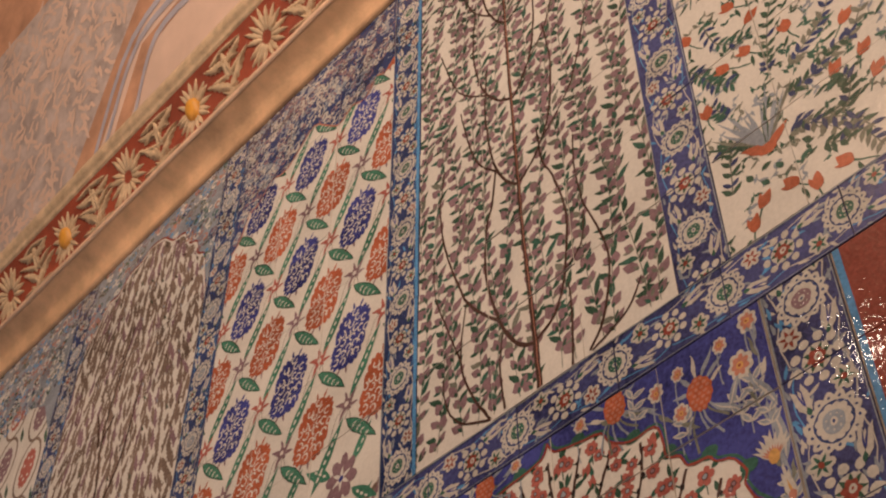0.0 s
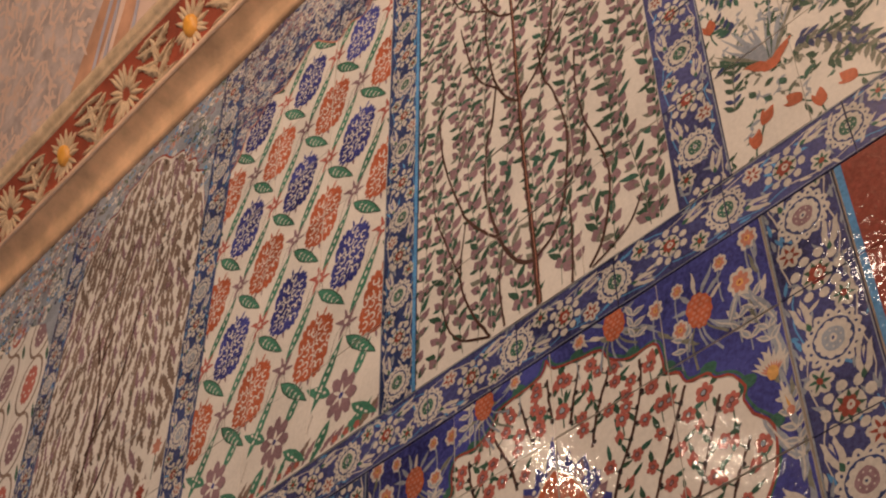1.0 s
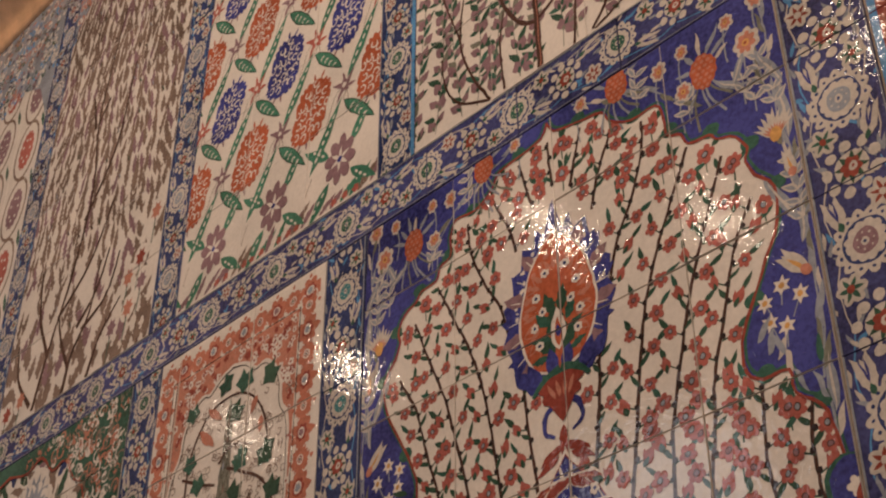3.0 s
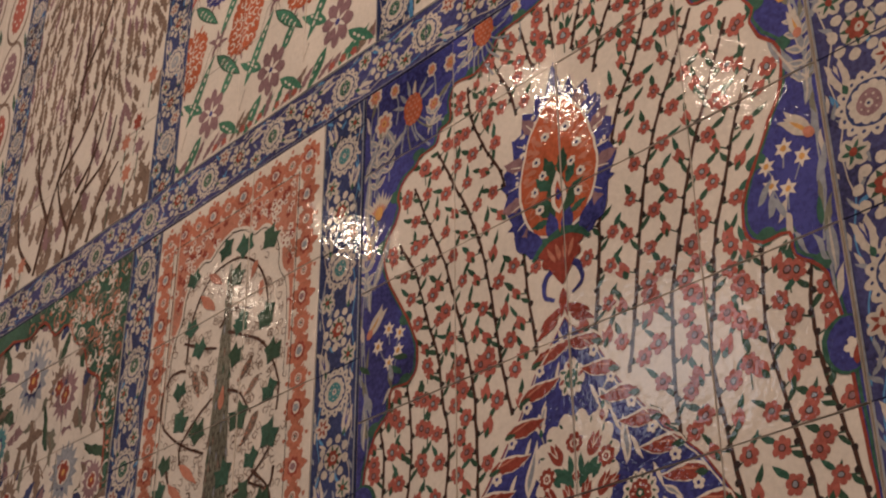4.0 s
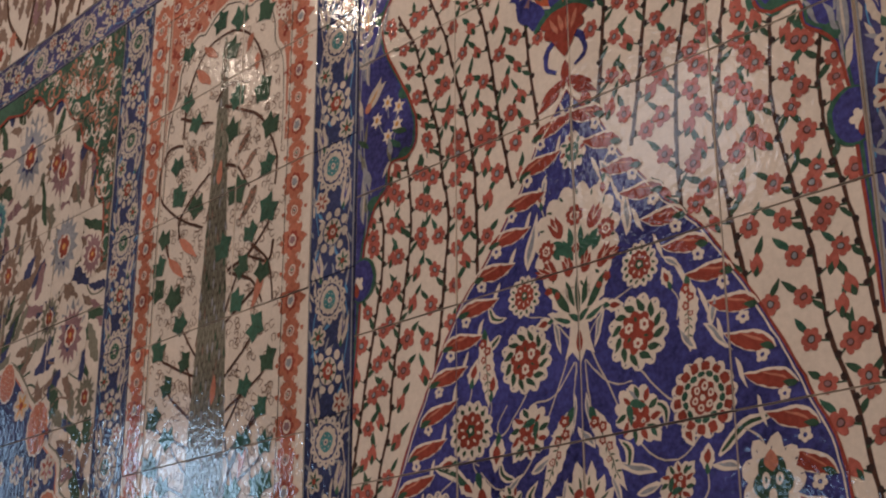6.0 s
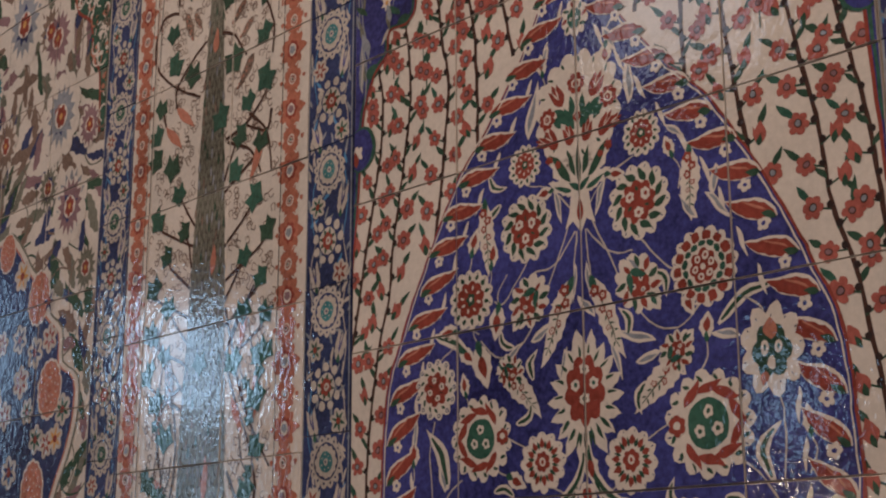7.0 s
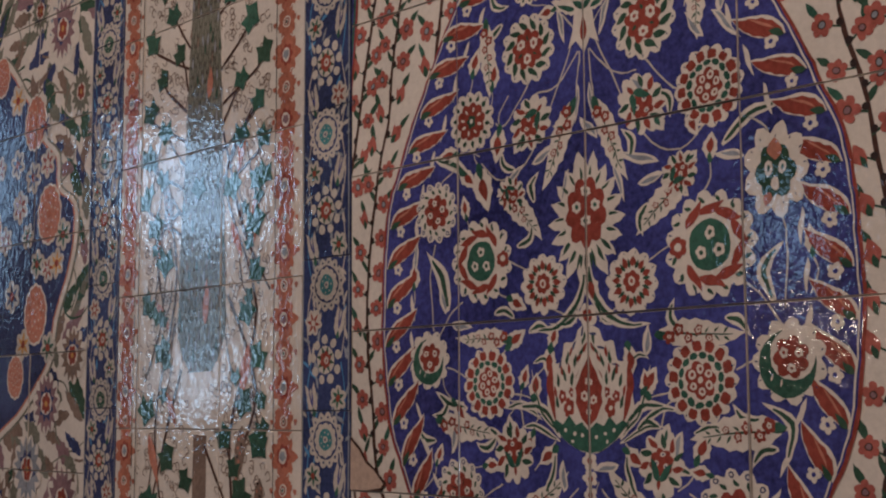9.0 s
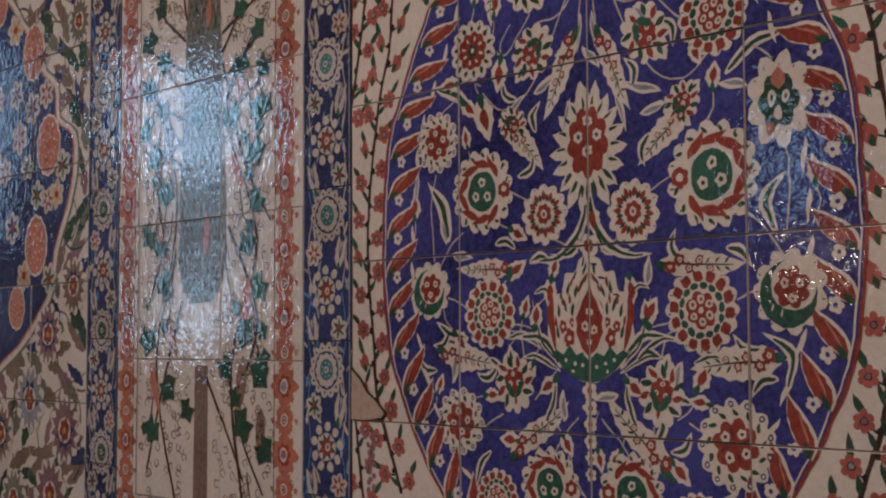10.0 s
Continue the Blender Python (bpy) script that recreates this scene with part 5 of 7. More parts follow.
for sgn in (-1, 1):
    for x, z, a, ln in ((0.026, 2.218, 1.05, 0.042), (0.040, 2.158, 0.95, 0.040), (0.014, 2.156, 1.35, 0.034), (0.052, 2.168, 0.35, 0.030)):
        a = a if sgn > 0 else math.pi - a
        ARCH.add(10, "red", *[leaf(sgn * x, z, ln * (0.9 if q else 1.0), ln * 0.34, a + q, -q * 0.3, 7) for q in (-0.35, 0.0, 0.35)])
        ARCH.add(11, "white", *[leaf(sgn * x + 0.3 * ln * math.cos(a), z + 0.3 * ln * math.sin(a), ln * 0.55, ln * 0.05, a + q, 0, 4) for q in (-0.2, 0.2)])
    for x, z, a, ln in ((0.006, 2.178, 1.0, 0.040), (0.010, 2.190, 0.55, 0.042), (0.008, 2.200, 1.35, 0.030), (0.020, 2.196, 0.1, 0.028), (0.030, 2.186, 0.75, 0.026)):
        a = a if sgn > 0 else math.pi - a
        ARCH.add(10, "green", leaf(sgn * x, z, ln, ln * 0.40, a, 0.1 * sgn, 7, 0.08))
    # a skirt of toothed leaves over the vase
    for x, z, a, ln, w in ((0.004, 2.092, 0.78, 0.105, 0.034), (0.004, 2.085, 0.30, 0.060, 0.020), (0.004, 2.100, 1.20, 0.070, 0.024)):
        a = a if sgn > 0 else math.pi - a
        ARCH.add(8, "white", leaf(sgn * x, z, ln, w, a, 0.12 * sgn, 11, 0.14))
        ARCH.add(9, "dark_green" if w > 0.022 else "green", leaf(sgn * x + 0.15 * ln * math.cos(a), z + 0.15 * ln * math.sin(a), ln * 0.6, w * 0.42, a, 0.1 * sgn, 7))
    ARCH.add(10, "red", scallop(sgn * 0.055, 2.142, 0.0075, 5, 0.3), scallop(sgn * 0.040, 2.132, 0.0060, 5, 0.3))
ARCH.add(10, "dark_green", leaf(0, 2.095, 0.065, 0.010, math.pi / 2, 0, 7))
ARCH.add(9, "white", [(-0.014, 2.105), (0.014, 2.105), (0.020, 2.06), (0.028, 2.036), (0.012, 2.044), (0.0, 2.026), (-0.012, 2.044), (-0.028, 2.036), (-0.020, 2.06)])
ARCH.add(10, "green", leaf(-0.002, 2.088, 0.026, 0.010, 0.6, 0, 5), leaf(0.002, 2.088, 0.026, 0.010, math.pi - 0.6, 0, 5))
ARCH.add(10, "red", leaf(0, 2.042, 0.036, 0.012, math.pi / 2, 0, 7))
for k in range(18):
    a = math.pi / 2 + TAU * k / 18
    ln = 0.040 if abs(math.cos(a)) > 0.4 else 0.050
    ARCH.add(9, "white", leaf(0.028 * math.cos(a), 1.80 + 0.042 * math.sin(a), ln, 0.021, a + (0.25 if math.cos(a) > 0 else -0.25), 0, 7, 0.08))
    ARCH.add(10, "dark_green", leaf(0.036 * math.cos(a + 0.17), 1.80 + 0.05 * math.sin(a + 0.17), 0.020, 0.005, a + 0.17, 0, 4))
ARCH.add(10, "white", ell(0, 1.803, 0.040, 0.054, 18))
ARCH.add(11, "red", scallop(0, 1.806, 0.037, 9, 0.2, 1.35, math.pi / 2))
for x, z in ((-0.016, 1.815), (0.016, 1.815), (0, 1.795), (0, 1.835)):
    ARCH.add(12, "white", scallop(x, z, 0.0085, 6, 0.2))
    ARCH.add(13, "green", ell(x, z, 0.0035, n=6))
for k in range(7):
    a = -math.pi / 2 + (k - 3) * 0.28
    ARCH.add(10, "dark_green", leaf(0.03 * math.cos(a), 1.80 + 0.045 * math.sin(a), 0.03, 0.005, a, 0, 4))
body = [(0.0, 1.656), (0.018, 1.650), (0.026, 1.632), (0.043, 1.632), (0.050, 1.606), (0.069, 1.606), (0.067, 1.582), (0.075, 1.560), (0.070, 1.528), (0.048, 1.505), (0.020, 1.490), (0.0, 1.484)]
cup = [(0.0, 1.548), (0.010, 1.528), (0.024, 1.522), (0.034, 1.535), (0.046, 1.523), (0.058, 1.530), (0.066, 1.524), (0.046, 1.504), (0.020, 1.490), (0.0, 1.485)]
body = curve(body, 3)
ARCH.add(9, "white", body + [(-x, z) for x, z in body[::-1][1:-1]])
ARCH.add(11, "green", cup + [(-x, z) for x, z in cup[::-1][1:-1]])
for sgn in (-1, 1):
    sickle(ARCH, [(sgn * 0.068, 1.603), (sgn * 0.069, 1.57), (sgn * 0.058, 1.523)], 0.012, 10, "red", None)
    ARCH.add(10, "navy", *[leaf(sgn * x, z, 0.013, 0.0045, 1.57 + sgn * 0.9, 0.4, 5) for x, z in ((0.028, 1.622), (0.053, 1.598), (0.014, 1.641))])
    for x, z, r in ((0.036, 1.545, 0.010), (0.047, 1.560, 0.007), (0.030, 1.566, 0.006)):
        ARCH.add(10, "red", scallop(sgn * x, z, r, 5, 0.25, 1.3))
        ARCH.add(11, "white", ell(sgn * x, z, r * 0.35, n=6))
    ARCH.add(10, "dark_green", *[leaf(sgn * x, z, 0.019, 0.0058, 1.57 + sgn * q, sgn * 0.2, 5) for x, z, q in
                                ((0.030, 1.575, -0.2), (0.040, 1.580, -0.5), (0.026, 1.598, 0.1), (0.052, 1.572, -0.4), (0.016, 1.612, 0.3), (0.038, 1.602, -0.1), (0.054, 1.545, -0.5), (0.010, 1.628, 0.0))])
    ARCH.add(10, "red", *[leaf(sgn * x, z, 0.015, 0.0052, 1.57 + sgn * q, sgn * 0.2, 5) for x, z, q in
                         ((0.034, 1.590, -0.3), (0.022, 1.582, 0.2), (0.046, 1.588, -0.4), (0.020, 1.604, 0.3), (0.008, 1.618, 0.1), (0.032, 1.612, 0.0), (0.058, 1.560, -0.4))])
    ARCH.add(12, "white", *[ell(sgn * x, z, 0.0028, n=6) for x, z in ((0.012, 1.508), (0.026, 1.512), (0.042, 1.516), (0.006, 1.524), (0.030, 1.502))])
    for pts, w in ((((0.052, 1.505), (0.085, 1.545), (0.142, 1.545)), 0.015), (((0.055, 1.512), (0.085, 1.540), (0.104, 1.600)), 0.008), (((0.052, 1.500), (0.095, 1.520), (0.125, 1.520)), 0.009),
                   (((0.003, 1.740), (0.014, 1.690), (0.055, 1.655), (0.108, 1.652)), 0.017), (((0.066, 1.602), (0.085, 1.612), (0.102, 1.606)), 0.009), (((0.080, 1.43), (0.066, 1.455), (0.060, 1.495)), 0.013)):
        sickle(ARCH, [(sgn * x, z) for x, z in pts], w, 8)
    for x, z, a in ((0.100, 1.556, 1.75), (0.068, 1.628, -1.4), (0.058, 1.492, -0.6)):
        a = a if sgn > 0 else math.pi - a
        ARCH.add(8, "white", leaf(sgn * x, z, 0.040, 0.024, a, 0, 7, 0.1))
        ARCH.add(9, "red", leaf(sgn * x + 0.01 * math.cos(a), z + 0.01 * math.sin(a), 0.024, 0.012, a, 0, 6))
        ARCH.add(10, "green", leaf(sgn * x - 0.004 * math.cos(a), z - 0.004 * math.sin(a), 0.015, 0.012, a, 0, 5))
ARCH.add(12, "white", leaf(0, 1.517, 0.104, 0.056, math.pi / 2, 0, 9))
ARCH.add(13, "red", leaf(0, 1.522, 0.092, 0.046, math.pi / 2, 0, 9, 0.06))
for x, z, r in ((-0.008, 1.560, 0.0068), (0.008, 1.556, 0.0068), (0.001, 1.580, 0.006), (0.0, 1.540, 0.005)):
    ARCH.add(14, "white", scallop(x, z, r, 6, 0.2))
    ARCH.add(15, "red", ell(x, z, r * 0.4, n=6))
ARCH.add(10, "white", scallop(0, 1.668, 0.017, 5, 0.2))
ARCH.add(11, "red", ell(0, 1.668, 0.009, n=8))
for k in range(6):
    ARCH.add(9, "white", scallop(0, 1.475 - k * 0.022, 0.013 - 0.0006 * k, 5, 0.3))
    ARCH.add(10, "red", ell(0, 1.475 - k * 0.022, 0.004, n=6))
# plain mend where glaze has flaked off, and later grape tiles below
ARCH.add(16, "clay", [(-0.499, 1.497), (-0.478, 1.482), (-0.462, 1.462), (-0.440, 1.450), (-0.418, 1.432), (-0.425, 1.424), (-0.46, 1.420), (-0.499, 1.420)])
# the shadow along the chip's broken edge, painted as a dark rim
ARCH.add(15, "bark", [(-0.499, 1.503), (-0.474, 1.485), (-0.458, 1.466), (-0.436, 1.452), (-0.410, 1.432), (-0.425, 1.420), (-0.499, 1.420)])
for k in range(16):
    ARCH.add(4, "purple", ell(-0.455 + rng.uniform(-0.012, 0.012), 1.40 - k * 0.006, 0.005, n=7))
panels.append(ARCH)
# ---- vine panel: cypress with a climbing vine in a coral frame ----
VINE = Panel("vine_panel", "glazed panel with grey cypress and green vine, framed in coral", "tile panel",
             [-1.236, -1.155, -0.874, -0.630], [0.99, 1.25, 1.51, 1.768, 2.026, 2.285, 2.545, 2.80, 3.103], "white", glazes=COARSE)
X0, X1, Z1 = -1.236, -0.630, 3.103


def frame_run(P, points, turn):
    """The frame's band: large and small lobed flowers in turn on a narrow stem, white curls between, buds on the margin."""
    c, s_ = math.cos(turn), math.sin(turn)
    for k, (x, z) in enumerate(points):
        def at(u, v, x=x, z=z):
            return x + u * c - v * s_, z + u * s_ + v * c
        P.add(1, "terracotta", [at(-0.034, -0.016), at(0.034, -0.016), at(0.034, 0.016), at(-0.034, 0.016)])
        if k % 2:
            P.add(2, "terracotta", [at(*p) for p in scallop(0, 0, jit(0.0365, 0.05), 7, 0.30, 0.98, math.pi / 2)])
            P.add(3, "red", [at(*p) for p in scallop(0, 0, 0.0205, 7, 0.25, 0.9, math.pi / 2)])
            P.add(4, "white", [at(*p) for p in ell(0, 0.001, 0.0125, 0.0105, 12)])
            P.add(5, ("grey", "purple", "grey")[k % 3], [at(*p) for p in scallop(0, 0.001, 0.0085, 5, 0.2)])
            for q in (-1, 1):
                P.add(3, "terracotta", [at(*p) for p in leaf(0, q * 0.030, 0.012, 0.011, q * math.pi / 2, 0, 5)])
        else:
            P.add(2, "terracotta", [at(*p) for p in scallop(0, 0, jit(0.0290, 0.05), 6, 0.26, 1.0, 0.4)])
            P.add(3, "white", [at(*p) for p in ell(0, 0, 0.0105, n=12)])
            P.add(4, "red", [at(*p) for p in ell(0, 0, 0.0076, n=10)])
            P.add(5, "white", [at(*p) for p in ell(0, 0, 0.0048, n=8)])
            P.add(6, "black" if k % 4 else "green", [at(*p) for p in ell(0, 0, 0.0030, n=7)])
            for q in (-1, 1):
                for w in (-1, 1):
                    P.add(4, "white", *stroke(curve([at(w * 0.010, q * 0.024), at(w * 0.021, q * 0.026), at(w * 0.029, q * 0.018), at(w * 0.023, q * 0.010)], 3), 0.0040, 0.0022))
                P.add(3, "terracotta", [at(*p) for p in scallop(0, q * 0.034, 0.0055, 3, 0.3)])


for xm in (X0 + 0.036, X1 - 0.050):
    frame_run(VINE, [(xm, 0.95 + 0.0575 * k) for k in range(37)], math.pi / 2)
frame_run(VINE, [(X0 + 0.04 + 0.0575 * k, Z1 - 0.050) for k in range(10)], 0.0)
VINE.add(3, "black", *[[(a, 0.9), (a + 0.0022, 0.9), (a + 0.0022, Z1 - 0.075), (a, Z1 - 0.075)] for a in (X0 + 0.062, X1 - 0.080, X0 + 0.075)],
         [(X0 + 0.062, Z1 - 0.077), (X1 - 0.08, Z1 - 0.077), (X1 - 0.08, Z1 - 0.075), (X0 + 0.062, Z1 - 0.075)])
# coral spandrels over a lobed head
head_half = curve([(0.0, 2.985), (0.05, 2.97), (0.085, 2.945), (0.115, 2.95), (0.15, 2.925), (0.175, 2.88), (0.18, 2.83), (0.20, 2.80), (0.212, 2.75), (0.214, 2.60)], 3)
XM = -0.936
for sgn in (-1, 1):
    side = [(XM + sgn * x, z) for x, z in head_half]
    VINE.add(2, "coral", [(XM, 3.025), *side, (XM + sgn * 0.222, 2.60), (XM + sgn * 0.222, 3.025)])
    VINE.add(4, "white", *stroke(side, 0.006))
    VINE.add(5, "black", *stroke([(x - sgn * 0.006, z - 0.005) for x, z in side], 0.0018))
    for k in range(330):
        x, z = rng.uniform(0.02, 0.215), rng.uniform(2.62, 3.015)
        if z > np.interp(x, [p[0] for p in head_half], [p[1] for p in head_half]) + 0.012:
            VINE.add(3, "white" if k % 3 else "red", scallop(XM + sgn * x, z, jit(0.0085, 0.3), 5, 0.35))
            VINE.add(4, "red", ell(XM + sgn * x, z, 0.0035, n=6))
# cypress: a tall tapering trunk of overlapping scales
TOPZ, FOOT = 2.90, 1.615


def half_width(z):
    u = min(1.0, max(0.0, (TOPZ - z) / (TOPZ - FOOT)))
    return 0.004 + 0.082 * u ** 0.85 - (0.05 * max(0.0, (u - 0.93) / 0.07) ** 2)


side = [(half_width(FOOT + (TOPZ - FOOT) * k / 40), FOOT + (TOPZ - FOOT) * k / 40) for k in range(41)]
VINE.add(2, "olive", [(XM + x, z) for x, z in side] + [(XM - x, z) for x, z in side[::-1]])
z = FOOT + 0.01
row = 0
while z < TOPZ - 0.02:
    w = half_width(z)
    n = max(1, int(w / 0.0085))
    for k in range(-n, n + 1):
        x = XM + (k + 0.5 * (row % 2)) * 0.0165 * min(1.0, w / (n * 0.0085 + 1e-6))
        if abs(x - XM) < w * 1.02:
            VINE.add(3, "black", *stroke([(x - 0.0055, z - 0.011), (x, z + 0.018), (x + 0.0055, z - 0.011)], 0.0017))
            if rng.random() < 0.35:
                VINE.add(3, rng.choice(("grey", "umber", "grey", "dark_green")), leaf(x, z - 0.012, 0.024, 0.006, math.pi / 2, 0, 4))
    z += 0.0185
    row += 1
for x, z, ln in ((-0.936, 2.57, 0.055), (-0.925, 1.70, 0.085), (-0.92, 2.12, 0.06)):
    VINE.add(5, "coral", leaf(x, z, ln, 0.02, math.pi / 2 - 0.1, 0, 7))
for q in range(5):
    VINE.add(2, "umber", *stroke([(XM - 0.02 + 0.01 * q, 0.95), (XM - 0.016 + 0.008 * q, 1.50)], 0.011))


def vine_leaf(P, x, z, r, turn, L, colour="green"):
    P.motif("vine_leaf")
    pts = []
    for k in range(10):
        a = turn + TAU * k / 10
        q = r * ((1.0, 0.68, 0.97, 0.62, 0.84, 0.25, 0.84, 0.62, 0.97, 0.68)[k])
        pts.append((x + q * math.cos(a), z + q * math.sin(a)))
    P.add(L, colour, pts)
    P.add(L + 1, "dark_green", *[leaf(x, z, r * 0.75, r * 0.07, turn + a, 0, 3) for a in (0, 1.25, -1.25)])
    P.motif()


def grapes(P, x, z, length, L, turn=-1.57):
    c, s = math.cos(turn), math.sin(turn)
    P.motif("painted_fruit")
    P.add(L, "umber", leaf(x, z, length, length * 0.30, turn, 0.05, 8))
    for k in range(12):
        u, w = 0.12 + 0.075 * k, (-1, 1)[k % 2] * 0.06 * (1 - k / 14)
        P.add(L + 1, "coral" if k % 3 else "black", ell(x + length * (u * c - w * s), z + length * (u * s + w * c), length * 0.034, n=6))
    P.motif()


TWIG = "bark"
for pts in (((-1.02, 1.25), (-1.09, 1.50), (-1.02, 1.80), (-1.10, 2.02)), ((-0.80, 1.25), (-0.84, 1.50), (-0.76, 1.72), (-0.86, 1.95), (-0.78, 2.08)),
            ((-0.87, 2.05), (-0.80, 1.86), (-0.72, 1.75)), ((-1.01, 1.92), (-1.09, 1.86), (-1.07, 1.72), (-1.13, 1.60)),
            ((-0.85, 1.75), (-0.76, 1.58), (-0.82, 1.42), (-0.74, 1.28)), ((-1.0, 1.62), (-1.07, 1.45), (-1.12, 1.30)), ((-0.92, 1.48), (-0.85, 1.38), (-0.80, 1.30)),
            ((-1.078, 2.702), (-1.131, 2.707), (-1.160, 2.665), (-1.153, 2.601), (-1.072, 2.535), (-0.983, 2.493)),
            ((-1.072, 2.535), (-1.025, 2.576), (-0.968, 2.607)),
            ((-0.929, 2.742), (-0.831, 2.696), (-0.782, 2.653), (-0.743, 2.578), (-0.744, 2.516)),
            ((-0.914, 2.608), (-0.870, 2.589), (-0.830, 2.536)),
            ((-0.888, 2.380), (-0.821, 2.399), (-0.770, 2.435), (-0.746, 2.473)),
            ((-0.813, 2.414), (-0.757, 2.367), (-0.736, 2.287)),
            ((-0.883, 2.373), (-0.808, 2.341), (-0.770, 2.290)),
            ((-1.095, 2.771), (-1.029, 2.739), (-0.967, 2.718)),
            ((-0.960, 2.762), (-0.923, 2.788), (-0.845, 2.769)),
            ((-1.068, 2.492), (-1.076, 2.518), (-1.072, 2.535)),
            ((-1.107, 2.460), (-1.121, 2.494), (-1.127, 2.508)),
            ((-0.742, 2.406), (-0.757, 2.367), (-0.820, 2.394)),
            ((-1.08, 2.72), (-1.07, 2.82), (-1.02, 2.89), (-0.95, 2.91), (-0.87, 2.89), (-0.81, 2.82), (-0.79, 2.72))):
    VINE.add(6, TWIG, *stroke(curve(list(pts), 5), 0.0072, 0.0050))
leaf_spots = ((-1.071, 2.801), (-1.034, 2.741), (-0.886, 2.748), (-0.891, 2.681), (-0.764, 2.650), (-0.773, 2.567), (-1.095, 2.664), (-1.078, 2.591), (-1.013, 2.552), (-0.872, 2.543), (-0.759, 2.476), (-0.819, 2.443), (-0.911, 2.434), (-1.127, 2.508), (-1.077, 2.371), (-0.851, 2.313), (-0.796, 2.731), (-1.143, 2.451), (-1.142, 2.398), (-0.794, 2.914), (-0.961, 2.948), (-0.886, 2.932), (-1.079, 2.922), (-0.905, 2.867), (-0.799, 2.737), (-0.885, 2.754))
leaf_spots_low = ((-0.84, 1.95), (-0.77, 1.88), (-0.95, 1.96), (-1.10, 1.90), (-0.74, 1.96), (-1.06, 1.83), (-0.76, 1.79), (-1.12, 1.75), (-1.07, 1.66), (-0.79, 1.72), (-0.75, 1.64), (-1.12, 1.55), (-0.80, 1.56), (-1.05, 1.46), (-0.86, 1.50), (-0.75, 1.49), (-1.10, 1.38), (-0.80, 1.40), (-0.98, 1.42), (-0.74, 1.36))
for k, (x, z) in enumerate(leaf_spots + leaf_spots_low):
    vine_leaf(VINE, x, z, jit(0.033, 0.15), rng.uniform(-2.6, -0.4), 8, "green" if k % 5 < 3 else "dark_green")
filled = list(leaf_spots + leaf_spots_low)
for k in range(700):
    x, z = XM + rng.choice((-1, 1)) * rng.uniform(0.085, 0.205), rng.uniform(1.95, 2.40)
    if abs(x - XM) > half_width(z) + 0.03 and all((x - a) ** 2 + (z - b) ** 2 > 0.066 ** 2 for a, b in filled):
        filled.append((x, z))
        side = 1 if x > XM else -1
        VINE.add(6, "bark", *stroke(curve([(x, z), (x - side * 0.02, z - 0.03), (XM + side * half_width(z - 0.08), z - 0.08)], 4), 0.0048, 0.0060))
        vine_leaf(VINE, x, z, jit(0.031, 0.15), rng.uniform(-2.6, -0.4), 8, "green" if k % 2 else "dark_green")
for k in range(22):          # young leaves on thin twigs
    x, z = XM + rng.choice((-1, 1)) * rng.uniform(0.10, 0.20), rng.uniform(1.22, 2.05)
    side = 1 if x > XM else -1
    VINE.add(6, "bark", *stroke(curve([(x, z), (x - side * 0.018, z + 0.02), (x - side * 0.030, z + 0.07)], 4), 0.0040, 0.0030))
    vine_leaf(VINE, x, z, jit(0.021, 0.2), rng.uniform(-2.6, -0.4), 8, "dark_green" if k % 2 else "green")
FRUIT = ((-1.051, 2.694, -1.019, 2.622), (-1.019, 2.683, -0.990, 2.641), (-0.833, 2.658, -0.881, 2.616), (-0.807, 2.609, -0.855, 2.578), (-0.802, 2.534, -0.858, 2.476), (-1.06, 1.98, -1.05, 1.88), (-1.10, 1.92, -1.08, 1.83), (-0.80, 1.52, -0.82, 1.42), (-0.745, 1.43, -0.76, 1.34))
for x0, z0, x1, z1 in FRUIT:
    grapes(VINE, x0, z0, math.hypot(x1 - x0, z1 - z0), 7, math.atan2(z1 - z0, x1 - x0))
PODS = ((-1.039, 2.853, -0.989, 2.806), (-1.068, 2.492, -1.007, 2.427), (-1.107, 2.460, -1.049, 2.393), (-0.762, 2.368, -0.813, 2.283), (-1.018, 2.908, -0.968, 2.858), (-1.044, 2.864, -0.989, 2.810), (-0.839, 2.875, -0.865, 2.841), (-0.819, 2.823, -0.827, 2.784), (-0.80, 2.06, -0.83, 1.97), (-0.76, 1.93, -0.785, 1.83), (-1.11, 1.50, -1.085, 1.40), (-0.78, 1.66, -0.82, 1.56), (-1.09, 1.75, -1.05, 1.69), (-0.84, 1.88, -0.815, 1.81), (-1.05, 1.58, -1.02, 1.51))
for x0, z0, x1, z1 in PODS:
    ln, a = math.hypot(x1 - x0, z1 - z0), math.atan2(z1 - z0, x1 - x0)
    VINE.motif("painted_fruit")
    VINE.add(7, "coral", leaf(x0, z0, ln, max(0.020, ln * 0.24), a, 0.10, 9))
    VINE.add(8, "terracotta", *stroke([(x0, z0), ((x0 + x1) / 2, (z0 + z1) / 2)], 0.0030, 0.0015))
    VINE.motif()
# fine tendrils
for k in range(1300):
    x, z = rng.uniform(-1.145, -0.725), rng.uniform(1.2, 2.92)
    if abs(x - XM) > half_width(z) + 0.008:
        a = rng.uniform(0, TAU)
        pts = [(x, z), (x + 0.012 * math.cos(a), z + 0.012 * math.sin(a)), (x + 0.016 * math.cos(a + 0.9), z + 0.016 * math.sin(a + 0.9)), (x + 0.008 * math.cos(a + 1.6), z + 0.010 * math.sin(a + 1.6))]
        VINE.add(3, "umber", *stroke(curve(pts, 3), 0.0020))
panels.append(VINE)

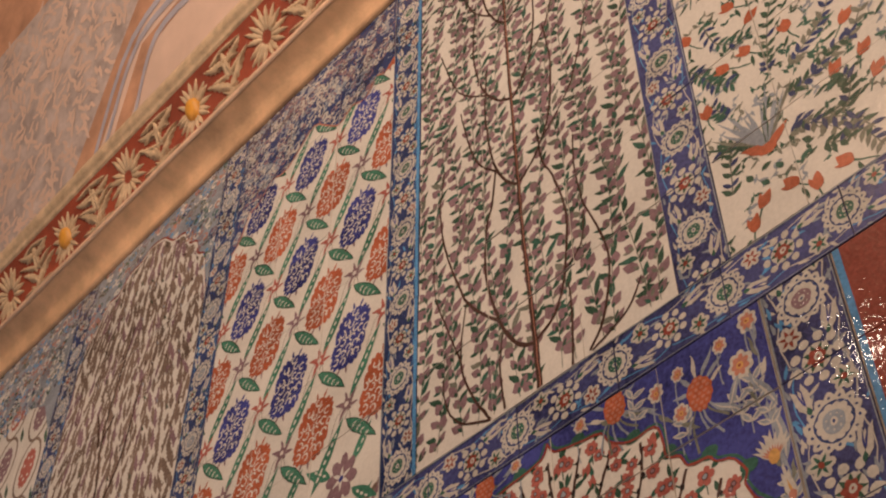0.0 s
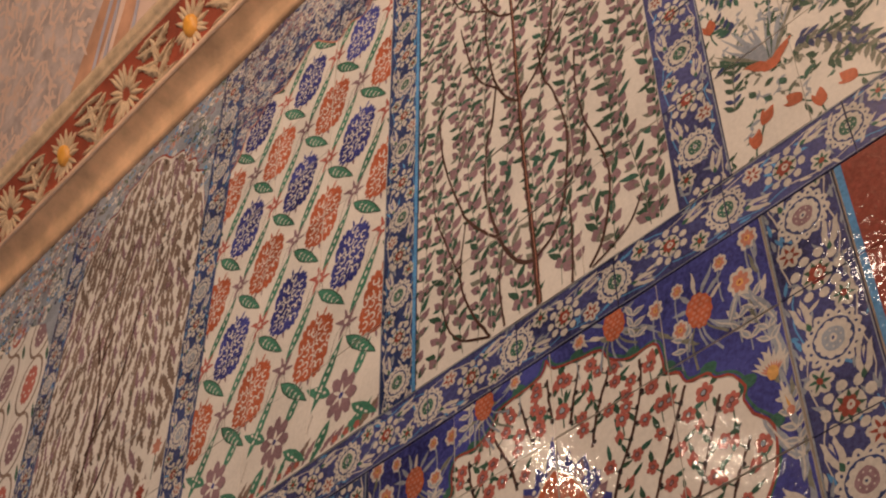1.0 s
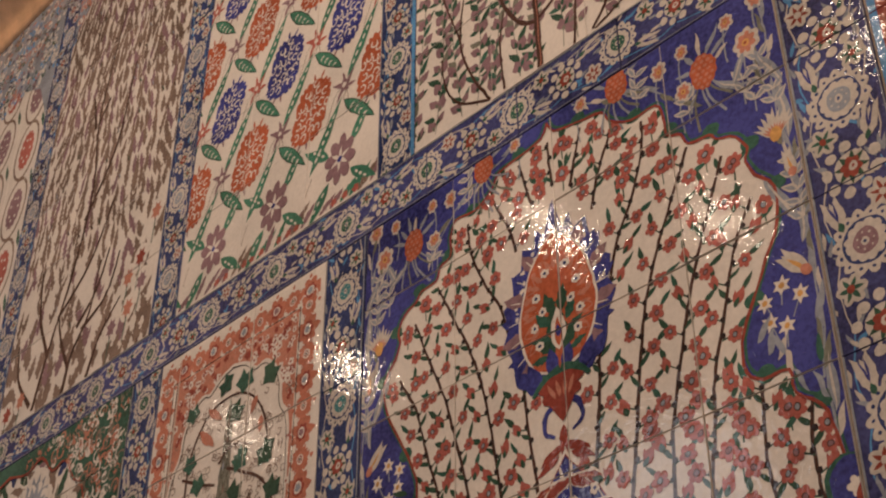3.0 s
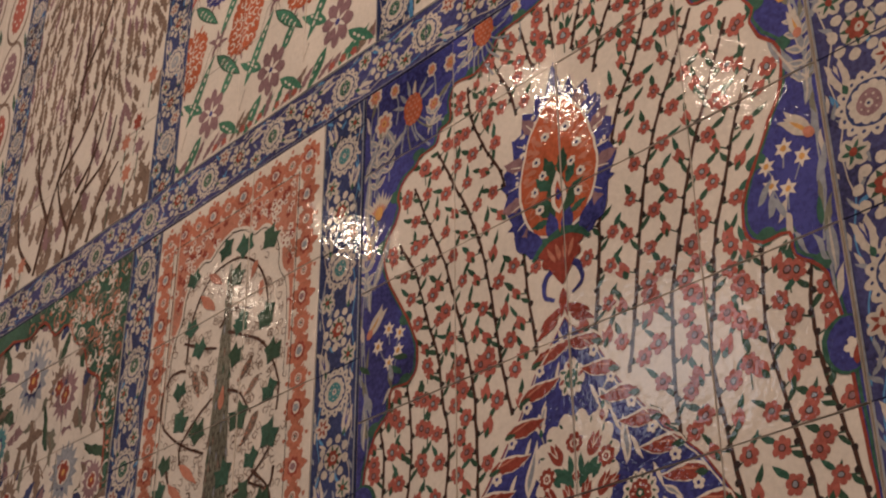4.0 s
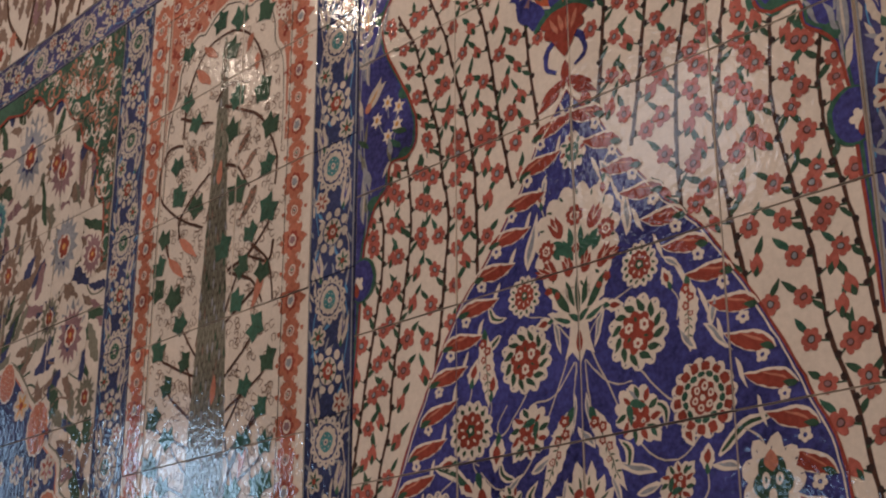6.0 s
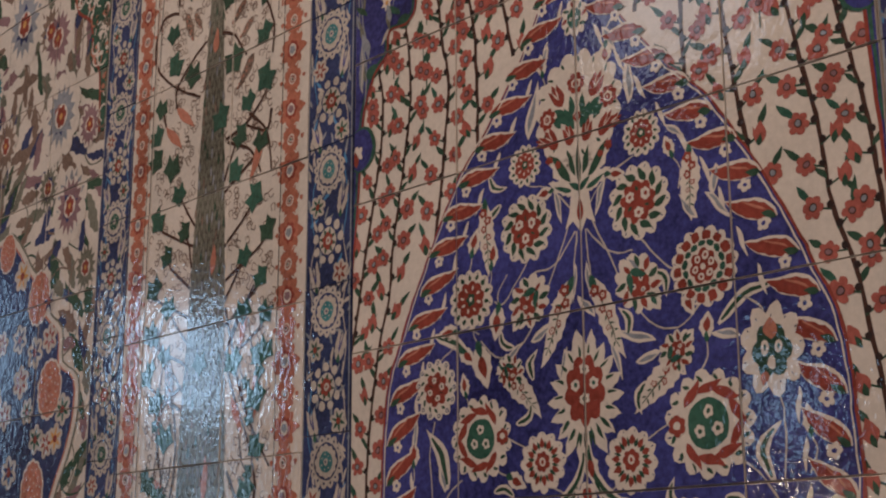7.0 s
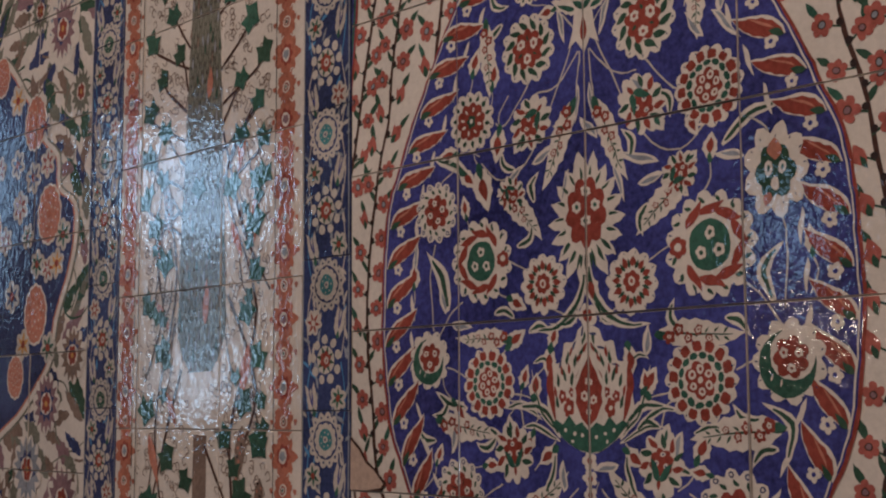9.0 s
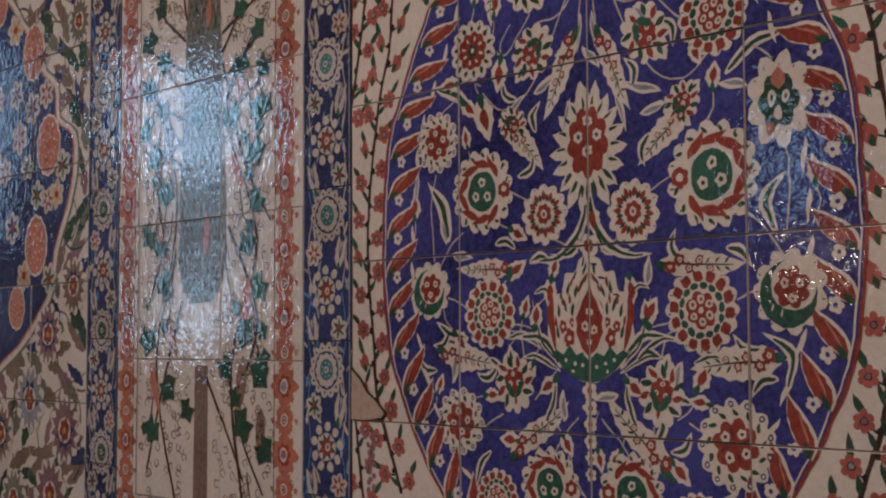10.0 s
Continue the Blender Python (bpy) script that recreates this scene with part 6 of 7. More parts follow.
# ---- floral medallion panel further along the wall ----
FLORAL = Panel("medallion_panel", "glazed panel of arabesque blooms round a blue lobed medallion", "tile panel",
               steps(-2.5, -1.362, 0.25, -2.362), ROWS_LOW, "white", glazes=COARSE)
XC = -1.95
med_half = curve([(0.0, 2.42), (0.05, 2.37), (0.10, 2.34), (0.16, 2.345), (0.22, 2.30), (0.27, 2.25), (0.33, 2.20), (0.36, 2.14), (0.43, 2.09), (0.44, 2.02), (0.51, 1.98), (0.515, 1.90),
                  (0.49, 1.83), (0.44, 1.74), (0.42, 1.66), (0.36, 1.60), (0.28, 1.54), (0.18, 1.49), (0.10, 1.42), (0.0, 1.36)], 3)
med = [(XC + x, z) for x, z in med_half] + [(XC - x, z) for x, z in med_half[::-1][1:-1]]
for k, (w, c) in enumerate(((1.055, "olive"), (1.04, "white"), (1.012, "coral"), (1.0, "navy"))):
    FLORAL.add(3 + k, c, [(XC + (x - XC) * w, 1.89 + (z - 1.89) * w) for x, z in med])
for sgn in (-1, 1):
    for x, z, r in ((0.331, 2.185, 0.072), (0.409, 1.971, 0.075), (0.356, 1.754, 0.075), (0.156, 2.32, 0.055), (0.27, 1.62, 0.055), (0.12, 1.95, 0.08)):
        FLORAL.add(8, "white", scallop(XC + sgn * x, z, r * 0.74, 14, 0.06, 1.25))
        FLORAL.add(9, "coral", scallop(XC + sgn * x, z, r * 0.67, 14, 0.06, 1.27))
        FLORAL.add(10, "white", *[ell(XC + sgn * x + r * q * math.cos(2.4 * j), z + r * 1.22 * q * math.sin(2.4 * j), r * 0.035, n=5) for j, q in ((j, 0.58 * math.sqrt((j + 0.5) / 26)) for j in range(26))])
        FLORAL.add(10, "terracotta", *[ell(XC + sgn * x + r * 0.42 * math.cos(a), z + r * 0.5 * math.sin(a), r * 0.10, n=7) for a in (TAU * k / 7 for k in range(7))], ell(XC + sgn * x, z, r * 0.12, n=8))
    for x, z in ((0.25, 2.10), (0.36, 1.865), (0.31, 1.93), (0.45, 1.86), (0.395, 2.085), (0.30, 1.69), (0.42, 1.68), (0.16, 2.10), (0.475, 1.92), (0.24, 1.80), (0.15, 1.70), (0.24, 2.25), (0.33, 2.06), (0.41, 1.85), (0.27, 2.0), (0.20, 1.93), (0.38, 2.17)):
        small_blossom(FLORAL, XC + sgn * x, z, jit(0.036, 0.2), 8, rng.choice(("red", "green", "gold", "navy")))


def bloom(P, x, z, r, turn, L, dark="purple"):
    """A thistle-like bloom with jagged dark petals round a red heart."""
    P.motif("bloom")
    P.add(L, "white", scallop(x, z, r * 1.25, 11, 0.2, 1.1, turn))
    P.add(L + 1, dark, star(x, z, r * 1.1, 15, 0.70, 1.2, turn))
    P.add(L + 1, "navy" if dark != "navy" else "purple", star(x, z, r * 0.72, 9, 0.7, 1.15, turn))
    P.add(L + 2, "white", ell(x, z, r * 0.50, n=12))
    P.add(L + 3, "red", scallop(x, z, r * 0.40, 6, 0.25, 1.2, turn))
    P.add(L + 4, "gold", ell(x, z, r * 0.14, n=7))
    P.motif()


spots = []
for k in range(5200):      # winding leaves over the ground, following one another
    x, z = rng.uniform(-2.48, -1.375), rng.uniform(0.95, 3.09)
    if any((x - a) ** 2 + (z - b) ** 2 < 0.041 ** 2 for a, b in spots):
        continue
    spots.append((x, z))
    a = 3.2 * noise.noise(Vector((x * 3.2, z * 3.2, 1.7))) + 1.57
    ln = jit(0.105, 0.3)
    FLORAL.add(1, rng.choice(("dark_green", "olive", "purple", "dark_green", "umber", "umber", "navy")),
               leaf(x - 0.5 * ln * math.cos(a), z - 0.5 * ln * math.sin(a), ln, jit(0.034, 0.25), a, rng.uniform(-0.5, 0.5), 9, 0.15))
for k in range(130):
    x, z = rng.uniform(-2.48, -1.375), rng.uniform(0.95, 3.09)
    a = rng.uniform(0, TAU)
    pts = [(x + 0.05 * j * math.cos(a + 0.5 * j), z + 0.05 * j * math.sin(a + 0.5 * j)) for j in range(4)]
    FLORAL.add(1, rng.choice(("olive", "umber", "dark_green")), *stroke(curve(pts, 4), 0.006, 0.003))
for sgn in (-1, 1):
    for x, z, r, dark in ((0.37, 2.61, 0.055, "purple"), (0.16, 2.92, 0.075, "grey"), (0.30, 2.84, 0.05, "umber"), (0.45, 2.385, 0.06, "grey"), (0.34, 2.44, 0.04, "olive"), (0.52, 2.55, 0.04, "purple"),
                          (0.54, 2.22, 0.04, "olive"), (0.42, 1.56, 0.05, "purple"), (0.53, 1.66, 0.045, "umber"), (0.34, 1.42, 0.055, "grey"), (0.50, 1.36, 0.055, "purple"), (0.20, 1.34, 0.05, "umber"),
                          (0.10, 2.60, 0.05, "umber"), (0.44, 1.22, 0.06, "purple"), (0.0, 2.76, 0.05, "turquoise"), (0.27, 1.20, 0.05, "olive")):
        bloom(FLORAL, XC + sgn * x, z, r, rng.uniform(0, 1), 10, dark)
for x, z, r, dark in ((-1.793, 2.901, 0.070, "grey"), (-1.611, 2.810, 0.055, "purple"), (-1.567, 2.604, 0.060, "grey"), (-1.501, 2.376, 0.052, "purple")):      # the largest blooms, in clear white
    FLORAL.add(9, "white", scallop(x, z, r * 1.55, 9, 0.16, 1.2))
    bloom(FLORAL, x, z, r, rng.uniform(0, 1), 12, dark)
# green and coral cloud scrolls in the head
head_edge = curve([(0.0, 3.06), (0.10, 3.04), (0.17, 3.06), (0.24, 3.00), (0.30, 3.01), (0.36, 2.94), (0.40, 2.92), (0.44, 2.84), (0.50, 2.80), (0.52, 2.70), (0.555, 2.66), (0.565, 2.52)], 3)
for sgn in (-1, 1):
    side = [(XC + sgn * x, z) for x, z in head_edge]
    FLORAL.add(15, "green", [(XC, 3.11), *side, (XC + sgn * 0.60, 2.52), (XC + sgn * 0.60, 3.11)])
    FLORAL.add(16, "red", *stroke(side, 0.008))
    for k in range(900):
        x, z = rng.uniform(0.1, 0.585), rng.uniform(2.53, 3.10)
        if z > np.interp(x, [p[0] for p in head_edge], [p[1] for p in head_edge]) + 0.014:
            curl(FLORAL, XC + sgn * x, z, jit(0.020, 0.4), 17, rng.choice(("green", "coral", "white", "coral", "olive", "white", "dark_green", "umber")), 0.008)
panels.append(FLORAL)

# ---- red panel beyond the arch ----
REDP = Panel("red_panel", "red-ground glazed panel with white flower medallions", "tile panel", steps(0.612, 1.5, 0.25), ROWS_LOW, "red")
REDP.add(1, "sky", [(0.612, 0.9), (0.625, 0.9), (0.625, 3.11), (0.612, 3.11)])
for k in range(60):
    x, z = rng.uniform(0.66, 1.48), rng.uniform(2.0, 3.08)
    REDP.add(1, rng.choice(("white", "green", "white")), leaf(x, z, 0.05, 0.016, rng.uniform(0, TAU), 0.4, 7))
for x, z in ((0.78, 2.93), (1.05, 2.75), (0.80, 2.55), (1.2, 3.0)):
    flower(REDP, x, z, 0.075, "swirl", 3)
panels.append(REDP)

# ---- upper panels ----
# purple blossom tree
TREE = Panel("blossom_tree_panel", "white glazed panel with a tall brown tree of purple blossoms", "tile panel", [-0.362, -0.142, 0.098, 0.320], ROWS_HIGH, "white", joint=0.0004)
trunk = [(-0.015, 3.23), (-0.020, 3.387), (-0.027, 3.55), (-0.033, 3.691), (-0.037, 3.917), (-0.042, 4.3), (-0.046, 4.7), (-0.05, 5.1)]
TREE.add(6, "bark", *stroke(curve(trunk, 6), 0.014, 0.009))
TREE.add(7, "coral", *stroke([(x + 0.002, z) for x, z in curve(trunk, 6)], 0.0018))
for w, pts in ((0.0100, ((-0.020, 3.345), (-0.067, 3.377), (-0.111, 3.467), (-0.146, 3.624), (-0.138, 3.758), (-0.117, 3.834), (-0.10, 3.95))), (0.0075, ((-0.111, 3.467), (-0.199, 3.579), (-0.250, 3.721), (-0.277, 3.834), (-0.286, 3.96), (-0.27, 4.08))),
               (0.0085, ((-0.015, 3.350), (0.033, 3.380), (0.069, 3.460), (0.091, 3.623), (0.064, 3.770), (0.036, 3.850), (0.03, 3.96))), (0.0055, ((0.071, 3.475), (0.120, 3.516), (0.135, 3.60))), (0.0072, ((-0.147, 3.235), (-0.197, 3.326), (-0.228, 3.438), (-0.208, 3.585))),
               (0.0052, ((-0.228, 3.438), (-0.269, 3.563), (-0.305, 3.683), (-0.31, 3.80))), (0.0065, ((-0.147, 3.234), (-0.230, 3.274), (-0.271, 3.343), (-0.28, 3.42))), (0.0060, ((-0.108, 3.234), (-0.116, 3.347), (-0.105, 3.43))), (0.0060, ((0.070, 3.228), (0.080, 3.361), (0.078, 3.44))),
               (0.0070, ((0.113, 3.236), (0.154, 3.292), (0.183, 3.419), (0.166, 3.528), (0.138, 3.618), (0.125, 3.734), (0.13, 3.85))), (0.0055, ((0.120, 3.232), (0.206, 3.269), (0.25, 3.33)))):
    TREE.add(5, "bark", *stroke(curve(list(pts), 5), w, w * 0.55))
# the same forks again higher up
for z0, lean in ((3.83, 1), (4.14, -1), (4.46, 1), (4.78, -1)):
    for sgn in (-1, 1):
        q = 1.0 if sgn == lean else 0.72
        TREE.add(5, "bark", *stroke(curve([(-0.036, z0), (-0.036 + sgn * 0.055 * q, z0 + 0.05), (-0.036 + sgn * 0.105 * q, z0 + 0.16), (-0.036 + sgn * 0.125 * q, z0 + 0.34), (-0.036 + sgn * 0.11 * q, z0 + 0.50)], 5), 0.0085, 0.0045))
        TREE.add(5, "bark", *stroke(curve([(-0.036 + sgn * 0.08 * q, z0 + 0.09), (-0.036 + sgn * 0.18 * q, z0 + 0.20), (-0.036 + sgn * 0.245 * q, z0 + 0.42)], 5), 0.0065, 0.0040))


def sprays(P, x0, x1, z0, z1, dx, dz, petal, leaves=("dark_green", "olive", "dark_green", "dark_green", "green")):
    """Climbing twigs with pairs of drop-shaped blossoms and pointed leaves."""
    x = x0
    while x < x1:
        phase = rng.uniform(0, 6)
        P.add(1, "olive", *stroke([(x + 0.015 * math.sin(q * 9 + phase), q) for q in (z0 + (z1 - z0) * k / 40 for k in range(41))], 0.0022))
        z = z0 + rng.uniform(0, dz)
        flip = 1
        while z < z1:
            flip = -flip
            bx = x + 0.015 * math.sin(z * 9 + phase) + rng.uniform(-0.005, 0.005)
            up = math.pi / 2
            for q, ln, wd in ((flip, 0.037, 0.0245), (-flip, 0.030, 0.0185)):
                a = up - q * jit(0.62, 0.7)
                P.add(2, petal, leaf(bx + q * 0.003, z + (0 if q == flip else 0.012), jit(ln, 0.18), jit(wd, 0.15), a, 0, 6, 0.05))
                P.add(3, rng.choice(leaves), leaf(bx + q * 0.002, z - 0.004 + (0 if q == flip else 0.012), jit(0.017, 0.2), 0.009, a + q * 0.2, 0, 5))
            P.add(1, rng.choice(leaves), leaf(bx, z + 0.022, jit(0.045, 0.25), 0.0160, up - flip * jit(0.75, 0.5), 0.15, 7))
            P.add(1, rng.choice(leaves), leaf(bx, z + 0.010, jit(0.036, 0.25), 0.0125, up + flip * jit(0.95, 0.5), 0.15, 7))
            z += jit(dz, 0.15)
        x += dx


sprays(TREE, -0.345, 0.315, 3.24, 5.1, 0.0535, 0.048, "purple")
panels.append(TREE)

# pods and red and blue flower-heads
POD = Panel("pod_panel", "white glazed panel of red and blue flower heads with green pods", "tile panel", [-1.210, -0.965, -0.720, -0.477], ROWS_HIGH, "white", joint=0.0004)


def flower_head(P, x, z, colour, L):
    """An oblong head of many small florets, leaning to one side."""
    P.motif("flower_head")
    ln, wd, lean = 0.178, 0.130, -0.24
    c, s = math.cos(lean), math.sin(lean)

    def at(a, b):
        return x + a * c - b * s, z + a * s + b * c
    edge_ = []
    for k in range(54):
        a = TAU * k / 54
        q = 1 - 0.10 * (1 - abs(math.sin(9 * a)))
        ca, sa = math.cos(a), math.sin(a)
        edge_.append(at(wd * 0.5 * q * math.copysign(abs(ca) ** 0.58, ca), ln * 0.5 * q * math.copysign(abs(sa) ** 0.58, sa)))
    P.add(L, colour, edge_)
    for j in range(22):
        a = j * 2.4
        q = math.sqrt((j + 0.5) / 22) * 0.90
        px, pz = at(wd * 0.5 * q * math.cos(a), ln * 0.5 * q * math.sin(a))
        P.add(L + 1, "white", *stroke(curve([(px + 0.0100 * math.cos(a + w), pz + 0.0100 * math.sin(a + w)) for w in (0, 1.2, 2.4, 3.6, 4.6)], 2), 0.0042))
    for q in (-0.35, 0.35):
        px, pz = at(q * 0.03, ln * 0.47)
        P.add(L, colour, leaf(px, pz, 0.026, 0.008, math.pi / 2 + lean - q, 0, 5))
        px, pz = at(q * 0.03, -ln * 0.47)
        P.add(L, "purple", leaf(px, pz, 0.024, 0.008, -math.pi / 2 + lean + q, 0, 5))
    P.motif()


def pod(P, x, z, ln, turn, L):
    P.motif("pod")
    P.add(L, "leaf_green", leaf(x, z, ln, 0.029, turn, 0.04, 10))
    for k in range(6):
        u = 0.2 + 0.11 * k
        P.add(L + 1, "white", ell(x + u * ln * math.cos(turn + 0.04), z + u * ln * math.sin(turn + 0.04), 0.0075, 0.0040, 7, turn))
    P.motif()


def fan_leaf(P, x, z, ln, turn, L):
    P.motif("leaf")
    shape = leaf(x, z, ln, ln * 0.21, turn, 0.05, 11)
    P.add(L, "leaf_green", shape)
    P.add(L + 1, "dark_green", *stroke(shape + shape[:1], 0.0030))
    P.add(L + 1, "white", *[leaf(x + u * ln * math.cos(turn), z + u * ln * math.sin(turn), ln * 0.085, ln * 0.030, turn + q, 0, 4) for u in (0.25, 0.40, 0.55, 0.70) for q in (-0.8, 0.8)])
    P.motif()


PX, PZ = 0.235, 0.424
for i in range(-1, 5):
    for j in range(-1, 6):
        for mid in (0, 1):
            x = -0.604 - PX * i - (PX / 2 if mid else 0)
            z = 3.766 + PZ * (j - 1) + (PZ / 2 if mid else 0)
            if not -1.32 < x < -0.38:
                continue
            if z < 3.20:
                continue
            if z > 3.44:
                flower_head(POD, x, z, "orange" if mid else "blue", 3)
            else:            # the odd tiles at the foot: violet crosses between crossed leaves
                for a, ln in ((0.85, 0.10), (2.45, 0.11), (-0.75, 0.11), (-2.3, 0.11)):
                    POD.motif("leaf")
                    POD.add(3, "leaf_green", leaf(x + 0.050 * math.cos(a), z + 0.050 * math.sin(a), ln, 0.030, a, 0.08, 9))
                    POD.add(4, "white", *[ell(x + u * math.cos(a), z + u * math.sin(a), 0.007, 0.0034, 6, a) for u in (0.080, 0.100, 0.12)])
                POD.motif("flower_head")
                POD.add(5, "purple", scallop(x, z + 0.01, 0.054, 8, 0.34, 1.25, 0.2))
                POD.add(6, "white", *[leaf(x, z + 0.01, 0.034, 0.010, 0.4 + TAU * k / 6, 0, 5) for k in range(6)])
                POD.add(7, "blue", ell(x, z + 0.01, 0.008, n=7))
                POD.motif()
            pod(POD, x - 0.106, z + 0.020, 0.195, 0.98, 3)
            fan_leaf(POD, x + 0.004, z + 0.172, 0.152, -0.84, 3)
            bud = (x + 0.002, z + 0.216)
            tone = "rose" if mid else "purple"
            POD.add(5, tone, star(*bud, 0.026, 5, 0.50, 1.1, 0.4))
            POD.add(6, "white", scallop(*bud, 0.0075, 5, 0.2))
            for a, ln in ((0.55, 0.036), (-0.5, 0.034), (2.5, 0.036), (-2.3, 0.040), (1.5, 0.030)):
                POD.add(4, tone, leaf(bud[0] + 0.010 * math.cos(a), bud[1] + 0.010 * math.sin(a), ln, 0.010, a, 0.25, 6))
            POD.add(2, "umber", *stroke(curve([bud, (x - 0.030, z + 0.20), (x - 0.055, z + 0.13)], 4), 0.0018), *stroke(curve([bud, (x + 0.014, z + 0.19), (x + 0.02, z + 0.16)], 3), 0.0018),
                    *stroke(curve([(x - 0.098, z + 0.008), (x - 0.112, z - 0.02), (x - 0.117, z - 0.04)], 3), 0.0018))
# cut pieces of another pattern above the band
x = -1.20
while x < -0.49:
    z, a = 3.232, jit(0.85, 0.25)
    tone = rng.choice(("purple", "umber", "purple", "leaf_green"))
    POD.add(2, tone, leaf(x, z, jit(0.075, 0.25), jit(0.019, 0.2), a, rng.uniform(-0.15, 0.15), 9, 0.18))
    if rng.random() < 0.5:
        POD.add(3, "rose", scallop(x + 0.05, z + 0.012, 0.011, 5, 0.3))
    x += jit(0.034, 0.25)
# a lobed blue head
head = curve([(-0.477, 4.78), (-0.52, 4.74), (-0.56, 4.76), (-0.60, 4.70), (-0.66, 4.72), (-0.72, 4.69), (-0.78, 4.74), (-0.845, 4.80), (-0.92, 4.74), (-0.98, 4.70), (-1.04, 4.72), (-1.09, 4.66), (-1.14, 4.64), (-1.17, 4.56), (-1.21, 4.52)], 3)
POD.add(8, "navy", [*head, (-1.22, 5.12), (-0.47, 5.12)])
POD.add(9, "coral", *stroke(head, 0.006))
for k in range(950):
    x, z = rng.uniform(-1.2, -0.48), rng.uniform(4.53, 5.09)
    if z > np.interp(-x, [-p[0] for p in head], [p[1] for p in head]) + 0.012:
        curl(POD, x, z, jit(0.020, 0.4), 9, rng.choice(("grey", "pale", "purple", "grey", "pale", "pale", "purple", "navy")), 0.009)
panels.append(POD)

# grey-brown blossom tree under a lobed head
GREY = Panel("grey_tree_panel", "white glazed panel crowded with grey-brown blossoming branches", "tile panel", steps(-2.100, -1.328, 0.257), ROWS_HIGH, "white", joint=0.0004)
x = -2.75
while x < -0.95:
    phase, z = rng.uniform(0, 6), 3.20 + rng.uniform(0, 0.05)
    while z < 5.05:
        px = -1.74 + (x + 1.74) * (1 - 0.28 * (z - 3.23)) + 0.008 * math.sin(z * 8 + phase)
        a = math.pi / 2 + 0.22 * math.sin(z * 13 + phase * 2) + 0.28 * (x + 1.74)
        low = z < 3.62
        if -2.12 < px < -1.31 and not (low and rng.random() < 0.42):
            big = 1.0 if not low else 1.0 + 0.75 * min(1.0, (3.62 - z) / 0.3)
            a += (0.30 * math.sin(px * 37 + z * 21)) if low else 0.0
            c = "umber" if rng.random() < 0.8 else "purple"
            GREY.add(2, c, leaf(px, z, jit(0.088, 0.25), jit(0.0185, 0.2) * big, a, rng.uniform(-0.12, 0.12), 11, 0.24))
            for q in (-1, 1):
                GREY.add(2, c, leaf(px, z + 0.02, jit(0.020, 0.2) * big, 0.008 * big, a + q * jit(0.7, 0.2), 0, 4))
            if rng.random() < 0.12:
                GREY.add(3, rng.choice(("bark", "grey", "dark_green")), leaf(px + 0.01, z, 0.03, 0.006, a + 0.4, 0, 4))
        z += jit(0.074, 0.15)
    x += 0.0292
for pts in (((-1.90, 3.24), (-1.86, 3.42), (-1.80, 3.62), (-1.76, 3.9), (-1.80, 4.2), (-1.74, 4.6)), ((-1.87, 3.40), (-1.95, 3.55), (-1.99, 3.72)), ((-1.84, 3.5), (-1.70, 3.62), (-1.62, 3.80)),
            ((-1.81, 4.15), (-1.84, 4.24), (-1.86, 4.30)), ((-1.80, 4.16), (-1.75, 4.24)), ((-1.72, 3.42), (-1.64, 3.5), (-1.60, 3.62)), ((-1.92, 3.26), (-2.02, 3.38), (-2.05, 3.5)), ((-1.74, 3.23), (-1.72, 3.34), (-1.66, 3.44), (-1.64, 3.60)), ((-1.73, 3.30), (-1.80, 3.42), (-1.83, 3.5)), ((-1.69, 3.40), (-1.58, 3.46), (-1.54, 3.58)), ((-1.62, 3.23), (-1.58, 3.33), (-1.50, 3.42)), ((-1.78, 3.8), (-1.66, 4.0), (-1.62, 4.3))):
    GREY.add(5, "bark", *stroke(curve(pts, 5), 0.016, 0.006))
for x, z, c in ((-1.42, 3.50, "red"), (-1.45, 3.36, "coral"), (-1.40, 3.42, "purple"), (-1.52, 3.33, "purple"), (-1.47, 3.46, "coral"), (-1.98, 3.30, "coral"), (-2.05, 3.28, "red"), (-1.37, 3.62, "coral")):
    GREY.add(5, "white", ell(x, z, 0.035, 0.042, 12))
    GREY.add(6, c, star(x, z, 0.026, 7, 0.6, 1.2))
    GREY.add(6, "green", *stroke([(x, z - 0.025), (x - 0.006, z - 0.10)], 0.005, 0.003))
ghead = curve([(-1.325, 4.45), (-1.36, 4.58), (-1.375, 4.66), (-1.42, 4.70), (-1.44, 4.77), (-1.49, 4.80), (-1.53, 4.88), (-1.60, 4.90), (-1.66, 4.96), (-1.74, 4.985), (-1.80, 4.95), (-1.87, 4.94), (-1.92, 4.88),
               (-1.98, 4.88), (-2.02, 4.80), (-2.07, 4.74), (-2.105, 4.62)], 3)
GREY.add(8, "grey", [*ghead, (-2.11, 5.12), (-1.32, 5.12)])
GREY.add(9, "red", *stroke(ghead, 0.008))
GREY.add(9, "white", *stroke([(x + 0.0, z - 0.010) for x, z in ghead], 0.008))
for k in range(620):
    x, z = rng.uniform(-2.1, -1.33), rng.uniform(4.48, 5.09)
    if z > np.interp(-x, [-p[0] for p in ghead], [p[1] for p in ghead]) + 0.012:
        curl(GREY, x, z, jit(0.018, 0.4), 9, rng.choice(("green", "coral", "white", "purple", "olive", "white", "sky", "navy")), 0.009)
panels.append(GREY)

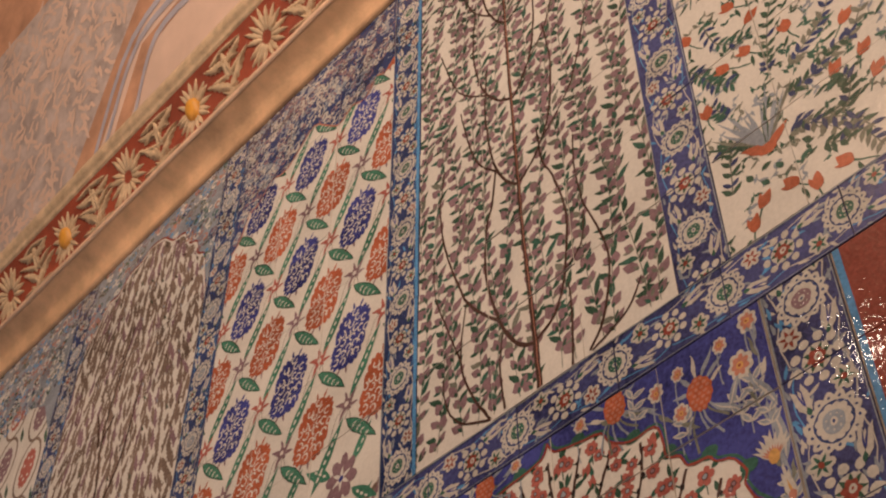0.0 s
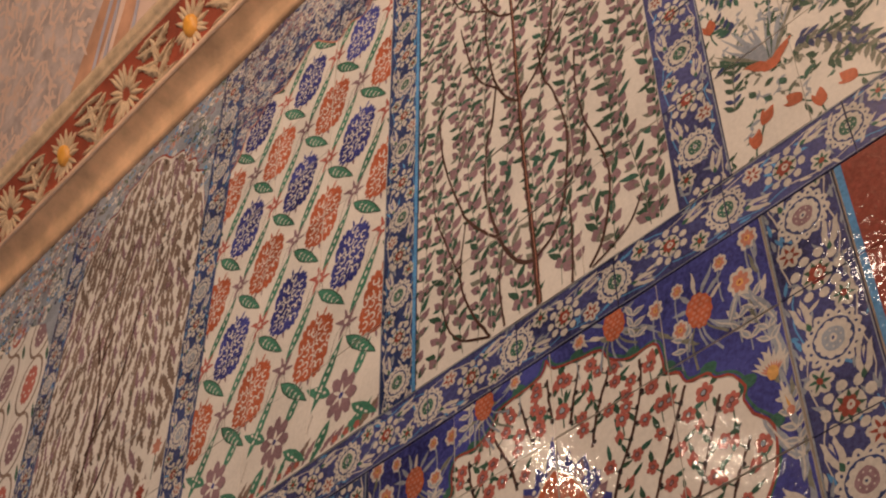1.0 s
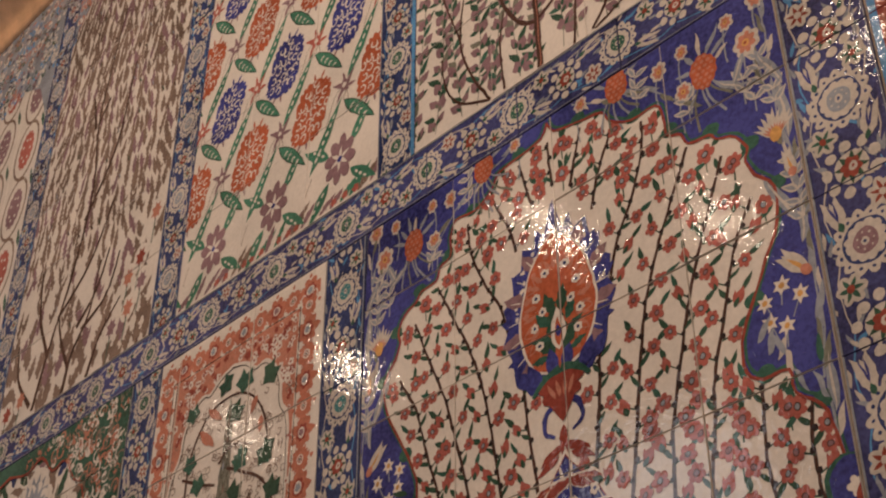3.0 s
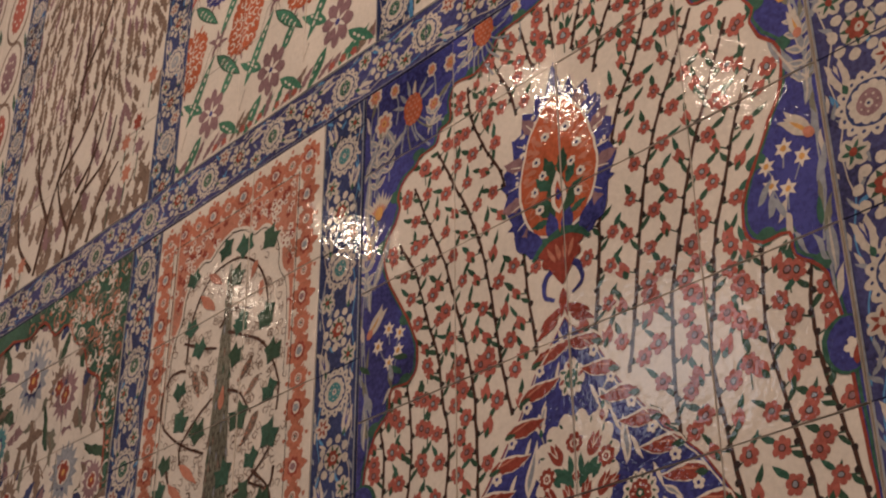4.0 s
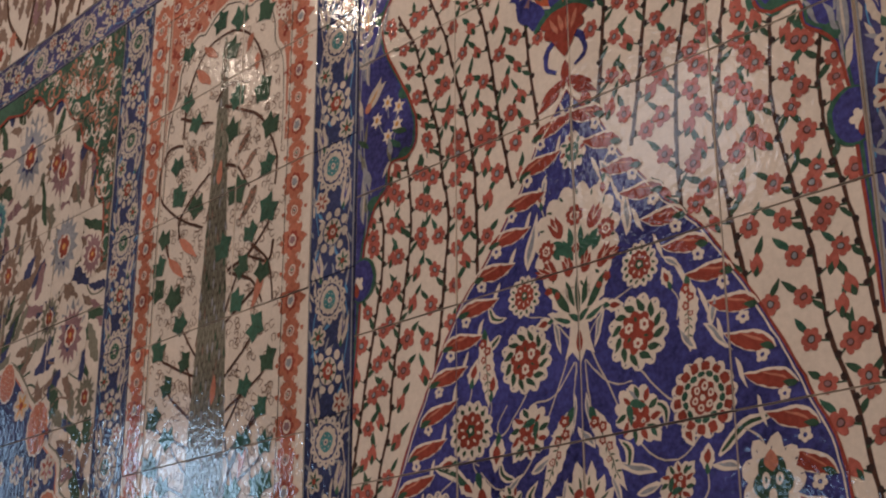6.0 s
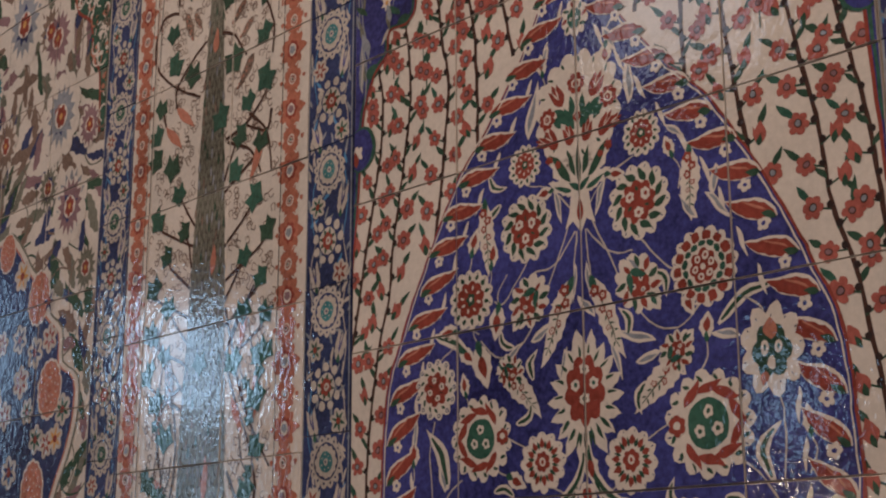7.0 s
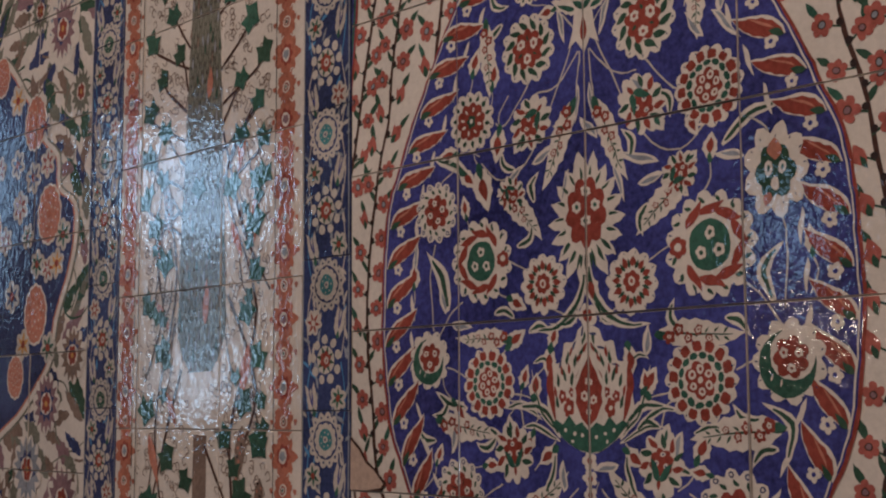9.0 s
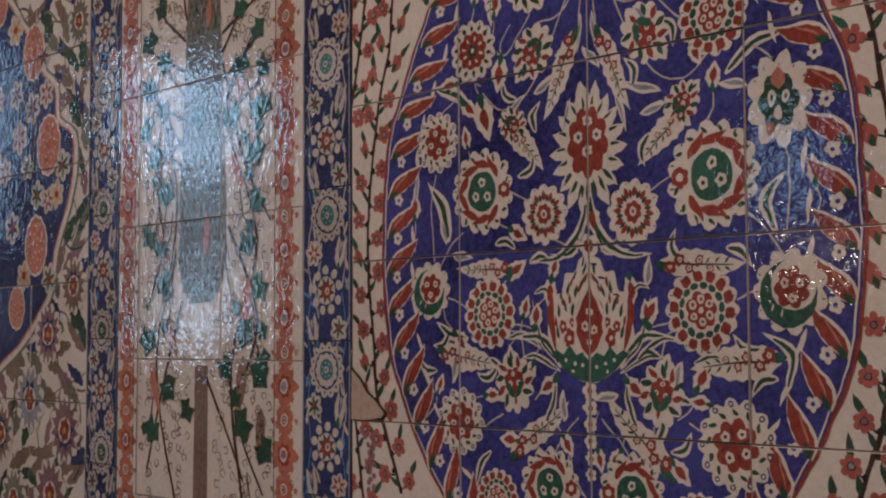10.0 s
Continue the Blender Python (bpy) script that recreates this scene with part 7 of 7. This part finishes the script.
# ovals far along
OVAL = Panel("oval_panel", "white glazed panel with violet oval flower heads, dull with distance", "tile panel", steps(-3.4, -2.215, 0.25), ROWS_HIGH, "white", joint=0.0004)
for i in range(6):
    for j in range(9):
        x, z = -2.31 - 0.20 * i, 3.40 + 0.24 * j + (0.12 if i % 2 else 0)
        OVAL.add(1, "umber", ell(x, z, 0.078, 0.125, 18))
        OVAL.add(2, "white", ell(x, z, 0.068, 0.112, 18))
        OVAL.add(3, "purple" if (i + j) % 2 else "rose", scallop(x, z, 0.048, 14, 0.12, 1.7))
        OVAL.add(4, "white", *[ell(x + 0.026 * math.cos(a), z + 0.045 * math.sin(a), 0.006, n=6) for a in (TAU * k / 7 for k in range(7))])
        OVAL.add(2, "green", leaf(x + 0.09, z + 0.05, 0.08, 0.02, 1.6, 0.2, 6))
OVAL.add(6, "grey", [(-3.4, 4.72), (-2.5, 4.72), (-2.3, 4.62), (-2.215, 4.45), (-2.215, 5.1), (-3.4, 5.1)])
for k in range(700):
    curl(OVAL, rng.uniform(-3.4, -2.22), rng.uniform(4.66, 5.09), jit(0.018, 0.4), 7, rng.choice(("green", "coral", "white", "purple", "sky", "navy", "white")), 0.009)
panels.append(OVAL)

# loose spring flowers
SPRING = Panel("spring_flower_panel", "white glazed panel with scattered red tulips and green sprays", "tile panel", steps(0.438, 1.5, 0.25, 0.60), ROWS_HIGH, "white", joint=0.0004)
tulips = [(0.522, 3.294, 0.9), (0.587, 3.291, 2.2), (0.689, 3.262, 2.3), (0.569, 3.690, 2.0), (0.517, 3.687, 2.3), (0.775, 3.477, 0.9), (0.762, 3.585, 0.7), (0.495, 3.255, 1.2), (0.625, 3.255, 1.4),
          (0.657, 3.672, 1.6), (0.560, 3.850, 2.2), (0.590, 3.774, 0.6), (0.450, 3.843, 1.8), (0.714, 3.476, 0.8), (0.783, 3.408, 0.8), (0.455, 3.60, 1.4)]
for k in range(400):
    x, z = rng.uniform(0.46, 1.25), rng.uniform(3.26, 4.4)
    if all((x - p) ** 2 + (z - q) ** 2 > 0.075 ** 2 for p, q, _ in tulips) and not (x < 0.80 and z < 3.88):
        tulips.append((x, z, rng.uniform(0.4, 2.6)))
for x, z, a in tulips:      # a red tulip on a bent stalk
    c, s_ = math.cos(a), math.sin(a)
    SPRING.add(2, "green", *stroke(curve([(x, z), (x - 0.025 * c + 0.006, z - 0.025 * s_), (x - 0.055 * c + 0.018, z - 0.050 * s_)], 4), 0.0042, 0.003))
    SPRING.add(2, "dark_green", leaf(x - 0.022 * c, z - 0.022 * s_, 0.034, 0.009, a + 2.3, 0.3, 6))
    SPRING.add(3, "orange", leaf(x - 0.012 * c, z - 0.012 * s_, 0.043, 0.026, a, 0, 8), leaf(x - 0.010 * c, z - 0.010 * s_, 0.037, 0.013, a + 0.4, 0.1, 6))
sprays_ = [((0.469, 3.362), (0.478, 3.43), (0.488, 3.476), (0.462, 3.49)), ((0.449, 3.742), (0.47, 3.70), (0.492, 3.660), (0.53, 3.63)), ((0.646, 3.568), (0.68, 3.595), (0.727, 3.630), (0.76, 3.69)),
           ((0.643, 3.500), (0.70, 3.51), (0.763, 3.535), (0.80, 3.59)), ((0.620, 3.428), (0.67, 3.39), (0.72, 3.345), (0.749, 3.29)), ((0.493, 3.859), (0.505, 3.79), (0.54, 3.745), (0.590, 3.733)),
           ((0.607, 3.409), (0.652, 3.397), (0.694, 3.335)), ((0.711, 3.334), (0.737, 3.287), (0.752, 3.244)), ((0.439, 3.755), (0.485, 3.698), (0.528, 3.636)),
           ((0.716, 3.375), (0.734, 3.42), (0.727, 3.459), (0.711, 3.443)), ((0.623, 3.506), (0.679, 3.508), (0.724, 3.538), (0.776, 3.533)),
           ((0.60, 3.60), (0.61, 3.66), (0.63, 3.74), (0.66, 3.80)), ((0.50, 3.56), (0.485, 3.58), (0.47, 3.62)), ((0.66, 3.33), (0.70, 3.31), (0.73, 3.35))]
for k in range(26):
    x, z, a0 = rng.uniform(0.80, 1.25), rng.uniform(3.28, 4.3), rng.uniform(0.2, 2.6)
    sprays_.append([(x + 0.05 * j * math.cos(a0 + 0.4 * j), z + 0.05 * j * math.sin(a0 + 0.4 * j)) for j in range(4)])
for pts in sprays_:         # a fern-like spray of paired leaves
    line = curve(list(pts), 3)
    SPRING.add(2, "olive", *stroke(line, 0.0036, 0.0026))
    tone = rng.choice(("dark_green", "green", "olive"))
    for (px, pz), (qx, qz) in zip(line, line[1:]):
        a = math.atan2(qz - pz, qx - px)
        for q in (-1, 1):
            SPRING.add(3, tone if rng.random() < 0.7 else "navy", leaf(px, pz, jit(0.027, 0.2), 0.011, a + q * 0.85, 0, 6))
for x, z in ((0.515, 3.36), (0.535, 3.37), (0.60, 3.395), (0.575, 3.345), (0.64, 3.36), (0.545, 3.33), (0.70, 3.44), (0.61, 3.33)):
    SPRING.add(3, rng.choice(("dark_green", "green")), leaf(x, z, 0.024, 0.014, rng.uniform(0.3, 2.4), 0, 6))
for k in range(22):          # a tuft of narrow grey leaves over a red bulb
    a = 1.05 + 1.25 * k / 21
    SPRING.add(4, rng.choice(("dark_green", "grey", "grey", "olive")), leaf(0.557 + 0.02 * math.cos(a), 3.425, jit(0.128, 0.25), 0.0080, a, rng.uniform(-0.2, 0.2), 8))
SPRING.add(5, "orange", leaf(0.557, 3.412, 0.06, 0.022, 0.35, 0.2, 7), leaf(0.557, 3.412, 0.06, 0.022, 2.8, -0.2, 7), ell(0.557, 3.412, 0.020, 0.014, 10))
for k in range(900):         # small leaves and curled sprigs that fill the ground
    x, z = rng.uniform(0.45, 1.3), rng.uniform(3.25, 4.5)
    if all((x - p) ** 2 + (z - q) ** 2 > 0.030 ** 2 for p, q, _ in tulips):
        a = rng.uniform(0, TAU)
        tone = rng.choice(("dark_green", "olive", "grey", "green"))
        line = curve([(x, z), (x + 0.020 * math.cos(a), z + 0.020 * math.sin(a)), (x + 0.036 * math.cos(a + 0.5), z + 0.036 * math.sin(a + 0.5))], 3)
        SPRING.add(1, tone, *stroke(line, 0.0028, 0.0020))
        for j, (px, pz) in enumerate(line[1::2]):
            SPRING.add(1, tone, leaf(px, pz, jit(0.017, 0.3), 0.0078, a + (0.9 if j % 2 else -0.8), 0.2, 5))
panels.append(SPRING)

for P in panels:
    P.build()

# ---- cornice and painted vault ----
CREAM = matte("cornice_cream", (0.70, 0.415, 0.235), 7.0, 0.30, 0.55, 0.5)
REDPAINT = matte("cornice_red", (0.30, 0.052, 0.020), 12.0, 0.3, 0.7, 0.4)
GILT = matte("gilded_plaster", (0.60, 0.42, 0.265), 20.0, 0.3, 0.5, 0.5)
BOSS = matte("gilt_boss", (0.72, 0.32, 0.04), 20.0, 0.15, 0.4, 0.2)
FRESCO = matte("vault_plaster", (0.66, 0.46, 0.37), 2.5, 0.15, 0.85, 0.2)
FRESCO_BLUE = matte("vault_grey_paint", (0.50, 0.39, 0.36), 9.0, 0.35, 0.85, 0.2)
FRESCO_RED = matte("vault_terracotta_paint", (0.50, 0.26, 0.16), 6.0, 0.3, 0.85, 0.2)
FRESCO_LINE = matte("vault_line_blue", (0.42, 0.38, 0.44), 6.0, 0.2, 0.85, 0.2)


def mesh_of(name, verts, faces, mat, parent=None, label="", smooth=False):
    mesh = bpy.data.meshes.new(name)
    mesh.from_pydata(verts, [], faces)
    mesh.materials.append(mat)
    if smooth:
        mesh.polygons.foreach_set("use_smooth", [True] * len(faces))
    mesh.update()
    ob = new(name, mesh)
    ob.parent = parent
    if label:
        ob["label"] = label
    return ob


def moulding(name, profile, x0, x1, mat, parent, label="", n=80):
    """A profile (y, z) drawn along the wall, with a hand-run waver."""
    verts, faces = [], []
    m = len(profile)
    for k in range(n + 1):
        x = x0 + (x1 - x0) * k / n
        for y, z in profile:
            verts.append((x, y + 0.002 * noise.noise(Vector((x * 2, y * 9, z * 3))), z + 0.003 * noise.noise(Vector((x * 1.5, z * 9, 4)))))
    for k in range(n):
        for j in range(m - 1):
            a = k * m + j
            faces.append((a, a + m, a + m + 1, a + 1))
    return mesh_of(name, verts, faces, mat, parent, label, True)


cornice = tagged(new("cornice"), "moulded plaster cornice, cream fillet under a red band of gilt leaves", "cornice", "", "structure")
moulding("fillet", [(0.06, 5.06), (0.0, 5.075), (-0.012, 5.072), (-0.021, 5.090), (-0.030, 5.114), (-0.046, 5.138), (-0.068, 5.154), (-0.095, 5.162), (-0.107, 5.167), (-0.112, 5.178), (-0.108, 5.188)], -5.6, 3.0, CREAM, cornice, "cream painted fillet")
moulding("bead", [(-0.106, 5.164), (-0.113, 5.166), (-0.1165, 5.174), (-0.1165, 5.182), (-0.112, 5.190), (-0.104, 5.191)], -5.6, 3.0, matte("bead_pink", (0.74, 0.48, 0.33), 9.0, 0.25, 0.5, 0.4), cornice, "pale pink bead")
COVE = [(-0.106, 5.186), (-0.104, 5.21), (-0.112, 5.25), (-0.126, 5.295), (-0.146, 5.34), (-0.170, 5.38), (-0.188, 5.402)]
moulding("cove", COVE, -5.6, 3.0, REDPAINT, cornice, "dark red painted cove")
moulding("lip", [(-0.186, 5.400), (-0.194, 5.402), (-0.200, 5.412), (-0.198, 5.420), (-0.208, 5.424), (-0.222, 5.440), (-0.224, 5.46), (-0.21, 5.47), (0.06, 5.49)], -5.6, 3.0, GILT, cornice, "gilt moulded lip")


def cove_at(s, lift=0.0):
    """A place on the cove's face: s from 0 below to 1 above."""
    f = s * (len(COVE) - 1)
    k = min(len(COVE) - 2, max(0, int(f)))
    u = f - k
    y = COVE[k][0] + (COVE[k + 1][0] - COVE[k][0]) * u
    z = COVE[k][1] + (COVE[k + 1][1] - COVE[k][1]) * u
    dy, dz = COVE[k + 1][0] - COVE[k][0], COVE[k + 1][1] - COVE[k][1]
    d = math.hypot(dy, dz)
    return y - dz / d * lift, z + dy / d * lift


def relief(name, x, s, loop, mat, lift, parent, label=""):
    """A carved leaf: a loop in (along, up) laid on the cove, swelling to its middle line."""
    n = len(loop)
    cx, cs = sum(p[0] for p in loop) / n, sum(p[1] for p in loop) / n
    verts = []
    for scale, h in ((1.0, 0.001), (0.8, lift * 0.8), (0.35, lift)):
        for px, ps in loop:
            y, z = cove_at(min(1, max(0, s + cs + (ps - cs) * scale)), h)
            verts.append((x + cx + (px - cx) * scale, y, z))
    faces = [(r * n + k, r * n + (k + 1) % n, (r + 1) * n + (k + 1) % n, (r + 1) * n + k) for r in (0, 1) for k in range(n)]
    faces.append(tuple(2 * n + k for k in range(n)))
    return mesh_of(name, verts, faces, mat, parent, label, True)


WIDE = 0.235     # height of the cove's face, to turn its leaf loops into shares of it


def carve(x, s, length, width, turn, bend=0.0):
    loop = [(a, b / WIDE) for a, b in leaf(0, 0, length, width, turn, bend, 13, 0.30)]
    relief("gilt_leaf", x, s, loop, GILT, 0.010, cornice)


PITCH = 0.405
for k in range(-2, 11):
    x = -1.39 + 0.81 - PITCH * k
    daisy = k % 2 == 0
    for j in range(17):
        a = TAU * j / 17 + rng.uniform(-0.08, 0.08)
        loop = [(px, pz / WIDE) for px, pz in leaf(0.020 * math.cos(a), 0.020 * math.sin(a), jit(0.072 if daisy else 0.088, 0.15), 0.0185, a, rng.uniform(-0.1, 0.1), 7, 0.05 if daisy else 0.2)]
        relief("gilt_petal", x, 0.5, loop, GILT, 0.009, cornice)
    if daisy:
        loop = [(px, pz / WIDE) for px, pz in ell(0, 0, 0.038, 0.040, 16)]
        relief("gilt_boss", x, 0.5, loop, BOSS, 0.024, cornice, "golden round boss")
    m = x - PITCH / 2
    for q in (-1, 1):         # acanthus leaves between the flowers
        for s0, ln, wd, a, b in ((0.30, 0.15, 0.050, 0.25, 0.25), (0.62, 0.13, 0.044, 0.60, -0.25), (0.12, 0.12, 0.036, -0.05, 0.2), (0.85, 0.11, 0.034, 0.1, -0.2), (0.45, 0.10, 0.030, 1.1, 0.3),
                                  (0.20, 0.10, 0.022, 0.55, 0.35), (0.72, 0.09, 0.022, 0.15, -0.3), (0.50, 0.14, 0.026, 0.05, 0.15), (0.90, 0.07, 0.020, -0.5, 0.2), (0.08, 0.08, 0.020, 0.4, 0.3)):
            carve(m - q * 0.015, s0, jit(ln * 0.95, 0.12), jit(wd * 0.62, 0.12), (a if q > 0 else math.pi - a) + rng.uniform(-0.12, 0.12), q * b)

# the vault springs from the cornice and leans over the room
vault = tagged(new("vault"), "painted plaster vault above the cornice with pink and grey panels", "vault", "", "structure")
V0, V1 = Vector((0.0, -0.02, 5.47)), Vector((0.0, -0.85, 7.82))


def on_vault(x, s, lift=0.0):
    nrm = Vector((0, -(V1.z - V0.z), V1.y - V0.y)).normalized()
    p = V0.lerp(V1, s) + nrm * lift
    return (x, p.y, p.z)


def vault_patch(name, loop, mat, lift, label=""):
    verts = [on_vault(x, s, lift) for x, s in loop]
    area = sum(p[0] * q[1] - q[0] * p[1] for p, q in zip(loop, loop[1:] + loop[:1]))
    return mesh_of(name, verts, [tuple(range(len(loop))) if area > 0 else tuple(range(len(loop)))[::-1]], mat, vault, label)


vault_patch("plaster_field", [(-5.6, 0), (3.1, 0), (3.1, 1), (-5.6, 1)], FRESCO, 0.0)
vault_patch("grey_field", [(-5.5, -0.02), (-2.75, -0.02), (-2.34, 0.127), (-1.87, 0.285), (-1.45, 0.42), (-1.9, 0.53), (-5.5, 0.53)], FRESCO_BLUE, 0.0008, "grey-blue arabesque field")
vault_patch("dark_field", [(-5.5, 0.53), (-1.9, 0.53), (-1.2, 0.62), (-1.0, 1.0), (-5.5, 1.0)], FRESCO_RED, 0.0008, "brown painted field")
for loop in ([(-2.62, 0.0), (-2.34, 0.127), (-1.87, 0.285), (-1.45, 0.42), (-1.30, 0.40), (-1.62, 0.30), (-1.80, 0.255), (-2.13, 0.13), (-2.36, 0.0)],
             [(-2.26, 0.0), (-2.04, 0.125), (-1.78, 0.235), (-1.42, 0.245), (-1.42, 0.228), (-1.72, 0.215), (-1.93, 0.122), (-2.12, 0.0)]):
    vault_patch("terracotta_band", loop, FRESCO_RED, 0.0016, "terracotta painted band")
for pts in ([(-2.31, 0.0), (-2.08, 0.13), (-1.79, 0.247), (-1.42, 0.255)], [(-2.07, 0.0), (-1.88, 0.13), (-1.69, 0.222), (-1.42, 0.226)], [(-2.40, 0.0), (-2.16, 0.13), (-1.83, 0.262), (-1.42, 0.29)]):
    for k, quad in enumerate(stroke(curve(pts, 4), 0.013)):
        vault_patch("painted_line", quad, FRESCO_LINE, 0.0024)
verts, faces = [], []
for k in range(1500):
    x, q = rng.uniform(-3.6, -1.7), rng.uniform(0.02, 0.52)
    if x < np.interp(q, [0, 0.127, 0.285, 0.42, 0.53], [-2.75, -2.4, -1.93, -1.55, -1.95]):
        base = len(verts)
        verts += [on_vault(px, q + (pz - q) / 2.49, 0.0014 + 0.000001 * k) for px, pz in leaf(x, q, jit(0.055, 0.4), 0.024, rng.uniform(0, TAU), rng.choice((-0.5, 0.5)), 7, 0.15)]
        faces.append(tuple(range(base, len(verts))))
tagged(mesh_of("painted_scrolls", verts, faces, FRESCO, vault, "pale arabesque leaves"), kind="stuff")
